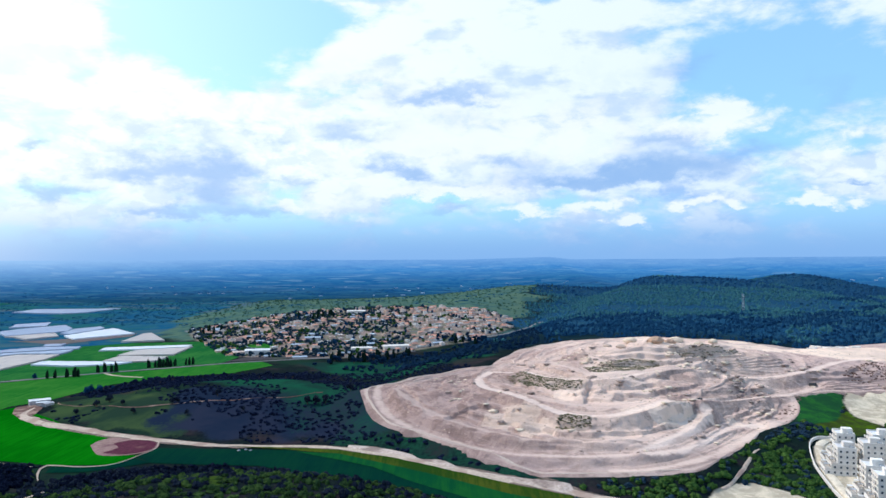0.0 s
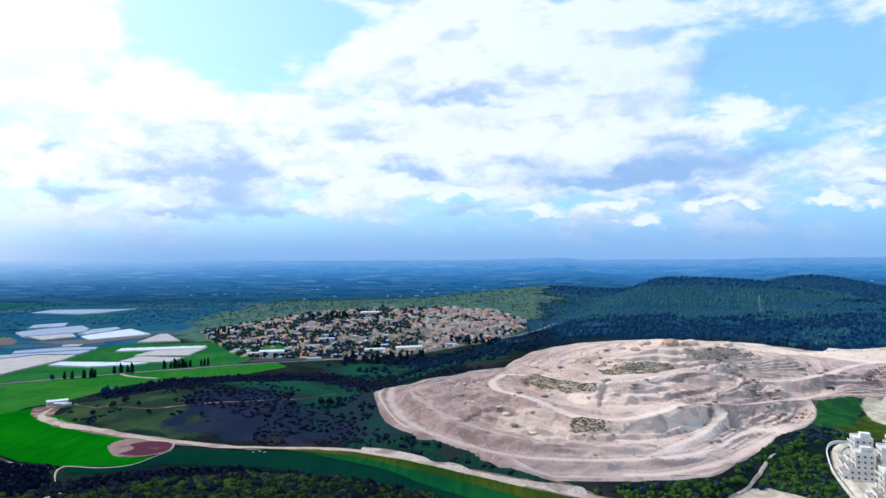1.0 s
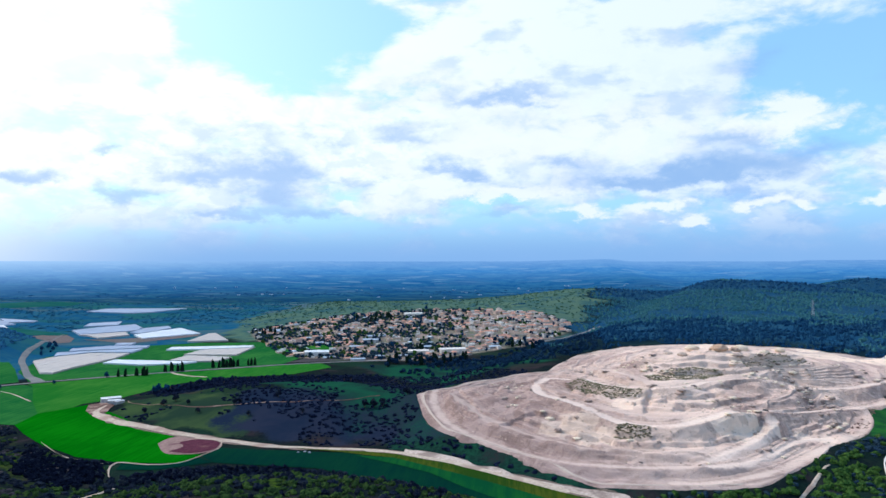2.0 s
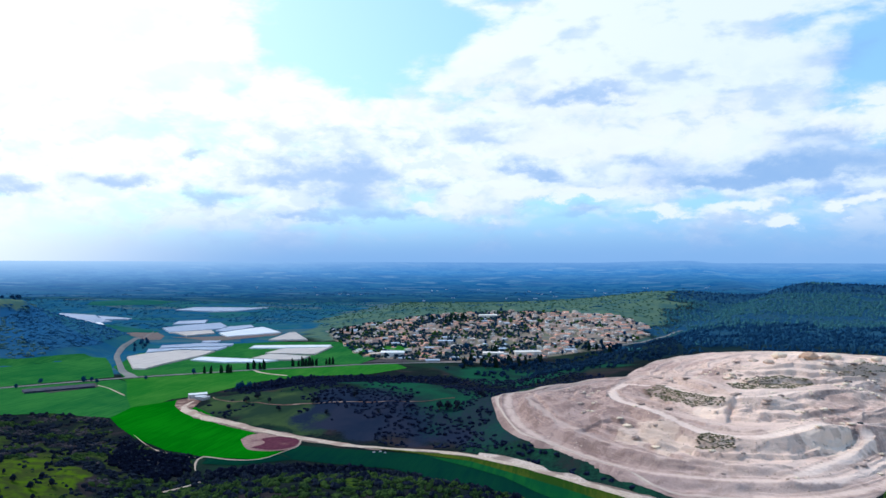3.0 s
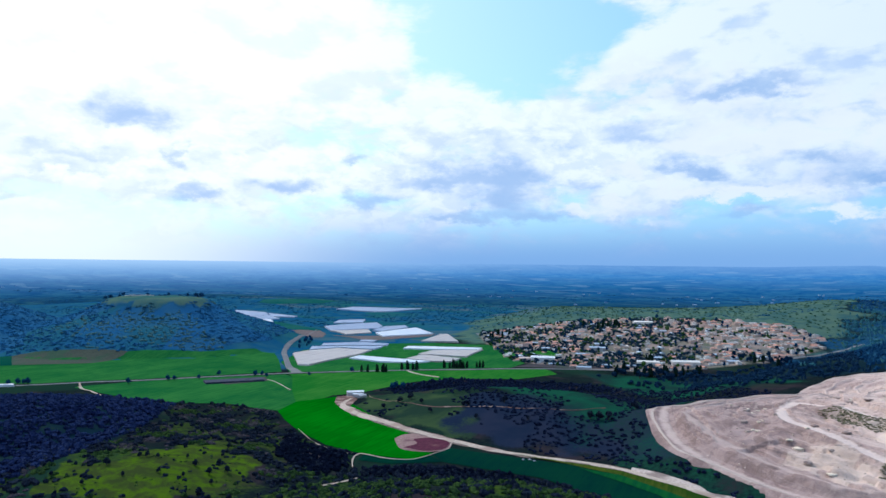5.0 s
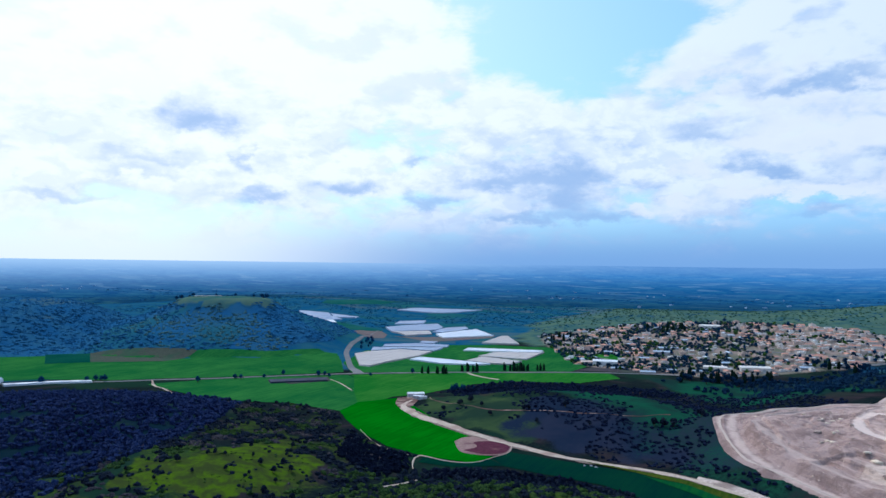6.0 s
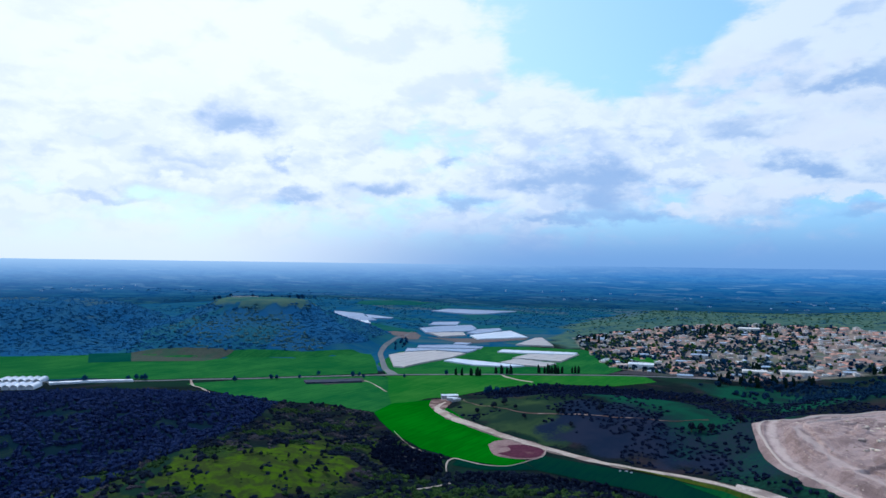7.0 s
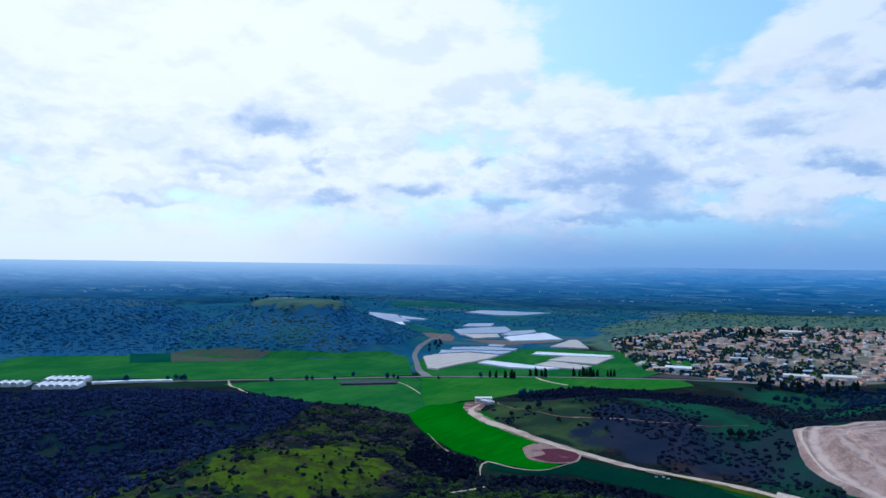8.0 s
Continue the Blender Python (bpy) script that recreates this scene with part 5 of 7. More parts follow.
strip("dirt_track", [(-226, 404), (-230, 391), (-235, 377)], 2.4, M_DIRT, 0.8, 0.4, "pale dirt track over the scrub hill", "track", seed=5)
strip("dirt_track", [(-339, 504), (-317, 484), (-297, 468), (-268, 455), (-254, 456)], 0.5, M_DIRT, 0.5, 0.3, "thin pale track along the wheat field's edge", "track", seed=32)
strip("dirt_track", [(-686, 584), (-654, 560), (-627, 551), (-591, 533)], 2.4, M_DIRT, 0.75, 0.4, "short pale track at the oak wood's edge", "track", seed=33)
strip("dirt_track", [(-514, 698), (-490, 684), (-449, 651)], 1.6, M_DIRT, 0.75, 0.3, "thin pale track across the pasture", "track", seed=34)
strip("dirt_track", [(-397, 835), (-368, 814), (-340, 806)], 3.5, M_DIRT, 0.8, 0.5, "short pale field track", "track", seed=6)
strip("dirt_track", [(-352, 652), (-345, 640), (-330, 626), (-308, 612), (-248, 586), (-217, 588), (-144, 594), (-105, 619)], 0.7, M_YARD, 0.5, 0.5, "thin track over the shrubby hill", "track", seed=7)
strip("dirt_track", [(156, 402), (165, 409), (175, 422), (187, 437), (200, 452)], 1.3, M_DIRT, 0.6, 0.5, "short pale path through shrubs", "track", seed=8)
sheet("yard", [(-384, 640), (-372, 650), (-354, 630), (-345, 602), (-354, 594), (-370, 612)], M_YARD, 0.6, "trampled earth yard round a shed", "yard")
strip("village_street", [(-478, 1320), (-440, 1260), (-350, 1120), (-250, 1040), (-150, 1020), (-60, 1090)], 5, M_TAR, 0.6, label="grey village street", seed=9)
strip("village_street", [(-420, 1230), (-300, 1200), (-150, 1190), (0, 1180), (90, 1230)], 5, M_TAR, 0.6, label="grey village street", seed=10)

# ---- plants ----
def dome(rng, sides, rings, squash=0.8, ragged=0.22):
    """An uneven rounded clump about 1 across, its foot at 0."""
    v, f = [], []
    for k in range(rings):
        e = math.pi / 2 * (k / rings) ** 0.9
        for s in range(sides):
            a = 2 * math.pi * (s + 0.5 * (k % 2)) / sides + rng.uniform(-0.25, 0.25)
            q = 0.5 * math.cos(e * 0.96) * (1 + rng.uniform(-ragged, ragged)) * (0.82 if k == 0 else 1.0)
            v.append((math.cos(a) * q, math.sin(a) * q, squash * math.sin(e) * (1 + rng.uniform(-ragged, ragged)) - (0.05 if k == 0 else 0)))
    v.append((rng.uniform(-0.08, 0.08), rng.uniform(-0.08, 0.08), squash * (1 + rng.uniform(-0.05, ragged))))
    for k in range(rings - 1):
        for s in range(sides):
            a, b, c, d = k * sides + s, k * sides + (s + 1) % sides, (k + 1) * sides + (s + 1) % sides, (k + 1) * sides + s
            f += [(a, b, c), (a, c, d)]
    top = (rings - 1) * sides
    f += [(top + s, top + (s + 1) % sides, len(v) - 1) for s in range(sides)]
    return np.array(v), np.array(f)


def join(pieces):
    v, f, n = [], [], 0
    for a, b in pieces:
        v.append(a), f.append(b + n)
        n += len(a)
    return np.concatenate(v), np.concatenate(f)


def twigs(rng, count, spread, low, high, size):
    """Loose leaf sprays that break up an outline."""
    v, f = [], []
    for k in range(count):
        a, e = rng.uniform(0, 6.283), rng.uniform(0, 1.4)
        c = np.array((math.cos(a) * math.cos(e) * spread, math.sin(a) * math.cos(e) * spread, low + (high - low) * math.sin(e))) * rng.uniform(0.85, 1.12)
        for _ in range(3):
            v.append(c + rng.normal(0, size, 3))
        f.append((3 * k, 3 * k + 1, 3 * k + 2))
    return np.array(v), np.array(f)


def shrub_shape(seed, lumps=4, sides=6, rings=3, leaf=14):
    """A broad evergreen shrub, about 1 across and 0.7 high."""
    rng = np.random.default_rng(seed)
    out = []
    for k in range(lumps):
        v, f = dome(rng, sides, rings, 0.72)
        s = rng.uniform(0.5, 0.8) if k else 0.85
        a, q = rng.uniform(0, 6.283), 0.0 if k == 0 else rng.uniform(0.18, 0.36)
        out.append((v * (s, s, s * rng.uniform(0.8, 1.15)) + (math.cos(a) * q, math.sin(a) * q, 0), f))
    if leaf:
        out.append(twigs(rng, leaf, 0.46, 0.1, 0.68, 0.07))
    return join(out)


def pine_shape(seed, sides=5, tiers=3, slim=0.42):
    """A conifer 1 high: ragged tiers of boughs on a short stem."""
    rng = np.random.default_rng(seed)
    out = []
    for k in range(tiers):
        z0, z1 = 0.12 + 0.78 * k / tiers, min(1.0, 0.12 + 0.78 * (k + 1.6) / tiers)
        w = slim * (1 - 0.75 * k / tiers)
        v = [(math.cos(a) * w * 0.5 * (1 + rng.uniform(-0.3, 0.3)), math.sin(a) * w * 0.5 * (1 + rng.uniform(-0.3, 0.3)), z0 + rng.uniform(-0.05, 0.05)) for a in 6.283 * (np.arange(sides) + rng.uniform(0, 1)) / sides]
        v.append((rng.uniform(-0.03, 0.03), rng.uniform(-0.03, 0.03), z1))
        out.append((np.array(v), np.array([(s, (s + 1) % sides, sides) for s in range(sides)])))
    stem = np.array([(0.02, 0, 0), (-0.012, 0.018, 0), (-0.012, -0.018, 0), (0, 0, 0.3)])
    out.append((stem, np.array([(0, 1, 3), (1, 2, 3), (2, 0, 3)])))
    return join(out)


def round_tree_shape(seed, sides=5):
    """A round-headed tree 1 high, far off."""
    rng = np.random.default_rng(seed)
    out = []
    for k in range(3):
        v, f = dome(rng, sides, 2, 0.6, 0.28)
        s = rng.uniform(0.55, 0.8)
        out.append((v * s + (rng.uniform(-0.18, 0.18), rng.uniform(-0.18, 0.18), 0.22 + 0.1 * k), f))
    stem = np.array([(0.04, 0, 0), (-0.02, 0.035, 0), (-0.02, -0.035, 0), (0, 0, 0.4)])
    out.append((stem, np.array([(0, 1, 3), (1, 2, 3), (2, 0, 3)])))
    return join(out)


def spots(poly, gap, rng, keep=None):
    """Uneven places inside a polygon, about gap apart."""
    p = np.array(poly, float)
    (x0, y0), (x1, y1) = p.min(0), p.max(0)
    x, y = np.meshgrid(np.arange(x0, x1, gap), np.arange(y0, y1, gap))
    x = (x + rng.uniform(-0.5, 0.5, x.shape) * gap * 1.1).ravel()
    y = (y + rng.uniform(-0.5, 0.5, y.shape) * gap * 1.1).ravel()
    ok = inside(x, y, [tuple(q) for q in poly])
    if keep is not None:
        ok &= keep(x, y)
    return x[ok], y[ok]


def scatter(name, x, y, wide, tall, shapes, mat, rng, label, category, top=None, sink=0.25, round_off=False):
    """Plants that nobody could count, as one mesh."""
    n = len(x)
    z = (top or land)(x, y) - sink
    kind = rng.integers(0, len(shapes), n)
    turn = rng.uniform(0, 6.283, n)
    w, h = rng.uniform(*wide, n), rng.uniform(*tall, n)
    big = rng.random(n) > 0.88
    w, h = np.where(big, w * 1.25, w), np.where(big, h * 1.25, h)
    vs, fs, base = [], [], 0
    for k, (v, f) in enumerate(shapes):
        i = np.where(kind == k)[0]
        if not len(i):
            continue
        c, s = np.cos(turn[i])[:, None], np.sin(turn[i])[:, None]
        vx, vy = v[:, 0] * w[i][:, None], v[:, 1] * w[i][:, None]
        vs.append(np.stack([vx * c - vy * s + x[i][:, None], vx * s + vy * c + y[i][:, None], v[:, 2] * h[i][:, None] + z[i][:, None]], -1).reshape(-1, 3))
        fs.append((f[None] + (np.arange(len(i)) * len(v))[:, None, None] + base).reshape(-1, 3))
        base += len(i) * len(v)
    ob = new(name, fast_mesh(name, np.concatenate(vs), np.concatenate(fs), mat, smooth=round_off))
    return tagged(ob, label, category, kind="stuff")


def off_roads(x, y):
    ok = np.ones(np.shape(x), bool)
    for line, wide in CLEAR_LINES:
        q = curve(line, 12)
        ok &= (np.hypot(x[:, None] - q[None, :, 0], y[:, None] - q[None, :, 1]).min(1) > wide) if len(x) else ok
    for _, _, poly in LAND_USE:
        ok &= ~inside(x, y, poly)
    for poly in (GREEN_SLOPE, YARD_SOUTH, BARE_EAST, MEADOW_EAST):
        ok &= ~inside(x, y, poly)
    return ok & (heap_share(x, y) < -0.015)


CLEAR_LINES = [(DIRT, 11), (ROAD_A, 7), (ROAD_B, 8), (TRACK, 4), ([(156, 402), (165, 409), (175, 422), (187, 437), (200, 452)], 4.5), ([(-226, 404), (-230, 391), (-235, 377)], 3)]
RNG = np.random.default_rng(11)
SHRUBS = [shrub_shape(s) for s in range(6)]
SHRUBS_LIGHT = [shrub_shape(20 + s, 3, 5, 2, 6) for s in range(6)]
SHRUBS_FAR = [shrub_shape(40 + s, 2, 5, 2, 3) for s in range(5)]
PINES = [pine_shape(s) for s in range(6)]
ROUNDS = [round_tree_shape(s) for s in range(5)]
LUMPS = [shrub_shape(60 + s, 2, 5, 2, 0) for s in range(6)]
MIXED = PINES + PINES[:3] + LUMPS

KNOLL_LEFT = [(-430, 250), (-405, 330), (-440, 420), (-455, 480), (-495, 515), (-530, 541), (-470, 560), (-440, 560), (-400, 553), (-335, 492), (-292, 466), (-256, 456), (-246, 420), (-250, 350), (-262, 250), (-300, 200), (-400, 190)]
KNOLL_MID = [(-240, 418), (-225, 440), (-195, 452), (-150, 450), (-100, 446), (-55, 425), (-10, 385), (60, 345), (60, 240), (-250, 230), (-250, 350)]
EAST_FRONT = [(55, 412), (105, 408), (150, 408), (200, 462), (245, 500), (285, 530), (300, 560), (330, 560), (330, 480), (266, 488), (248, 483), (235, 468), (228, 447), (221, 428), (215, 405), (210, 375), (209, 340), (60, 330)]
HILL_MID = [(-352, 645), (-362, 700), (-350, 740), (-320, 790), (-250, 815), (-150, 830), (-60, 820), (30, 740), (20, 690), (-80, 650), (-78, 560), (-45, 505), (20, 448), (60, 415), (55, 405), (-15, 478), (-55, 503), (-110, 510), (-205, 522), (-285, 556), (-335, 588)]


def scrub():
    glade = lambda x, y: (glade_share(x, y) - 0.75 * np.maximum(wave(x, y, 27, 5.0) - 0.25, 0) < 0.30 + 0.36 * wave(x, y, 13, 1.0) + 0.25 * (y < 312)) & off_roads(x, y)
    thin = lambda x, y: off_roads(x, y) & (wave(x, y, 55, 7.0) < 0.42 + 0.25 * wave(x, y, 17, 2.0))
    x, y = spots(KNOLL_LEFT, 4.3, RNG, lambda x, y: glade(x, y) & (wave(x, y, 38, 2.6) + 0.4 * wave(x, y, 16, 7.0) < 0.35))
    # lit: shrubs that take the sunlit leaf colour
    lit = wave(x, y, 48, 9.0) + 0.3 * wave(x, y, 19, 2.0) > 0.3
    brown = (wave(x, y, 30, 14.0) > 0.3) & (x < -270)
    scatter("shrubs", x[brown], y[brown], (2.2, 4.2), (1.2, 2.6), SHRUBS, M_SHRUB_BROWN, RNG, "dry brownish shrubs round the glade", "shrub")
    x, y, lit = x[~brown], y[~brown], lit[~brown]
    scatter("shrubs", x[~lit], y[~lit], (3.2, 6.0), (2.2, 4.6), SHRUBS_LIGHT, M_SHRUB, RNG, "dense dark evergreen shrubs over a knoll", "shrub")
    scatter("shrubs", x[lit], y[lit], (2.6, 4.6), (1.6, 3.2), SHRUBS, M_SHRUB_SUN, RNG, "olive-green shrubs over a knoll in a sunlit tone", "shrub")
    x, y = spots(CLEARING, 4.6, RNG, lambda x, y: wave(x, y, 22, 8.0) + 0.6 * wave(x, y, 9, 3.0) + 0.5 * wave(x, y, 60, 4.0) > 0.55)
    scatter("shrubs", x, y, (1.6, 3.6), (1.0, 2.4), SHRUBS, M_SHRUB, RNG, "low dark shrubs dotted over the glade", "shrub")
    x, y = spots(CLEARING, 4.0, RNG, lambda x, y: wave(x, y, 30, 18.0) + 0.6 * wave(x, y, 11, 13.0) > 0.6)
    scatter("shrubs", x, y, (1.2, 2.8), (0.6, 1.6), SHRUBS_FAR, M_SHRUB_SUN, RNG, "low olive bushes dotted over the glade", "shrub")
    x, y = spots(KNOLL_MID, 4.6, RNG, lambda x, y: off_roads(x, y) & (wave(x, y, 26, 3.3) < 0.75))
    # the near slope painted as sunlit, the brow as shaded
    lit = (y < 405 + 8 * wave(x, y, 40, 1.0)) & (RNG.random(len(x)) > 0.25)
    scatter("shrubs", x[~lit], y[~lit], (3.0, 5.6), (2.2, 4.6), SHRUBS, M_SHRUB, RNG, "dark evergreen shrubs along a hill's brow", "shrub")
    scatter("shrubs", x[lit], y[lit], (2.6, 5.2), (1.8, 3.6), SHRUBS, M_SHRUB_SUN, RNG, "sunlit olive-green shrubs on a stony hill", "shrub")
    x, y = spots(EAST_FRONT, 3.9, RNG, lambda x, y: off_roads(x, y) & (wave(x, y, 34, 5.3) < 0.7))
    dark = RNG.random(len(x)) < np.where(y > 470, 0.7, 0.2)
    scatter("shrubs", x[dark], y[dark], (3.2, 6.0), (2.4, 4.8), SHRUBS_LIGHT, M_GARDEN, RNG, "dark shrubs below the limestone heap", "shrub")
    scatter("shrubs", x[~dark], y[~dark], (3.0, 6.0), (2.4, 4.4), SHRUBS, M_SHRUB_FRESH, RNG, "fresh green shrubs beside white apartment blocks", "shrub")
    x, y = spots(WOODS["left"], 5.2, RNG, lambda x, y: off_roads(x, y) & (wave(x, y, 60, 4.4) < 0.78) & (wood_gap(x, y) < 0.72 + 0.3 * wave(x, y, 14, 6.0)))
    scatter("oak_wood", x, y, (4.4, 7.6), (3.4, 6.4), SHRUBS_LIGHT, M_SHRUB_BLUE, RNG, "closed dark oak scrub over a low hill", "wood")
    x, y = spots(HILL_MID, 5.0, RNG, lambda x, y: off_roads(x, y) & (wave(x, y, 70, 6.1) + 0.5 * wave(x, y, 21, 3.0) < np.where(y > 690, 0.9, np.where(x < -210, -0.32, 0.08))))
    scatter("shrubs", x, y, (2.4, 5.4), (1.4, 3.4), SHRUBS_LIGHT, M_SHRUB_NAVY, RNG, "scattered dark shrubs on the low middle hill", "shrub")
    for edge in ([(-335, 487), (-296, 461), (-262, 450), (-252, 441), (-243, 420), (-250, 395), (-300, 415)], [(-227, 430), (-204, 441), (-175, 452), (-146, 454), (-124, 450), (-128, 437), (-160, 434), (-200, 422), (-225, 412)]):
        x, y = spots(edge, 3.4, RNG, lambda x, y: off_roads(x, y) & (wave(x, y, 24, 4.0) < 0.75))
        scatter("shrubs", x, y, (3.4, 6.0), (3.2, 5.6), SHRUBS_LIGHT, M_THICKET_SHADED, RNG, "oak thicket along the fields' edge, painted near-black as shaded", "shrub")
    foot = [(-120, 500), (-60, 505), (-20, 470), (30, 430), (70, 410), (70, 450), (20, 520), (-40, 600), (-60, 680), (10, 730), (-40, 780), (-110, 700), (-110, 600)]
    x, y = spots(foot, 4.6, RNG, lambda x, y: off_roads(x, y) & (wave(x, y, 44, 9.1) + 0.6 * wave(x, y, 15, 2.0) > 0.05) & ~inside(x, y, HILL_MID))
    scatter("shrubs", x, y, (2.4, 5.2), (1.6, 3.8), SHRUBS_LIGHT, M_SHRUB_NAVY, RNG, "dark shrubs along the foot of the limestone heap", "shrub")
    north = [(-360, 705), (-352, 745), (-322, 795), (-250, 818), (-150, 832), (-120, 800), (-230, 760), (-300, 720), (-340, 690)]
    x, y = spots(north, 5.5, RNG, off_roads)
    scatter("pine_belt", x, y, (3.5, 6.0), (2.6, 5.0), ROUNDS, M_SHRUB_NAVY, RNG, "dark belt of trees behind the middle hill", "wood")


def woods():
    valley = [(-190, 935), (-90, 925), (-20, 1010), (60, 1110), (150, 1200), (150, 1000), (90, 810), (30, 745), (-60, 830), (-150, 850)]
    x, y = spots(valley, 10.0, RNG, lambda x, y: off_roads(x, y) & (wave(x, y, 110, 4.7) + 0.5 * wave(x, y, 34, 2.0) < -0.15))
    scatter("valley_trees", x, y, (4, 8), (3, 5.5), ROUNDS, M_VALLEY, RNG, "dark trees scattered through the valley below the village", "wood")
    east = WOODS["east"]
    x, y = spots(east, 8.0, RNG, lambda x, y: off_roads(x, y) & ~inside(x, y, VILLAGE) & (np.hypot(x, y) < 1650) & (wave(x, y, 130, 8.2) < 0.7) & inside(x + 50 * wave(x, y, 210, 3.0) + 30 * wave(x, y, 60, 5.0) + RNG.normal(0, 14, len(x)), y + 40 * wave(x, y, 160, 8.0), east))
    keep = np.ones(len(x), bool)
    for poly in FOREST_CLEARINGS:
        keep &= ~inside(x + 14 * wave(x, y, 60, 3.0), y + 14 * wave(x, y, 55, 6.0), poly) | (RNG.random(len(x)) < 0.22)
    x, y = x[keep], y[keep]
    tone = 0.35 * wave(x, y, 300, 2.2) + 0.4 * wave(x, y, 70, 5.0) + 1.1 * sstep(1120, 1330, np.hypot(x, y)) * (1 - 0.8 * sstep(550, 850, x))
    # lit trees take the sunlit copy of the leaves, the rest the dark copies
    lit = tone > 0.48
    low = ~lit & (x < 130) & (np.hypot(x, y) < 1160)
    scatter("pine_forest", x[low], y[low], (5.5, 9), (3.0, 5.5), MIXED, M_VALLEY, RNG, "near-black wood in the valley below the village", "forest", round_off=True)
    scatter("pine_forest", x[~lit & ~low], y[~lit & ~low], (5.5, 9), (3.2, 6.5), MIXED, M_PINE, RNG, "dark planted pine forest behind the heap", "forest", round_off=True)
    scatter("pine_forest", x[lit], y[lit], (5.5, 9), (3, 6), MIXED, M_PINE_SUNLIT, RNG, "pine forest on the ridge in a sunlit tone", "forest", round_off=True)
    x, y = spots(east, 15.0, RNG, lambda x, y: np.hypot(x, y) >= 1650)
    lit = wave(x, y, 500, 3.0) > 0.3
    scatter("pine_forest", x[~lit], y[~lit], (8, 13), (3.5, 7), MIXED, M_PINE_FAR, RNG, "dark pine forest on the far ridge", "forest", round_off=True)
    scatter("pine_forest", x[lit], y[lit], (8, 13), (3.5, 7), MIXED, M_PINE_SUNLIT, RNG, "pine forest on the far ridge in a sunlit tone", "forest", round_off=True)
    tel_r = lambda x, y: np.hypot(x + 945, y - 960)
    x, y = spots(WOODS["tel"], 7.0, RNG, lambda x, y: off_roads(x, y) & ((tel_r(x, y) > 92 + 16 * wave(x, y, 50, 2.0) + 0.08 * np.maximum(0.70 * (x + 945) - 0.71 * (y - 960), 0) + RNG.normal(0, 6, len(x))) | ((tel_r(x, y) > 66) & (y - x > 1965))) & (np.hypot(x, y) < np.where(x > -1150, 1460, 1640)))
    # a patch of sun on the flank, painted by leaf colour
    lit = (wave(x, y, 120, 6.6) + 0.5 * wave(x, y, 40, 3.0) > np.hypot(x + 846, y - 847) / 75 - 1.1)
    scatter("hill_wood", x[~lit], y[~lit], (8.5, 13.5), (2.4, 3.9), LUMPS, M_HILLWOOD_HAZY, RNG, "dark wood over the flat-topped hill", "wood", sink=1.6, round_off=True)
    scatter("hill_wood", x[lit], y[lit], (8.0, 12.5), (2.4, 3.9), LUMPS, M_HILLWOOD_SUNLIT, RNG, "trees in a sunlit tone on the flat-topped hill's flank", "wood", sink=1.6, round_off=True)
    plain = [(-1900, 1300), (-1250, 1330), (-860, 1250), (-620, 1500), (-480, 1380), (-300, 1420), (80, 1450), (110, 1330), (130, 1240), (110, 1180), (160, 1220), (210, 1400), (280, 1650), (300, 2100), (0, 2450), (-900, 2400), (-1700, 2000)]
    nets = [q for _, _, q in COVERS]

    def free(x, y):
        ok = off_roads(x, y) & ~inside(x, y, VILLAGE) & (wave(x, y, 240, 7.4) + 0.6 * wave(x, y, 75, 2.8) < 0.55)
        for q in nets:
            for k in (0.95, 1.0, 1.02, 1.045, 1.07):
                ok &= ~inside(x * k, y * k, q)
        return ok
    x, y = spots(plain, 17.0, RNG, free)
    # sunlit ground behind the village: its trees get lighter painted leaves
    lit = inside(x, y, GROVE) & (wave(x, y, 120, 1.3) > -0.5)
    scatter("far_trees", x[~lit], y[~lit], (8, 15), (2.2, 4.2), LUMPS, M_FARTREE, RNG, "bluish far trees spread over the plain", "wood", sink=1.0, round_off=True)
    scatter("far_trees", x[lit], y[lit], (4.5, 8.5), (2.0, 4.0), LUMPS, M_ORCHARD, RNG, "green orchard trees behind the village", "orchard", round_off=True)


def far_woods():
    """Woods and hedges dotted over the distance."""
    rng = np.random.default_rng(29)
    az, r = np.radians(rng.uniform(-40, 72, 9000)), 2400 + 1100 * rng.random(9000) ** 1.3
    x, y = -np.sin(az) * r, np.cos(az) * r
    ok = wave(x, y, 420, 3.0) + 0.6 * wave(x, y, 130, 6.0) > 0.15
    x, y = x[ok], y[ok]
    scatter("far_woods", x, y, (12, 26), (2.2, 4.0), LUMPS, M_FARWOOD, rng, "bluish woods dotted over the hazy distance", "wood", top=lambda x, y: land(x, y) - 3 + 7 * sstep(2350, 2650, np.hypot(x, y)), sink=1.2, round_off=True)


COVERS = []  # white film and grey net over crops


def covered(mat, label, *poly):
    COVERS.append((mat, label, list(poly)))


covered(M_NET, "beige shade-net house beside the side road", (-641, 932), (-640, 970), (-611, 1023), (-551, 1024), (-544, 967), (-549, 874), (-547, 833), (-564, 833))
covered(M_NET_GREY, "long greyish shade-net house with a stepped edge", (-643, 980), (-666, 1022), (-562, 1083), (-557, 1067), (-554, 1033), (-615, 1033))
covered(M_NET_GREY, "greyish shade-net strip behind the net houses", (-658, 1040), (-673, 1070), (-629, 1116), (-570, 1122), (-561, 1095))
covered(M_NET_GREY, "short grey shade-net strip", (-632, 1124), (-644, 1153), (-615, 1162), (-608, 1132))
covered(M_PLASTIC, "long bright white plastic tunnel block", (-536, 924), (-537, 955), (-455, 949), (-413, 946), (-426, 925), (-476, 910))
covered(M_NET, "pale net house joined to a white tunnel block", (-458, 955), (-456, 1009), (-384, 996), (-387, 955), (-412, 950))
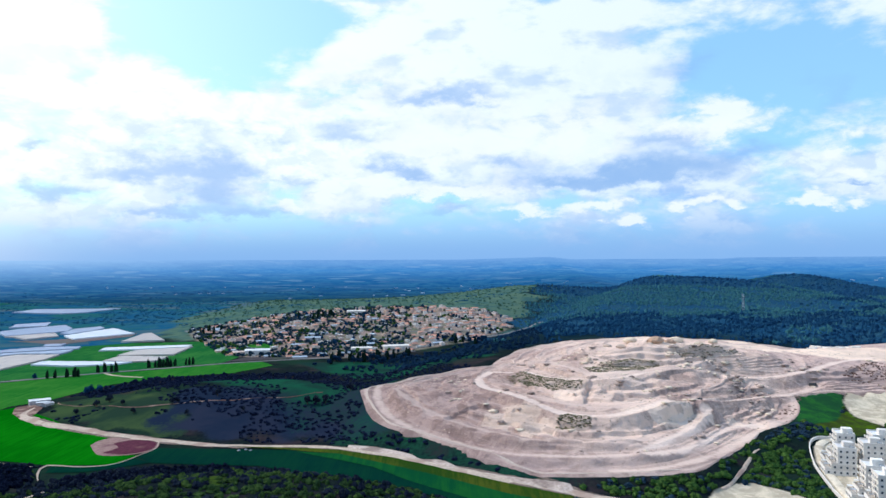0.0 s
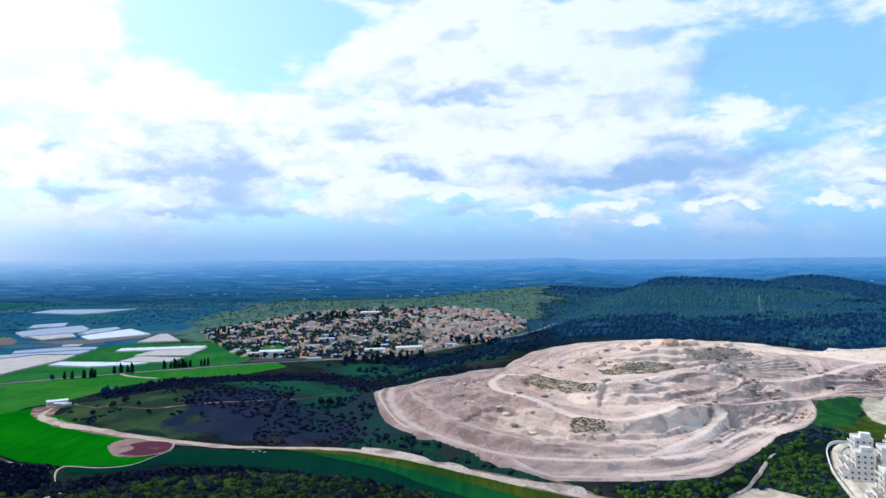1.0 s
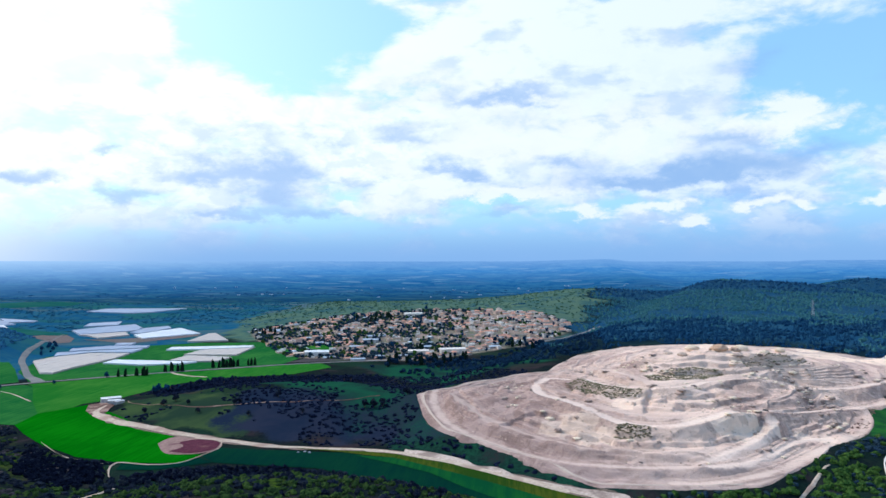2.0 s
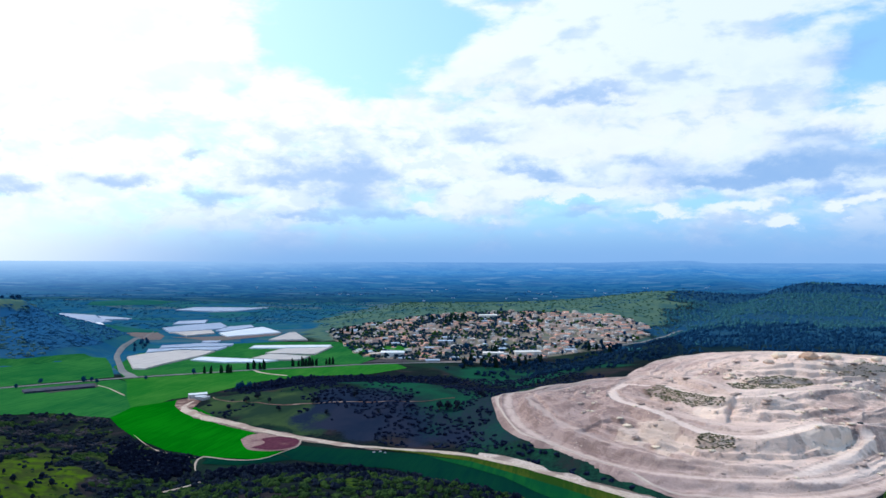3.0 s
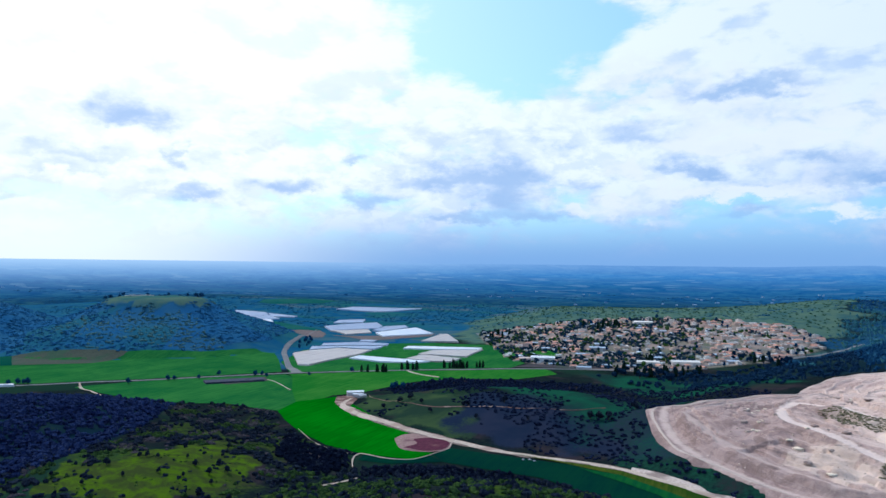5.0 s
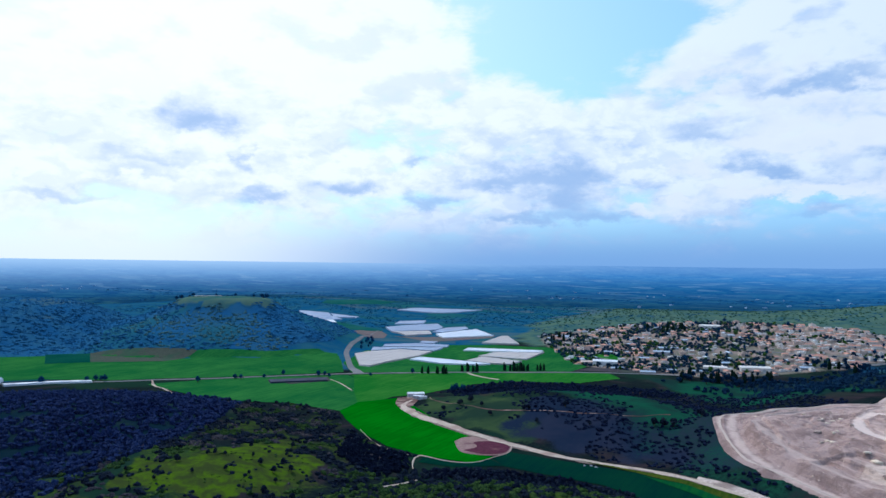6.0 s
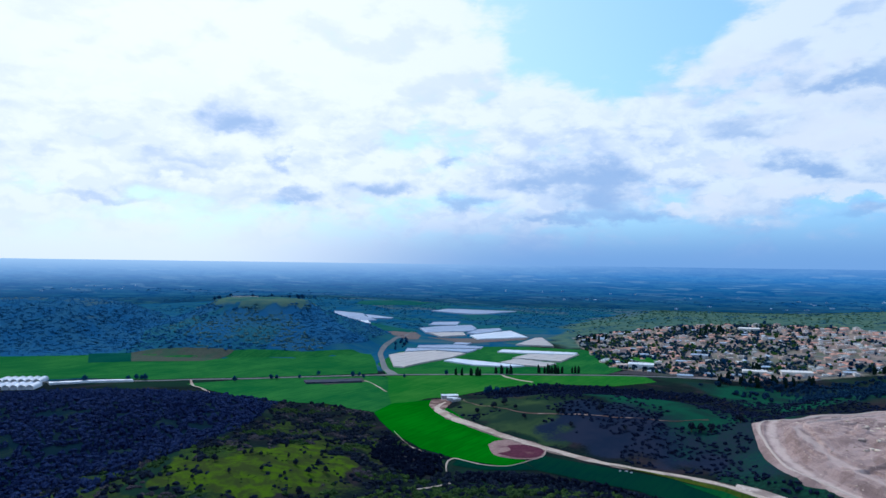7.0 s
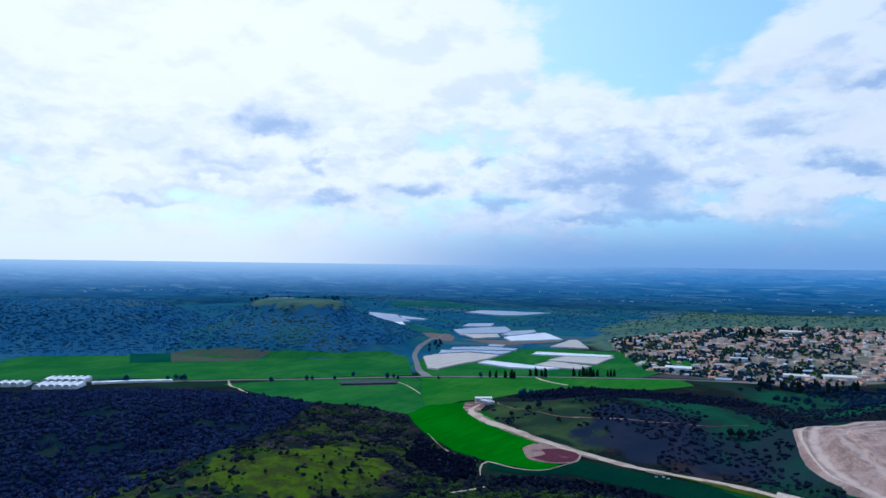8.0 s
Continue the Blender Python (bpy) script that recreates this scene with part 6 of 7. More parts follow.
covered(M_PLASTIC, "long white plastic-covered strip", (-518, 1069), (-525, 1104), (-402, 1139), (-400, 1112), (-464, 1084))
covered(M_NET, "pale net-covered crop block", (-465, 1015), (-463, 1074), (-398, 1106), (-394, 1122), (-386, 1019))
covered(M_PLASTIC, "glaring white plastic-covered field", (-687, 1289), (-674, 1374), (-661, 1432), (-574, 1326), (-640, 1231))
covered(M_NET_GREY, "grey net-covered field among fallow plots", (-855, 1362), (-840, 1431), (-799, 1506), (-748, 1437), (-725, 1374), (-790, 1283))
covered(M_NET, "pale net-covered field by a fallow plot", (-765, 1268), (-786, 1275), (-732, 1342), (-693, 1285), (-722, 1230))
covered(M_NET_GREY, "grey net-covered strip beside a white field", (-714, 1324), (-734, 1418), (-709, 1473), (-682, 1433), (-682, 1370), (-690, 1322))
covered(M_NET_GREY, "grey net-covered field at the wood's edge", (-882, 1445), (-911, 1517), (-865, 1569), (-827, 1484))
covered(M_NET, "pale pointed net house", (-539, 1190), (-557, 1326), (-546, 1333), (-473, 1210))
covered(M_NET_GREY, "long pale net-covered strip far off", (-1091, 1799), (-1088, 1894), (-906, 2003), (-929, 1835), (-962, 1794))
covered(M_NET_GREY, "grey net houses past the wooded hill", (-1310, 1620), (-1196, 1608), (-1145, 1550), (-1059, 1481), (-1079, 1444), (-1215, 1510))
covered(M_PLASTIC, "small white plastic house past the wooded hill", (-1080, 1440), (-1066, 1452), (-1015, 1396), (-1036, 1388))
covered(M_NET_GREY, "pale net-covered strip past the wooded hill", (-1178, 1592), (-1061, 1559), (-1056, 1534), (-1111, 1519))


def cover(mat, label, poly):
    """A film or net roof on posts: ridged top, sloping hem, dark under the edge."""
    poly = [(x * 0.975, y * 0.975) for x, y in poly]
    area = sum((b[0] - a[0]) * (b[1] + a[1]) for a, b in zip(poly, poly[1:] + poly[:1]))
    poly = poly[::-1] if area > 0 else poly
    cx, cy = np.mean(poly, 0)
    ob = tagged(new("net_house" if mat in (M_NET, M_NET_GREY, M_SHADE) else "greenhouse"), label, "greenhouse", "covered crops")
    z = float(land(cx, cy))
    ob.location = (cx, cy, z)
    pts = []
    for a, b in zip(poly, poly[1:] + poly[:1]):
        n = max(1, int(math.dist(a, b) / 8))
        pts += [(a[0] + (b[0] - a[0]) * k / n, a[1] + (b[1] - a[1]) * k / n) for k in range(n)]
    bm = bmesh.new()
    low = [bm.verts.new((x - cx, y - cy, float(land(x, y)) - z - 0.3)) for x, y in pts]
    top = [bm.verts.new(((x - cx) * 0.985, (y - cy) * 0.985, float(land(x, y)) - z + 2.1 + 0.25 * (k % 2))) for k, (x, y) in enumerate(pts)]
    for k in range(len(pts)):
        j = (k + 1) % len(pts)
        bm.faces.new((low[k], low[j], top[j], top[k]))
    part("hem", bm, mat, ob)
    bm = bmesh.new()
    roof = bm.faces.new([bm.verts.new(v) for v in [((x - cx) * 0.985, (y - cy) * 0.985, float(land(x, y)) - z + 2.1 + 0.25 * (k % 2)) for k, (x, y) in enumerate(pts)]])
    bmesh.ops.triangulate(bm, faces=[roof])
    part("roof_sheet", bm, mat, ob)
    # seams where the sheets are tied down
    p = np.array(poly)
    x0, x1 = p[:, 0].min(), p[:, 0].max()
    for x in np.arange(x0 + 8, x1 - 4, 16.0):
        ys = np.linspace(p[:, 1].min(), p[:, 1].max(), 60)
        ok = inside(np.full(60, x), ys, poly)
        if ok.sum() > 3:
            y0, y1 = ys[ok].min() + 2, ys[ok].max() - 2
            part("roof_seam", boxed((x - cx - 0.18, y0 - cy, 2.2, x - cx + 0.18, y1 - cy, 2.42)), mat, ob)
    return ob


for item in COVERS:
    cover(*item)
scrub()
woods()
far_woods()

# single trees
def cypress():
    ob = tagged(new("cypress"), "stout dark cypress tree beside the valley road", "tree", "roadside cypresses")
    rng = np.random.default_rng(5)
    pieces = []
    for k in range(4):
        cv, cf = dome(rng, 8, 6, 1.0, 0.2)
        pieces.append((cv * (0.30, 0.30, 0.92 - 0.13 * k) + (rng.uniform(-0.08, 0.08), rng.uniform(-0.08, 0.08), 0.05 + 0.02 * k), cf))
    pieces.append(twigs(rng, 60, 0.17, 0.1, 0.9, 0.035))
    cv, cf = join(pieces)
    part_of("crown", fast_mesh("crown", cv * (12, 12, 11), cf, M_CYPRESS, False), ob)
    bm = bmesh.new()
    bmesh.ops.create_cone(bm, cap_ends=True, segments=8, radius1=0.28, radius2=0.16, depth=2.4, matrix=Matrix.Translation((0, 0, 0.7)))
    part("trunk", bm, M_BARK, ob, "short grey-brown trunk")
    return ob


def broad_tree(seed, mat, label, group):
    ob = tagged(new("tree"), label, "tree", group)
    rng = np.random.default_rng(seed)
    pieces = []
    for k in range(7):
        v, f = dome(rng, 6, 3, 0.75, 0.3)
        a, q = rng.uniform(0, 6.283), rng.uniform(0.0, 1.6) if k else 0.0
        s = rng.uniform(2.2, 3.4)
        pieces.append((v * s + (math.cos(a) * q, math.sin(a) * q, 1.4 + rng.uniform(0, 1.9)), f))
    v, f = twigs(rng, 70, 2.5, 1.6, 5.2, 0.3)
    pieces.append((v, f))
    cv, cf = join(pieces)
    part_of("crown", fast_mesh("crown", cv, cf, mat, False), ob)
    bm = bmesh.new()
    bmesh.ops.create_cone(bm, cap_ends=True, segments=7, radius1=0.32, radius2=0.18, depth=2.8, matrix=Matrix.Translation((0, 0, 1.1)))
    for a in (0.4, 2.5, 4.6):
        bmesh.ops.create_cone(bm, cap_ends=True, segments=5, radius1=0.13, radius2=0.05, depth=2.2, matrix=Matrix.Translation((math.cos(a) * 0.6, math.sin(a) * 0.6, 2.9)) @ Euler((0.5 * math.sin(-a), 0.5 * math.cos(a), 0)).to_matrix().to_4x4())
    part("trunk", bm, M_BARK, ob, "forked grey-brown trunk")
    return ob


def stand(proto, places, rng, low=0.8, high=1.25):
    """The first and its copies, each on the ground."""
    first = True
    for x, y in places:
        s = rng.uniform(low, high)
        m = Matrix.Translation((x, y, float(land(x, y)) - 0.1)) @ Matrix.Rotation(rng.uniform(0, 6.283), 4, "Z")
        if first:
            proto.matrix_basis = m @ Matrix.Diagonal((s, s, s, 1))
            first = False
        else:
            c = copy_thing(proto, m)
            c.scale = (s * rng.uniform(0.9, 1.1),) * 2 + (s,)


R2 = random.Random(4)
stand(cypress(), [(-447, 803), (-438, 803), (-428, 809), (-420, 811), (-417, 813), (-409, 842), (-402, 846), (-394, 847), (-390, 848), (-364, 881), (-356, 882), (-353, 885), (-349, 887), (-345, 890), (-340, 890), (-337, 895), (-327, 904), (-323, 908), (-320, 909)], R2, 0.75, 1.15)
stand(broad_tree(3, M_SHRUB, "small dark oak on a grassy glade", "glade trees"),
      [(-340, 335), (-337, 338), (-327, 402), (-275, 314), (-330, 340), (-318, 352), (-300, 360), (-305, 345), (-290, 340), (-285, 350), (-345, 315), (-310, 320), (-322, 305), (-280, 330), (-296, 325), (-355, 345), (-338, 372), (-312, 378), (-360, 290), (-330, 285)], R2, 0.45, 0.85)
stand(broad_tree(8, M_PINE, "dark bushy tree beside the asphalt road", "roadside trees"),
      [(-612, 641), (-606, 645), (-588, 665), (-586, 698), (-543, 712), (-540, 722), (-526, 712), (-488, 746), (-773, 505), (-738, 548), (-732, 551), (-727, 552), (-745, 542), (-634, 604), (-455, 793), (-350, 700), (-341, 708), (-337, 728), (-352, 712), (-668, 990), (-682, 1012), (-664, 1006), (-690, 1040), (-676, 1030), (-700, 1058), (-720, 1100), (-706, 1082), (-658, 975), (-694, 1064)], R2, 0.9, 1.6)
R7 = random.Random(4)
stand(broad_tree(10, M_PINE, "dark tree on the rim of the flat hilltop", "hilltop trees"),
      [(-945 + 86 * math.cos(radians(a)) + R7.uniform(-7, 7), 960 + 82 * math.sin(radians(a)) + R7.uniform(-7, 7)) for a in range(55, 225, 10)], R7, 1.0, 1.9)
stand(broad_tree(9, M_SHRUB, "round dark tree standing alone on the middle hill", "hill trees"),
      [(-304, 590), (-294, 604), (-287, 613), (-224, 588), (-221, 592), (-203, 564), (-105, 589), (-112, 586), (-98, 592), (-80, 615), (-270, 600), (-250, 575), (-190, 600), (-160, 570)], R2, 0.7, 1.4)

# ---- the village ----
def pane(parent, x, y, z, wide, high, face, name="window"):
    """A recessed-looking window: pale frame proud of the wall, dark glass in it. face: 0 south, 1 east, 2 north, 3 west."""
    turn = Matrix.Translation((x, y, z)) @ Matrix.Rotation(face * math.pi / 2, 4, "Z")
    bm = bmesh.new()
    w, h, d = wide / 2, high / 2, 0.10
    for q in ((-w, -d, -h, -w + 0.12, 0.02, h), (w - 0.12, -d, -h, w, 0.02, h), (-w + 0.12, -d, h - 0.12, w - 0.12, 0.02, h), (-w + 0.12, -d, -h, w - 0.12, 0.02, -h + 0.12)):
        box(bm, *q)
    bm.transform(turn)
    frame_ob = part(name, bm, M_ROOF_PALE, parent)
    bm = boxed((-w + 0.12, -0.05, -h + 0.12, w - 0.12, 0.02, h - 0.12))
    bm.transform(turn)
    part("glass", bm, M_GLASS, frame_ob)


def house(wide, deep, high, wall, roof, kind, label):
    ob = tagged(new("house"), label, "house", "village houses")
    w, d = wide / 2, deep / 2
    body = [(-w, -d, -2.5, w, d, high)]
    if kind == "wing":
        body.append((w, -d * 0.2, -2.5, w + wide * 0.45, d, high * 0.6))
    part("wall_body", boxed(*body), wall, ob)
    bm = bmesh.new()
    if kind == "gable" or kind == "wing":
        e, top = 0.5, high + deep * 0.24
        a = [bm.verts.new(p) for p in ((-w - e, -d - e, high - 0.1), (w + e, -d - e, high - 0.1), (w + e, d + e, high - 0.1), (-w - e, d + e, high - 0.1), (-w - e, 0, top), (w + e, 0, top))]
        for f in ((0, 1, 5, 4), (2, 3, 4, 5), (0, 4, 3), (1, 2, 5), (3, 2, 1, 0)):
            bm.faces.new([a[i] for i in f])
        if kind == "wing":
            box(bm, w, -d * 0.2 - 0.2, high * 0.6, w + wide * 0.45 + 0.2, d + 0.2, high * 0.6 + 0.3)
    elif kind == "hip":
        e, top = 0.5, high + deep * 0.22
        a = [bm.verts.new(p) for p in ((-w - e, -d - e, high - 0.1), (w + e, -d - e, high - 0.1), (w + e, d + e, high - 0.1), (-w - e, d + e, high - 0.1), (-w * 0.4, 0, top), (w * 0.4, 0, top))]
        for f in ((0, 1, 5, 4), (2, 3, 4, 5), (3, 0, 4), (1, 2, 5), (3, 2, 1, 0)):
            bm.faces.new([a[i] for i in f])
    else:
        box(bm, -w - 0.15, -d - 0.15, high, w + 0.15, d + 0.15, high + 0.25)
        for q in ((-w - 0.15, -d - 0.15, w + 0.15, -d + 0.1), (-w - 0.15, d - 0.1, w + 0.15, d + 0.15), (-w - 0.15, -d + 0.1, -w + 0.1, d - 0.1), (w - 0.1, -d + 0.1, w + 0.15, d - 0.1)):
            box(bm, q[0], q[1], high + 0.25, q[2], q[3], high + 0.8)
        if kind == "stair":
            box(bm, -w * 0.3, -d * 0.3, high + 0.25, w * 0.4, d * 0.5, high + 2.6)
    part("roof", bm, roof, ob)
    levels = max(1, int(high // 2.9))
    for k in range(levels):
        for u in (-0.5, 0.5):
            pane(ob, u * wide * 0.55, -d, 1.6 + 2.9 * k, 1.5, 1.3, 0)
    pane(ob, -w, 0, 1.6, 1.4, 1.3, 3)
    bm = boxed((-0.5, -d - 0.06, 0, 0.5, -d + 0.02, 2.1))
    part("door", bm, M_BARK, ob)
    if kind in ("flat", "stair"):
        bm = bmesh.new()
        bmesh.ops.create_cone(bm, cap_ends=True, segments=8, radius1=0.5, radius2=0.5, depth=1.5, matrix=Matrix.Translation((w * 0.6, d * 0.5, high + 1.5)))
        box(bm, w * 0.6 - 0.4, d * 0.5 - 0.4, high + 0.25, w * 0.6 + 0.4, d * 0.5 + 0.4, high + 0.8)
        part("water_tank", bm, M_ROOF_PALE, ob, "white rooftop water tank")
    return ob


def build_village():
    kinds = [
        house(11, 9, 3.4, M_WALL, M_TILE, "gable", "plastered bungalow with a red tiled gable roof"),
        house(14, 9, 3.6, M_WALL, M_TILE, "wing", "long plastered house with a tiled roof and low wing"),
        house(10, 10, 5.4, M_WALL_PINK, M_TILE, "hip", "two-storey pinkish house with a hipped tile roof"),
        house(13, 10, 3.6, M_WALL_PINK, M_ROOF_DUST, "flat", "low pinkish house with a pale flat roof"),
        house(12, 10, 5.4, M_WALL, M_ROOF_DUST, "stair", "two-storey plastered house with a flat roof"),
        house(16, 9, 3.4, M_WALL_GREY, M_ROOF_BLUE, "gable", "grey house under a bluish sheet roof"),
        house(9, 8, 3.2, M_WHITE, M_ROOF_PALE, "flat", "small white house with a flat roof"),
        house(13, 11, 5.2, M_WALL_PINK, M_WALL_PINK, "stair", "stone-coloured two-storey house with a flat roof"),
    ]
    used = [False] * len(kinds)
    rng = random.Random(21)
    nrng = np.random.default_rng(31)
    x, y = spots(VILLAGE, 18.0, nrng)
    streets = [curve([(-478, 1320), (-440, 1260), (-350, 1120), (-250, 1040), (-150, 1020), (-60, 1090)], 8), curve([(-420, 1230), (-300, 1200), (-150, 1190), (0, 1180), (90, 1230)], 8)]
    gardens = []
    dense = [(-40, 1130), (60, 1150), (125, 1260), (130, 1340), (73, 1400), (-150, 1440), (-110, 1300)]
    xd, yd = spots(dense, 14.0, nrng)
    x, y = np.concatenate([x[~inside(x, y, dense)], xd]), np.concatenate([y[~inside(x, y, dense)], yd])
    order = np.argsort(np.hypot(x, y))
    rest = []
    count = 0
    for px, py in zip(x[order], y[order]):
        if min(np.hypot(s[:, 0] - px, s[:, 1] - py).min() for s in streets) < 7.5:
            continue
        packed = bool(inside(np.array([px]), np.array([py]), dense)[0])
        if rng.random() < (0.08 if packed else 0.16):
            gardens.append((px, py))
            continue
        weights = [3.4, 2.8, 1.4, 4, 2.2, 0.2, 4, 1.2] if packed else [3.2, 2.6, 1.2, 2.0, 1.6, 2.2, 3.8, 0.6]
        k = rng.choices(range(len(kinds)), weights)[0]
        turn = rng.choice((0, 90, 180)) + rng.uniform(-14, 14) + 25
        s, long = rng.uniform(0.55, 0.84), rng.uniform(0.85, 1.5)
        m = Matrix.Translation((px, py, float(land(px, py)))) @ Matrix.Rotation(radians(turn), 4, "Z")
        count += 1
        if not used[k]:
            used[k] = True
            kinds[k].matrix_basis = m @ Matrix.Diagonal((s * long, s, s * 0.85, 1))
        elif count <= 295:
            copy_thing(kinds[k], m).scale = (s * long, s, s * 0.85)
        else:
            rest.append((kinds[k], m @ Matrix.Diagonal((s * long, s, s * 0.85, 1))))
        if rng.random() < 0.12:
            gardens.append((px + rng.uniform(-9, 9), py - 7 - rng.uniform(0, 4)))
    join_houses(rest)
    return gardens


def join_houses(rest):
    """The houses furthest back, as one mesh."""
    vs, fs, mats, index = [], [], [], []
    for thing, m in rest:
        for piece in thing.children:
            if piece.name.split(".")[0] not in ("wall_body", "roof"):
                continue
            me = piece.data
            if me.materials[0] not in mats:
                mats.append(me.materials[0])
            base = len(vs)
            vs += [m @ v.co for v in me.vertices]
            fs += [[base + i for i in p.vertices] for p in me.polygons]
            index += [mats.index(me.materials[0])] * len(me.polygons)
    if vs:
        tagged(new("far_houses", mesh_of("far_houses", vs, fs, mats, index=index)), "tile and flat-roofed houses at the village's back", "houses", kind="stuff")


GARDENS = build_village()
R3 = random.Random(8)
stand(broad_tree(13, M_PINE, "dark garden tree between village houses", "village trees"), GARDENS[0::2], R3, 0.7, 1.5)
stand(broad_tree(14, M_SHRUB_SUN, "green garden tree between village houses", "village trees"), GARDENS[1::2], R3, 0.6, 1.2)
gx, gy = spots(VILLAGE, 7.6, RNG, lambda x, y: wave(x, y, 80, 3.1) + 0.6 * wave(x, y, 27, 6.0) > np.where(x > -60, 0.5, -0.22))
dark = RNG.random(len(gx)) < 0.72
scatter("garden_trees", gx[dark], gy[dark], (4.5, 9), (3.4, 6.5), ROUNDS, M_GARDEN, RNG, "dark garden trees all through the village", "trees")
scatter("garden_trees", gx[~dark], gy[~dark], (4, 8), (3, 6.5), ROUNDS, M_SHRUB_FRESH, RNG, "fresh green garden trees all through the village", "trees")
grove = cypress()
tagged(grove, "stout dark cypress at the village edge", group="village cypresses")
stand(grove, [(-150 + R3.uniform(-4, 4) + 7.5 * k, 915 + 3.0 * k + R3.uniform(-14, 34)) for k in range(15)]
      + [(R3.uniform(-300, -200), R3.uniform(1275, 1345)) for _ in range(9)] + [(R3.uniform(-430, -380), R3.uniform(1230, 1290)) for _ in range(8)]
      + [(-120 + R3.uniform(-9, 9), 1040 + R3.uniform(-14, 14)) for _ in range(5)] + [(R3.uniform(-30, 50), R3.uniform(1080, 1110)) for _ in range(5)], R3, 0.8, 1.3)
stand(broad_tree(15, M_VALLEY, "broad dark pine below the village road", "village edge trees"),
      [(R3.uniform(-150, -50), R3.uniform(905, 975)) for _ in range(26)] + [(R3.uniform(-10, 70), R3.uniform(1085, 1150)) for _ in range(14)], R3, 1.0, 1.8)


def hall(name, wide, deep, high, label, roof, wall, x, y, turn, group=""):
    """A long farm or works hall with a low gable roof, ribs and doors."""
    ob = tagged(new(name), label, "shed", group)
    w, d = wide / 2, deep / 2
    part("wall_body", boxed((-w, -d, -1.5, w, d, high)), wall, ob)
    bm = bmesh.new()
    e, top = 0.4, high + deep * 0.13
    a = [bm.verts.new(p) for p in ((-w - e, -d - e, high), (w + e, -d - e, high), (w + e, d + e, high), (-w - e, d + e, high), (-w - e, 0, top), (w + e, 0, top))]
    for f in ((0, 1, 5, 4), (2, 3, 4, 5), (0, 4, 3), (1, 2, 5), (3, 2, 1, 0)):
        bm.faces.new([a[i] for i in f])
    sheet_ob = part("roof", bm, roof, ob)
    n = int(wide // 3)
    for k in range(1, n):
        px = -w + wide * k / n
        bm = bmesh.new()
        q = [bm.verts.new(p) for p in ((px - 0.08, -d - e, high + 0.02), (px + 0.08, -d - e, high + 0.02), (px + 0.08, 0, top + 0.1), (px - 0.08, 0, top + 0.1), (px + 0.08, d + e, high + 0.02), (px - 0.08, d + e, high + 0.02))]
        bm.faces.new((q[0], q[1], q[2], q[3])), bm.faces.new((q[3], q[2], q[4], q[5]))
        part("rib", bm, M_STEEL, sheet_ob)
    for u in (-0.28, 0.28):
        part("door", boxed((u * wide - 1.8, -d - 0.08, -0.2, u * wide + 1.8, -d + 0.02, high * 0.75)), M_STEEL, ob, "grey sliding door")
    ob.matrix_basis = Matrix.Translation((x, y, float(land(x, y)))) @ Matrix.Rotation(radians(turn), 4, "Z")
    return ob


hall("shed", 17, 8, 4.0, "white-roofed shed beside the dirt yard", M_ROOF_PALE, M_WALL_GREY, -371, 655, 38)
hall("shed", 10, 6, 3.0, "small grey lean-to in the dirt yard", M_STEEL, M_WALL_GREY, -362, 645, 20)
hall("shed", 8, 6, 2.6, "low pale container shed in the yard", M_WALL_GREY, M_WALL_GREY, -355, 640, 60)
hall("barn", 34, 15, 6.0, "white-roofed barn at the village edge", M_ROOF_PALE, M_ROOF_PALE, -262, 1005, 12)
hall("barn", 16, 10, 4.5, "low pinkish barn at the village edge", M_WALL_PINK, M_WALL_PINK, -288, 1000, 30)
hall("barn", 38, 14, 5.0, "long white-roofed hall by the village road", M_WHITE, M_WHITE, -70, 1046, 18)
hall("barn", 30, 12, 5.0, "white-roofed hall beside cypresses", M_WHITE, M_WHITE, -118, 1028, 10)
hall("barn", 24, 12, 5.0, "bluish sheet-roofed hall in the village", M_ROOF_BLUE, M_WALL_GREY, -205, 1120, 5)
hall("barn", 34, 12, 6.0, "pale sheet-roofed hall high in the village", M_WHITE, M_WHITE, -165, 1350, 14)


def tunnel_house(x, y, turn, spans, length, label):
    """Arched film tunnels side by side."""
    ob = tagged(new("greenhouse"), label, "greenhouse", "arched greenhouses")
    for k in range(spans):
        bm = bmesh.new()
        rows = []
        for yy in np.linspace(-length / 2, length / 2, 5):
            rows.append([bm.verts.new((8 * k + 4 - 3.9 * math.cos(a), yy, 2.0 + 3.2 * math.sin(a) if 0 < a < math.pi else 0.0)) for a in np.linspace(0, math.pi, 9)])
        for p, q in zip(rows, rows[1:]):
            for i in range(8):
                bm.faces.new((p[i], p[i + 1], q[i + 1], q[i]))
        bm.faces.new(rows[0]), bm.faces.new(rows[-1][::-1])
        arch = part("tunnel", bm, M_PLASTIC, ob, smooth=True)
        bm = boxed(*[(8 * k + 0.0, yy - 0.12, 0, 8 * k + 0.25, yy + 0.12, 2.6) for yy in np.linspace(-length / 2, length / 2, 5)])
        part("post_row", bm, M_STEEL, arch)
    ob.matrix_basis = Matrix.Translation((x, y, float(land(x, y)))) @ Matrix.Rotation(radians(turn), 4, "Z")


tunnel_house(-848, 450, 40, 6, 26, "white arched plastic greenhouse in a row")
tunnel_house(-816, 424, 40, 6, 26, "white arched plastic greenhouse in a row")
tunnel_house(-860, 404, 40, 4, 18, "white arched plastic greenhouse beside the wood")
cover(M_PLASTIC, "long low white plastic row cover", [(-815, 487), (-788, 527), (-755, 556), (-748, 552), (-780, 522), (-807, 484)])
cover(M_SHADE, "low dark-netted tunnel by the ploughed plot", [(-584, 668), (-534, 718), (-522, 704), (-570, 656)])


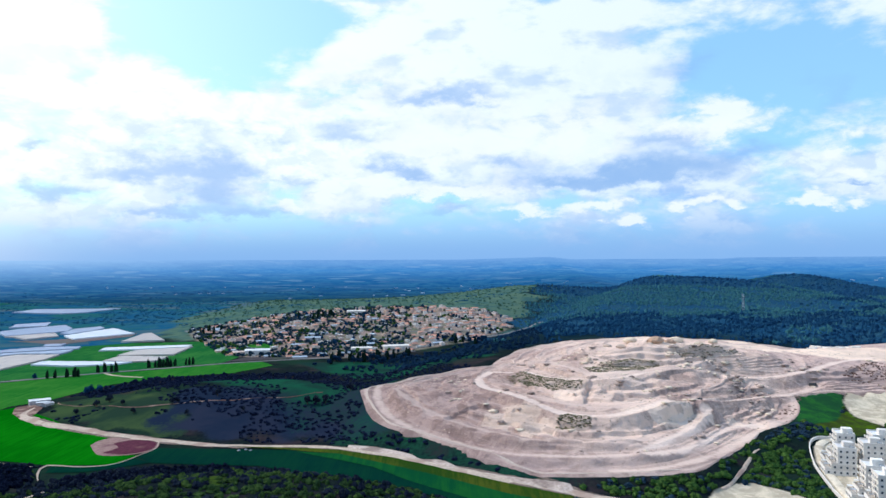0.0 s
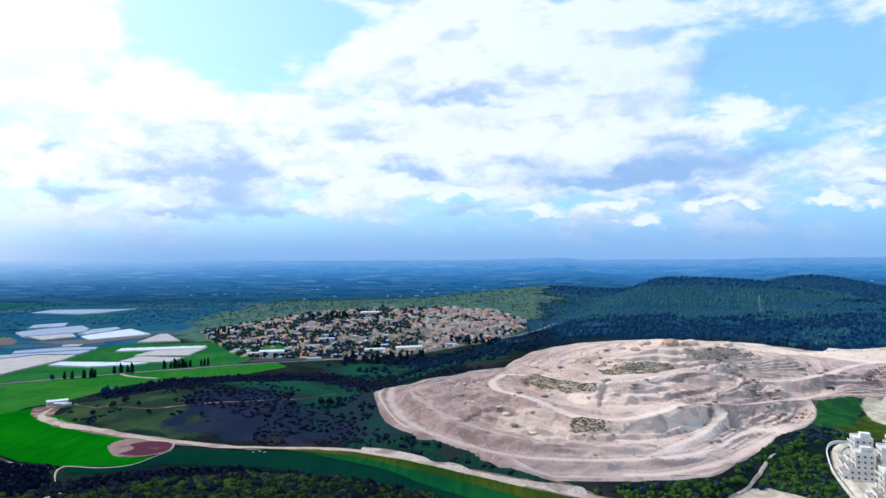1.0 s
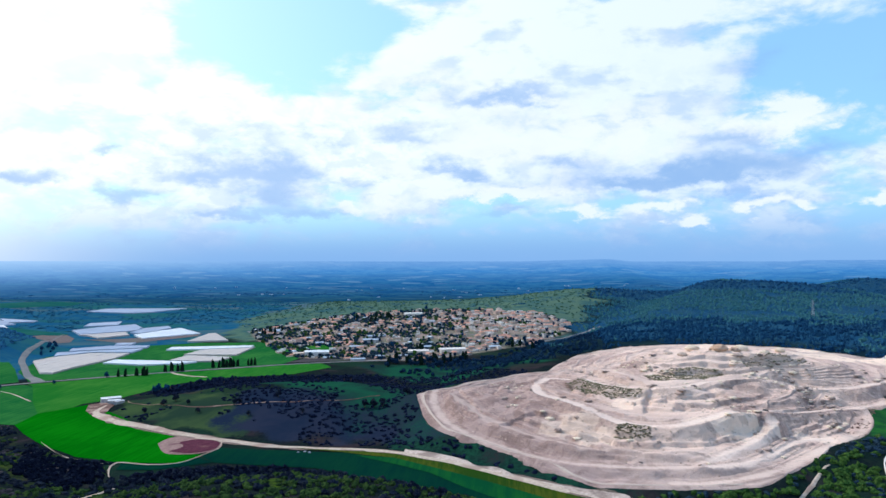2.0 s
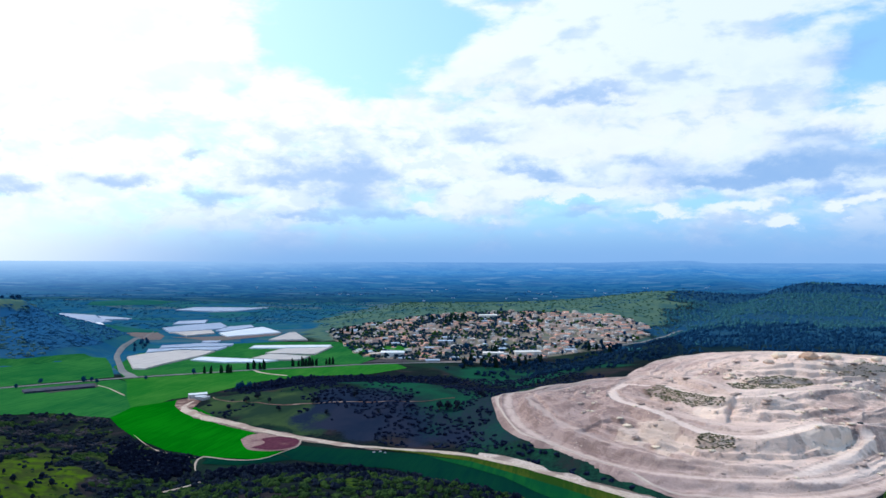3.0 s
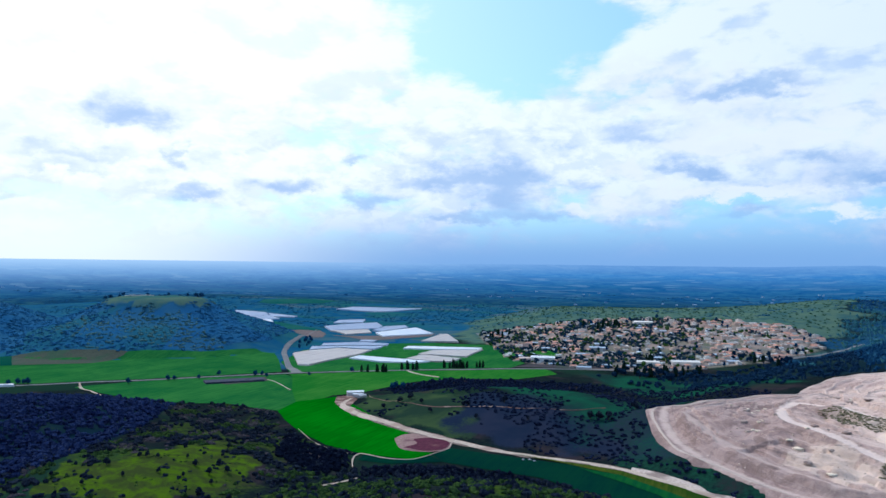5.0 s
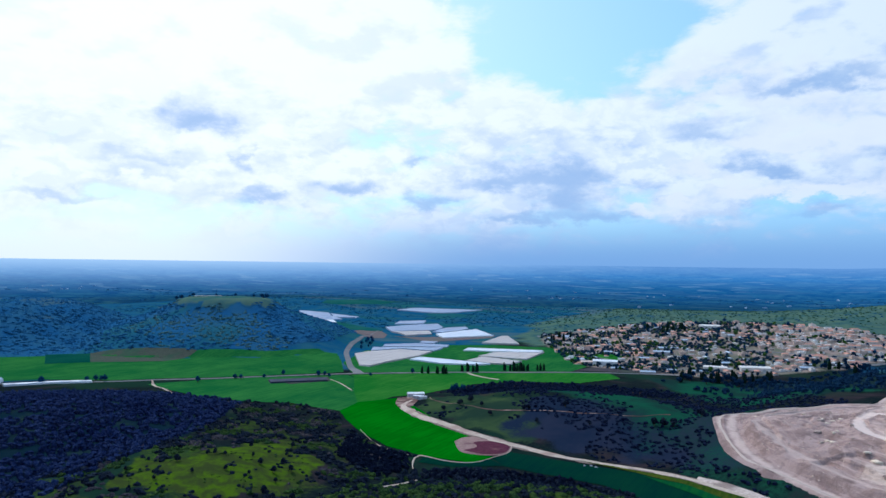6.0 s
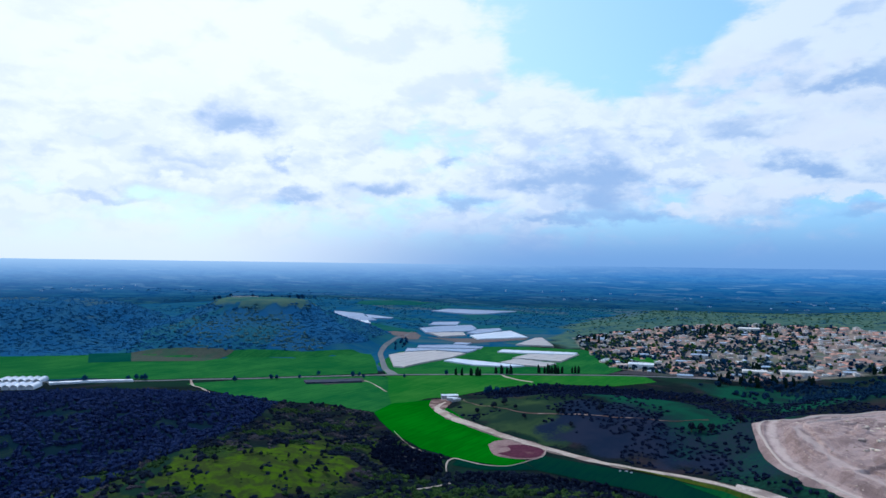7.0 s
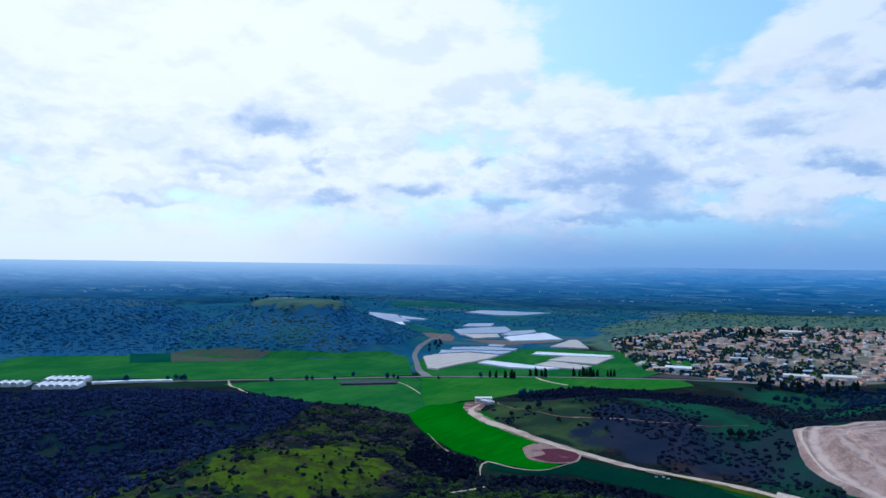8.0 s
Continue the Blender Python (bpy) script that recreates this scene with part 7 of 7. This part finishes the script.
# ---- apartment blocks ----
def apartment(x, y, z, turn, wide, deep, levels, steps, label):
    """A white block whose lower floors step forward as terraces."""
    ob = tagged(new("apartment_block"), label, "apartment building", "white apartment blocks")
    w = wide / 2
    storey = 3.1
    for k in range(levels):
        out = max(0, steps - k) * 3.4
        part("storey", boxed((-w, -deep / 2 - out, storey * k - (6 if k == 0 else 0), w, deep / 2, storey * (k + 1) - 0.004)), M_WHITE, ob)
    for k in range(levels):
        out = max(0, steps - k) * 3.4
        front = -deep / 2 - out
        cols = max(3, int(wide // 3.2))
        for c in range(cols):
            u = -w + wide * (c + 0.5) / cols
            pane(ob, u, front, storey * k + 1.7, 1.5 if c % 2 else 2.2, 1.5, 0)
        for c in range(max(3, int((deep + out) // 3.3))):
            v = deep / 2 - 1.7 - 3.3 * c
            pane(ob, -w, v, storey * k + 1.7, 1.3, 1.4, 3)
            pane(ob, w, v, storey * k + 1.7, 1.3, 1.4, 1)
        if k < steps:
            # terrace with parapet and pergola
            bm = bmesh.new()
            top = storey * (k + 1)
            box(bm, -w, front, top, w, front + 0.25, top + 1.0)
            for u in np.linspace(-w, w - 0.25, cols // 2 + 2):
                box(bm, u, front + 0.25, top, u + 0.25, front + 3.4, top + 1.0)
            part("terrace_parapet", bm, M_WHITE, ob)
            for c in range(0, cols, 2):
                u = -w + wide * (c + 0.5) / cols
                bm = boxed((u - 1.4, front + 0.6, top + 2.3, u + 1.4, front + 3.4, top + 2.45), (u - 1.4, front + 0.6, top, u - 1.25, front + 0.75, top + 2.3), (u + 1.25, front + 0.6, top, u + 1.4, front + 0.75, top + 2.3))
                part("pergola", bm, M_STEEL if c % 4 else M_ROOF_PALE, ob)
        else:
            for c in range(0, cols, 2):
                u = -w + wide * (c + 0.5) / cols
                bm = boxed((u - 1.6, front - 1.3, storey * k, u + 1.6, front, storey * k + 0.2), (u - 1.6, front - 1.3, storey * k + 0.2, u + 1.6, front - 1.15, storey * k + 1.15))
                part("balcony", bm, M_WHITE, ob)
    top = storey * levels
    bm = bmesh.new()
    for q in ((-w, -deep / 2, w, -deep / 2 + 0.3), (-w, deep / 2 - 0.3, w, deep / 2), (-w, -deep / 2 + 0.3, -w + 0.3, deep / 2 - 0.3), (w - 0.3, -deep / 2 + 0.3, w, deep / 2 - 0.3)):
        box(bm, q[0], q[1], top, q[2], q[3], top + 1.1)
    part("roof_parapet", bm, M_WHITE, ob)
    part("roof_slab", boxed((-w + 0.3, -deep / 2 + 0.3, top, w - 0.3, deep / 2 - 0.3, top + 0.15)), M_ROOF_PALE, ob, "pale flat roof")
    part("stair_tower", boxed((-2.5, -1, top + 0.15, 2.5, 4.5, top + 3.2)), M_WHITE, ob)
    for k in range(4):
        bm = boxed((-w + 2 + 3 * k, deep / 2 - 3, top + 0.15, -w + 3.6 + 3 * k, deep / 2 - 1.2, top + 1.5))
        part("roof_tank", bm, M_STEEL, ob)
    ob.matrix_basis = Matrix.Translation((x, y, z)) @ Matrix.Rotation(radians(turn), 4, "Z")
    return ob


APARTMENTS = [
    (247, 441, 5, -107, 13, 10, 6, 2, "white stepped terrace block with pergolas"),
    (238, 424, 4, -107, 14, 10, 5, 2, "white stepped terrace block beside the ring road"),
    (252, 421, 4, -107, 13, 11, 6, 0, "white stone-clad apartment block behind the terraces"),
    (267, 437, 5, -107, 14, 11, 6, 0, "white apartment block with a flat roof and tanks"),
    (228, 379, 3, -107, 13, 10, 6, 2, "taller white terrace block with balconies"),
    (224, 362, 3, -107, 13, 10, 6, 2, "white terrace block close to the retaining wall"),
    (246, 378, 3, -107, 14, 11, 6, 0, "white apartment tower with square windows"),
    (266, 398, 4, -107, 14, 11, 7, 0, "white apartment tower at the hill's edge"),
]
for item in APARTMENTS:
    apartment(*item)


def retaining_wall(points, high, label):
    line = curve(points, 4)
    way = np.gradient(line, axis=0)
    way /= np.linalg.norm(way, axis=1, keepdims=True)
    side = np.stack([-way[:, 1], way[:, 0]], -1) * 0.3
    bm = bmesh.new()
    rows = []
    for (x, y), (sx, sy) in zip(line, side):
        z = float(land(x, y))
        rows.append([bm.verts.new(p) for p in ((x + sx, y + sy, z - 1), (x + sx, y + sy, z + high), (x - sx, y - sy, z + high), (x - sx, y - sy, z - 1))])
    for a, b in zip(rows, rows[1:]):
        for i in range(3):
            bm.faces.new((a[i], a[i + 1], b[i + 1], b[i]))
    bm.faces.new(rows[0]), bm.faces.new(rows[-1][::-1])
    me = bpy.data.meshes.new("retaining_wall")
    bm.to_mesh(me)
    bm.free()
    me.materials.append(M_WHITE)
    return tagged(new("retaining_wall", me), label, "wall", kind="structure")


RING = [(266, 483), (250, 479), (239, 466), (231, 447), (224, 428), (219, 410), (215, 392), (212, 372), (212, 350)]
retaining_wall(RING, 2.0, "curved white retaining wall below the apartment blocks")
strip("road", [(x + 5, y - 2) for x, y in RING], 5, M_CREAMROAD, 1.0, label="cream unfinished ring road behind a retaining wall", seed=12)
strip("road", [(222, 340), (226, 388), (236, 395), (250, 394)], 5, M_CREAMROAD, 1.0, label="pale access road between apartment blocks", seed=13)


# ---- on and by the heap ----
def dump_pile(seed, size, mat, label, name="stockpile"):
    rng = np.random.default_rng(seed)
    v, f = dome(rng, 14, 6, 0.5, 0.14)
    ob = tagged(new(name, fast_mesh(name, v * (size * 1.25, size * 1.1, size * 0.75), f, mat, True)), label, "stockpile", "heap stockpiles")
    return ob


def put_on_heap(ob, x, y, sink=0.4):
    ob.location = (x, y, float(on_heap(np.array([x]), np.array([y]))[0]) - sink)
    ob.rotation_euler = (0, 0, x)


M_CREAM = soil("cream_limestone_spoil", (0.62, 0.49, 0.36), (0.80, 0.64, 0.48), (0.55, 0.42, 0.31), 0.08, 0.6, depth=0.5)
M_GREYSPOIL = soil("greyish_marl_spoil", (0.30, 0.22, 0.185), (0.43, 0.325, 0.27), (0.24, 0.17, 0.145), 0.08, 0.6, depth=0.5)
M_ORANGE = soil("pinkish_marl_spoil", (0.42, 0.27, 0.18), (0.56, 0.38, 0.27), (0.33, 0.21, 0.15), 0.08, 0.6, depth=0.5)
for x, y, size, mat, words in (
        (172, 655, 11, M_CREAM, "cream limestone pile on the summit"), (191, 640, 13, M_ORANGE, "pinkish marl pile on the summit"), (205, 645, 10, M_ORANGE, "pinkish marl pile on the summit"),
        (214, 655, 12, M_CREAM, "cream limestone pile on the summit"), (160, 642, 8, M_WASTE, "pale dumped limestone pile on the summit"), (182, 628, 6, M_WASTE, "pale dumped limestone pile on the summit"),
        (150, 650, 7, M_WASTE, "pale dumped limestone pile on the summit"), (230, 640, 8, M_CREAM, "cream limestone pile on the summit"), (247, 652, 8, M_CREAM, "cream limestone pile on the summit"), (262, 668, 7, M_CREAM, "cream limestone pile on the summit")):
    put_on_heap(dump_pile(int(x), size, mat, words), x, y)
put_on_heap(dump_pile(91, 6, M_TARP, "black sheeted stockpile on the heap", "dark_stockpile"), 308, 594, 0.3)
put_on_heap(dump_pile(92, 4, M_TARP, "dark stockpile beside a haul road", "dark_stockpile"), 184, 512, 0.3)

for poly, gap in GREENED:
    x, y = spots(poly, gap, RNG, lambda x, y: wave(x, y, 20, 3.3) < 0.7)
    dry = RNG.random(len(x)) < 0.4
    for pick, mat, words in ((dry, M_WEED, "dry brownish weeds on a bench of the heap"), (~dry, M_WEED_GREEN, "low olive weeds on a bench of the heap")):
        if pick.any():
            scatter("weeds", x[pick], y[pick], (1.4, 3.4), (0.35, 1.0), SHRUBS_FAR, mat, RNG, words, "weeds", top=on_heap, sink=0.2)


def rubble(count, seed):
    """Loose blocks below the cut faces."""
    rng = np.random.default_rng(seed)
    deg, share = rng.uniform(-180, 20, count), rng.uniform(0.1, 0.97, count) ** 0.7
    r = ring(0, deg) * share
    x, y = HEAP[0] + np.cos(np.radians(deg)) * r, HEAP[1] + np.sin(np.radians(deg)) * r
    _, drive = heap_top(x, y)
    ok = drive < 0.35
    x, y = x[ok], y[ok]
    shapes = [dome(np.random.default_rng(s), 5, 2, 0.7, 0.35) for s in range(5)]
    scatter("rubble", x, y, (0.6, 2.0), (0.4, 1.2), shapes, M_WASTE, rng, "loose limestone blocks strewn over the heap", "rubble", top=on_heap, sink=0.15)


rubble(1500, 3)


def tipped_spoil(count, seed):
    """Lorry loads tipped in rows along the benches."""
    rng = np.random.default_rng(seed)
    deg, share = rng.uniform(-185, 10, count), rng.uniform(0.15, 0.92, count)
    r = ring(0, deg) * share
    x, y = HEAP[0] + np.cos(np.radians(deg)) * r, HEAP[1] + np.sin(np.radians(deg)) * r
    _, drive = heap_top(x, y)
    ok = (drive < 0.45) & (wave(x, y, 55, 4.0) + 0.5 * wave(x, y, 24, 8.0) > 0.1)
    x, y = x[ok], y[ok]
    shapes = [dome(np.random.default_rng(s), 7, 3, 0.55, 0.25) for s in range(70, 75)]
    pale = rng.random(len(x)) < 0.45
    scatter("spoil_mounds", x[pale], y[pale], (3.0, 7.0), (1.0, 2.6), shapes, M_CREAM, rng, "pale lorry loads of limestone tipped on the benches", "spoil", top=on_heap, sink=0.3, round_off=True)
    scatter("spoil_mounds", x[~pale], y[~pale], (3.0, 7.5), (1.2, 2.8), shapes, M_GREYSPOIL, rng, "greyish lorry loads of marl tipped on the benches", "spoil", top=on_heap, sink=0.3, round_off=True)


tipped_spoil(900, 8)
CHUNKS = [dome(np.random.default_rng(s), 5, 2, 0.7, 0.4) for s in range(40, 44)]
for poly, top in (([(232, 505), (250, 530), (262, 560), (285, 588), (300, 592), (280, 560), (262, 530), (245, 502)], land), ([(345, 590), (372, 600), (405, 640), (395, 655), (360, 630), (338, 604)], on_heap)):
    x, y = spots(poly, 2.6, RNG, lambda x, y: wave(x, y, 14, 4.0) < 0.4)
    scatter("debris", x, y, (1.2, 3.4), (0.5, 1.5), CHUNKS, M_YARD, RNG, "brown rubble and debris dumped at the heap's edge", "debris", top=top, sink=0.2)


def pylon(x, y, high, label):
    ob = tagged(new("pylon"), label, "mast")
    z = float(land(x, y))
    b = high * 0.06
    for sx, sy in ((1, 1), (1, -1), (-1, 1), (-1, -1)):
        bm = bmesh.new()
        foot = [bm.verts.new((sx * b + u, sy * b + v, -1)) for u, v in ((-0.16, -0.16), (0.16, -0.16), (0.16, 0.16), (-0.16, 0.16))]
        tip = [bm.verts.new((sx * 0.5 + u, sy * 0.5 + v, high)) for u, v in ((-0.1, -0.1), (0.1, -0.1), (0.1, 0.1), (-0.1, 0.1))]
        for i in range(4):
            bm.faces.new((foot[i], foot[(i + 1) % 4], tip[(i + 1) % 4], tip[i]))
        part("leg", bm, M_STEEL, ob)
    for q, w in ((0.72, 6), (0.84, 5), (0.95, 4)):
        part("crossarm", boxed((-w * 0.7, -0.15, high * q, w * 0.7, 0.15, high * q + 0.3)), M_STEEL, ob)
    for q in (0.2, 0.4, 0.6):
        h = b * (1 - q)
        part("brace", boxed((-h - 0.4, -h - 0.4, high * q, h + 0.4, -h - 0.1, high * q + 0.4), (-h - 0.4, h + 0.1, high * q, h + 0.4, h + 0.4, high * q + 0.4)), M_STEEL, ob)
    ob.location = (x, y, z)


pylon(500, 1185, 27, "pale lattice power pylon among the pines")
# pale blocks along the heap's back edge
for k in range(14):
    x, y = 376 + 4.4 * k, 762 - 0.6 * k + 7 * math.sin(1.3 * k)
    w, d, h = 3.0 + 1.6 * (k % 3), 1.4 + 0.5 * (k % 2), 1.6 + 0.7 * (k % 4 == 1)
    ob = tagged(new("stone_block", mesh_of("stone_block", [(sx * w * q, sy * d * q, z) for z, q in ((-0.6, 1.0), (h * 0.8, 0.96), (h, 0.84)) for sx, sy in ((-1, -1), (1, -1), (1, 1), (-1, 1))], [(3, 2, 1, 0), (8, 9, 10, 11)] + [(4 * r + i, 4 * r + (i + 1) % 4, 4 * r + 4 + (i + 1) % 4, 4 * r + 4 + i) for r in (0, 1) for i in range(4)], M_WHITE)), "big pale stone block on the heap's back edge", "block", "edge blocks")
    put_on_heap(ob, x, y, 0.2)
# blocks beside the dirt road
for k, (x, y) in enumerate([(-137, 494), (-133, 492), (-141, 492)]):
    ob = tagged(new("concrete_block", mesh_of("concrete_block", [(sx * 1.0, sy * 0.5, z) for z in (-0.3, 0.6) for sx, sy in ((-1, -1), (1, -1), (1, 1), (-1, 1))] + [(0, 0, 1.3)], [(0, 1, 5, 4), (1, 2, 6, 5), (2, 3, 7, 6), (3, 0, 4, 7), (4, 5, 8), (5, 6, 8), (6, 7, 8), (7, 4, 8), (3, 2, 1, 0)], M_WALL_GREY)), "pale concrete block beside the dirt road", "block", "roadside blocks")
    ob.location, ob.rotation_euler = (x, y, float(land(x, y))), (0, 0, 0.4 * k)


def hamlet(places, label):
    """Far white buildings on the plain."""
    for n, (x, y, w, d, h) in enumerate(places):
        ob = tagged(new("building"), label, "building", "far buildings")
        part("wall_body", boxed((-w / 2, -d / 2, -4, w / 2, d / 2, h)), M_FARWALL, ob)
        part("roof", boxed((-w / 2 - 0.5, -d / 2 - 0.5, h, w / 2 + 0.5, d / 2 + 0.5, h + 1.0)), M_FARWALL, ob)
        ob.location = (x, y, float(land(x, y)) + 3.5)
        ob.rotation_euler = (0, 0, n * 0.7)


def stone_wall(x, y, turn, long):
    ob = tagged(new("stone_wall"), "low pale stone wall on the flat hilltop", "wall")
    for k in range(int(long // 6)):
        part("wall_section", boxed((-long / 2 + 6 * k, -0.5, -0.8, -long / 2 + 6 * k + 5.9, 0.5, 1.5 + 0.3 * (k % 3))), M_WALL, ob)
    ob.location, ob.rotation_euler = (x, y, float(land(x, y))), (0, 0, radians(turn))


stone_wall(-985, 958, 44, 48)
R6 = random.Random(77)
FAR_GROUPS = [(-700, 3300, 6, 160), (-150, 3300, 6, 140), (350, 3500, 4, 120), (1000, 2950, 5, 60), (-2900, 2000, 9, 130), (-1500, 3300, 4, 150), (-250, 2650, 5, 160), (1960, 3300, 3, 40), (2050, 3350, 2, 20), (-900, 2900, 4, 150), (100, 3000, 4, 160)]
hamlet([(cx + R6.gauss(0, sp), cy + R6.gauss(0, sp * 0.6), R6.uniform(5, 15), R6.uniform(5, 11), R6.uniform(2, 3.5)) for cx, cy, n, sp in FAR_GROUPS for _ in range(n)], "far white building on the hazy plain")
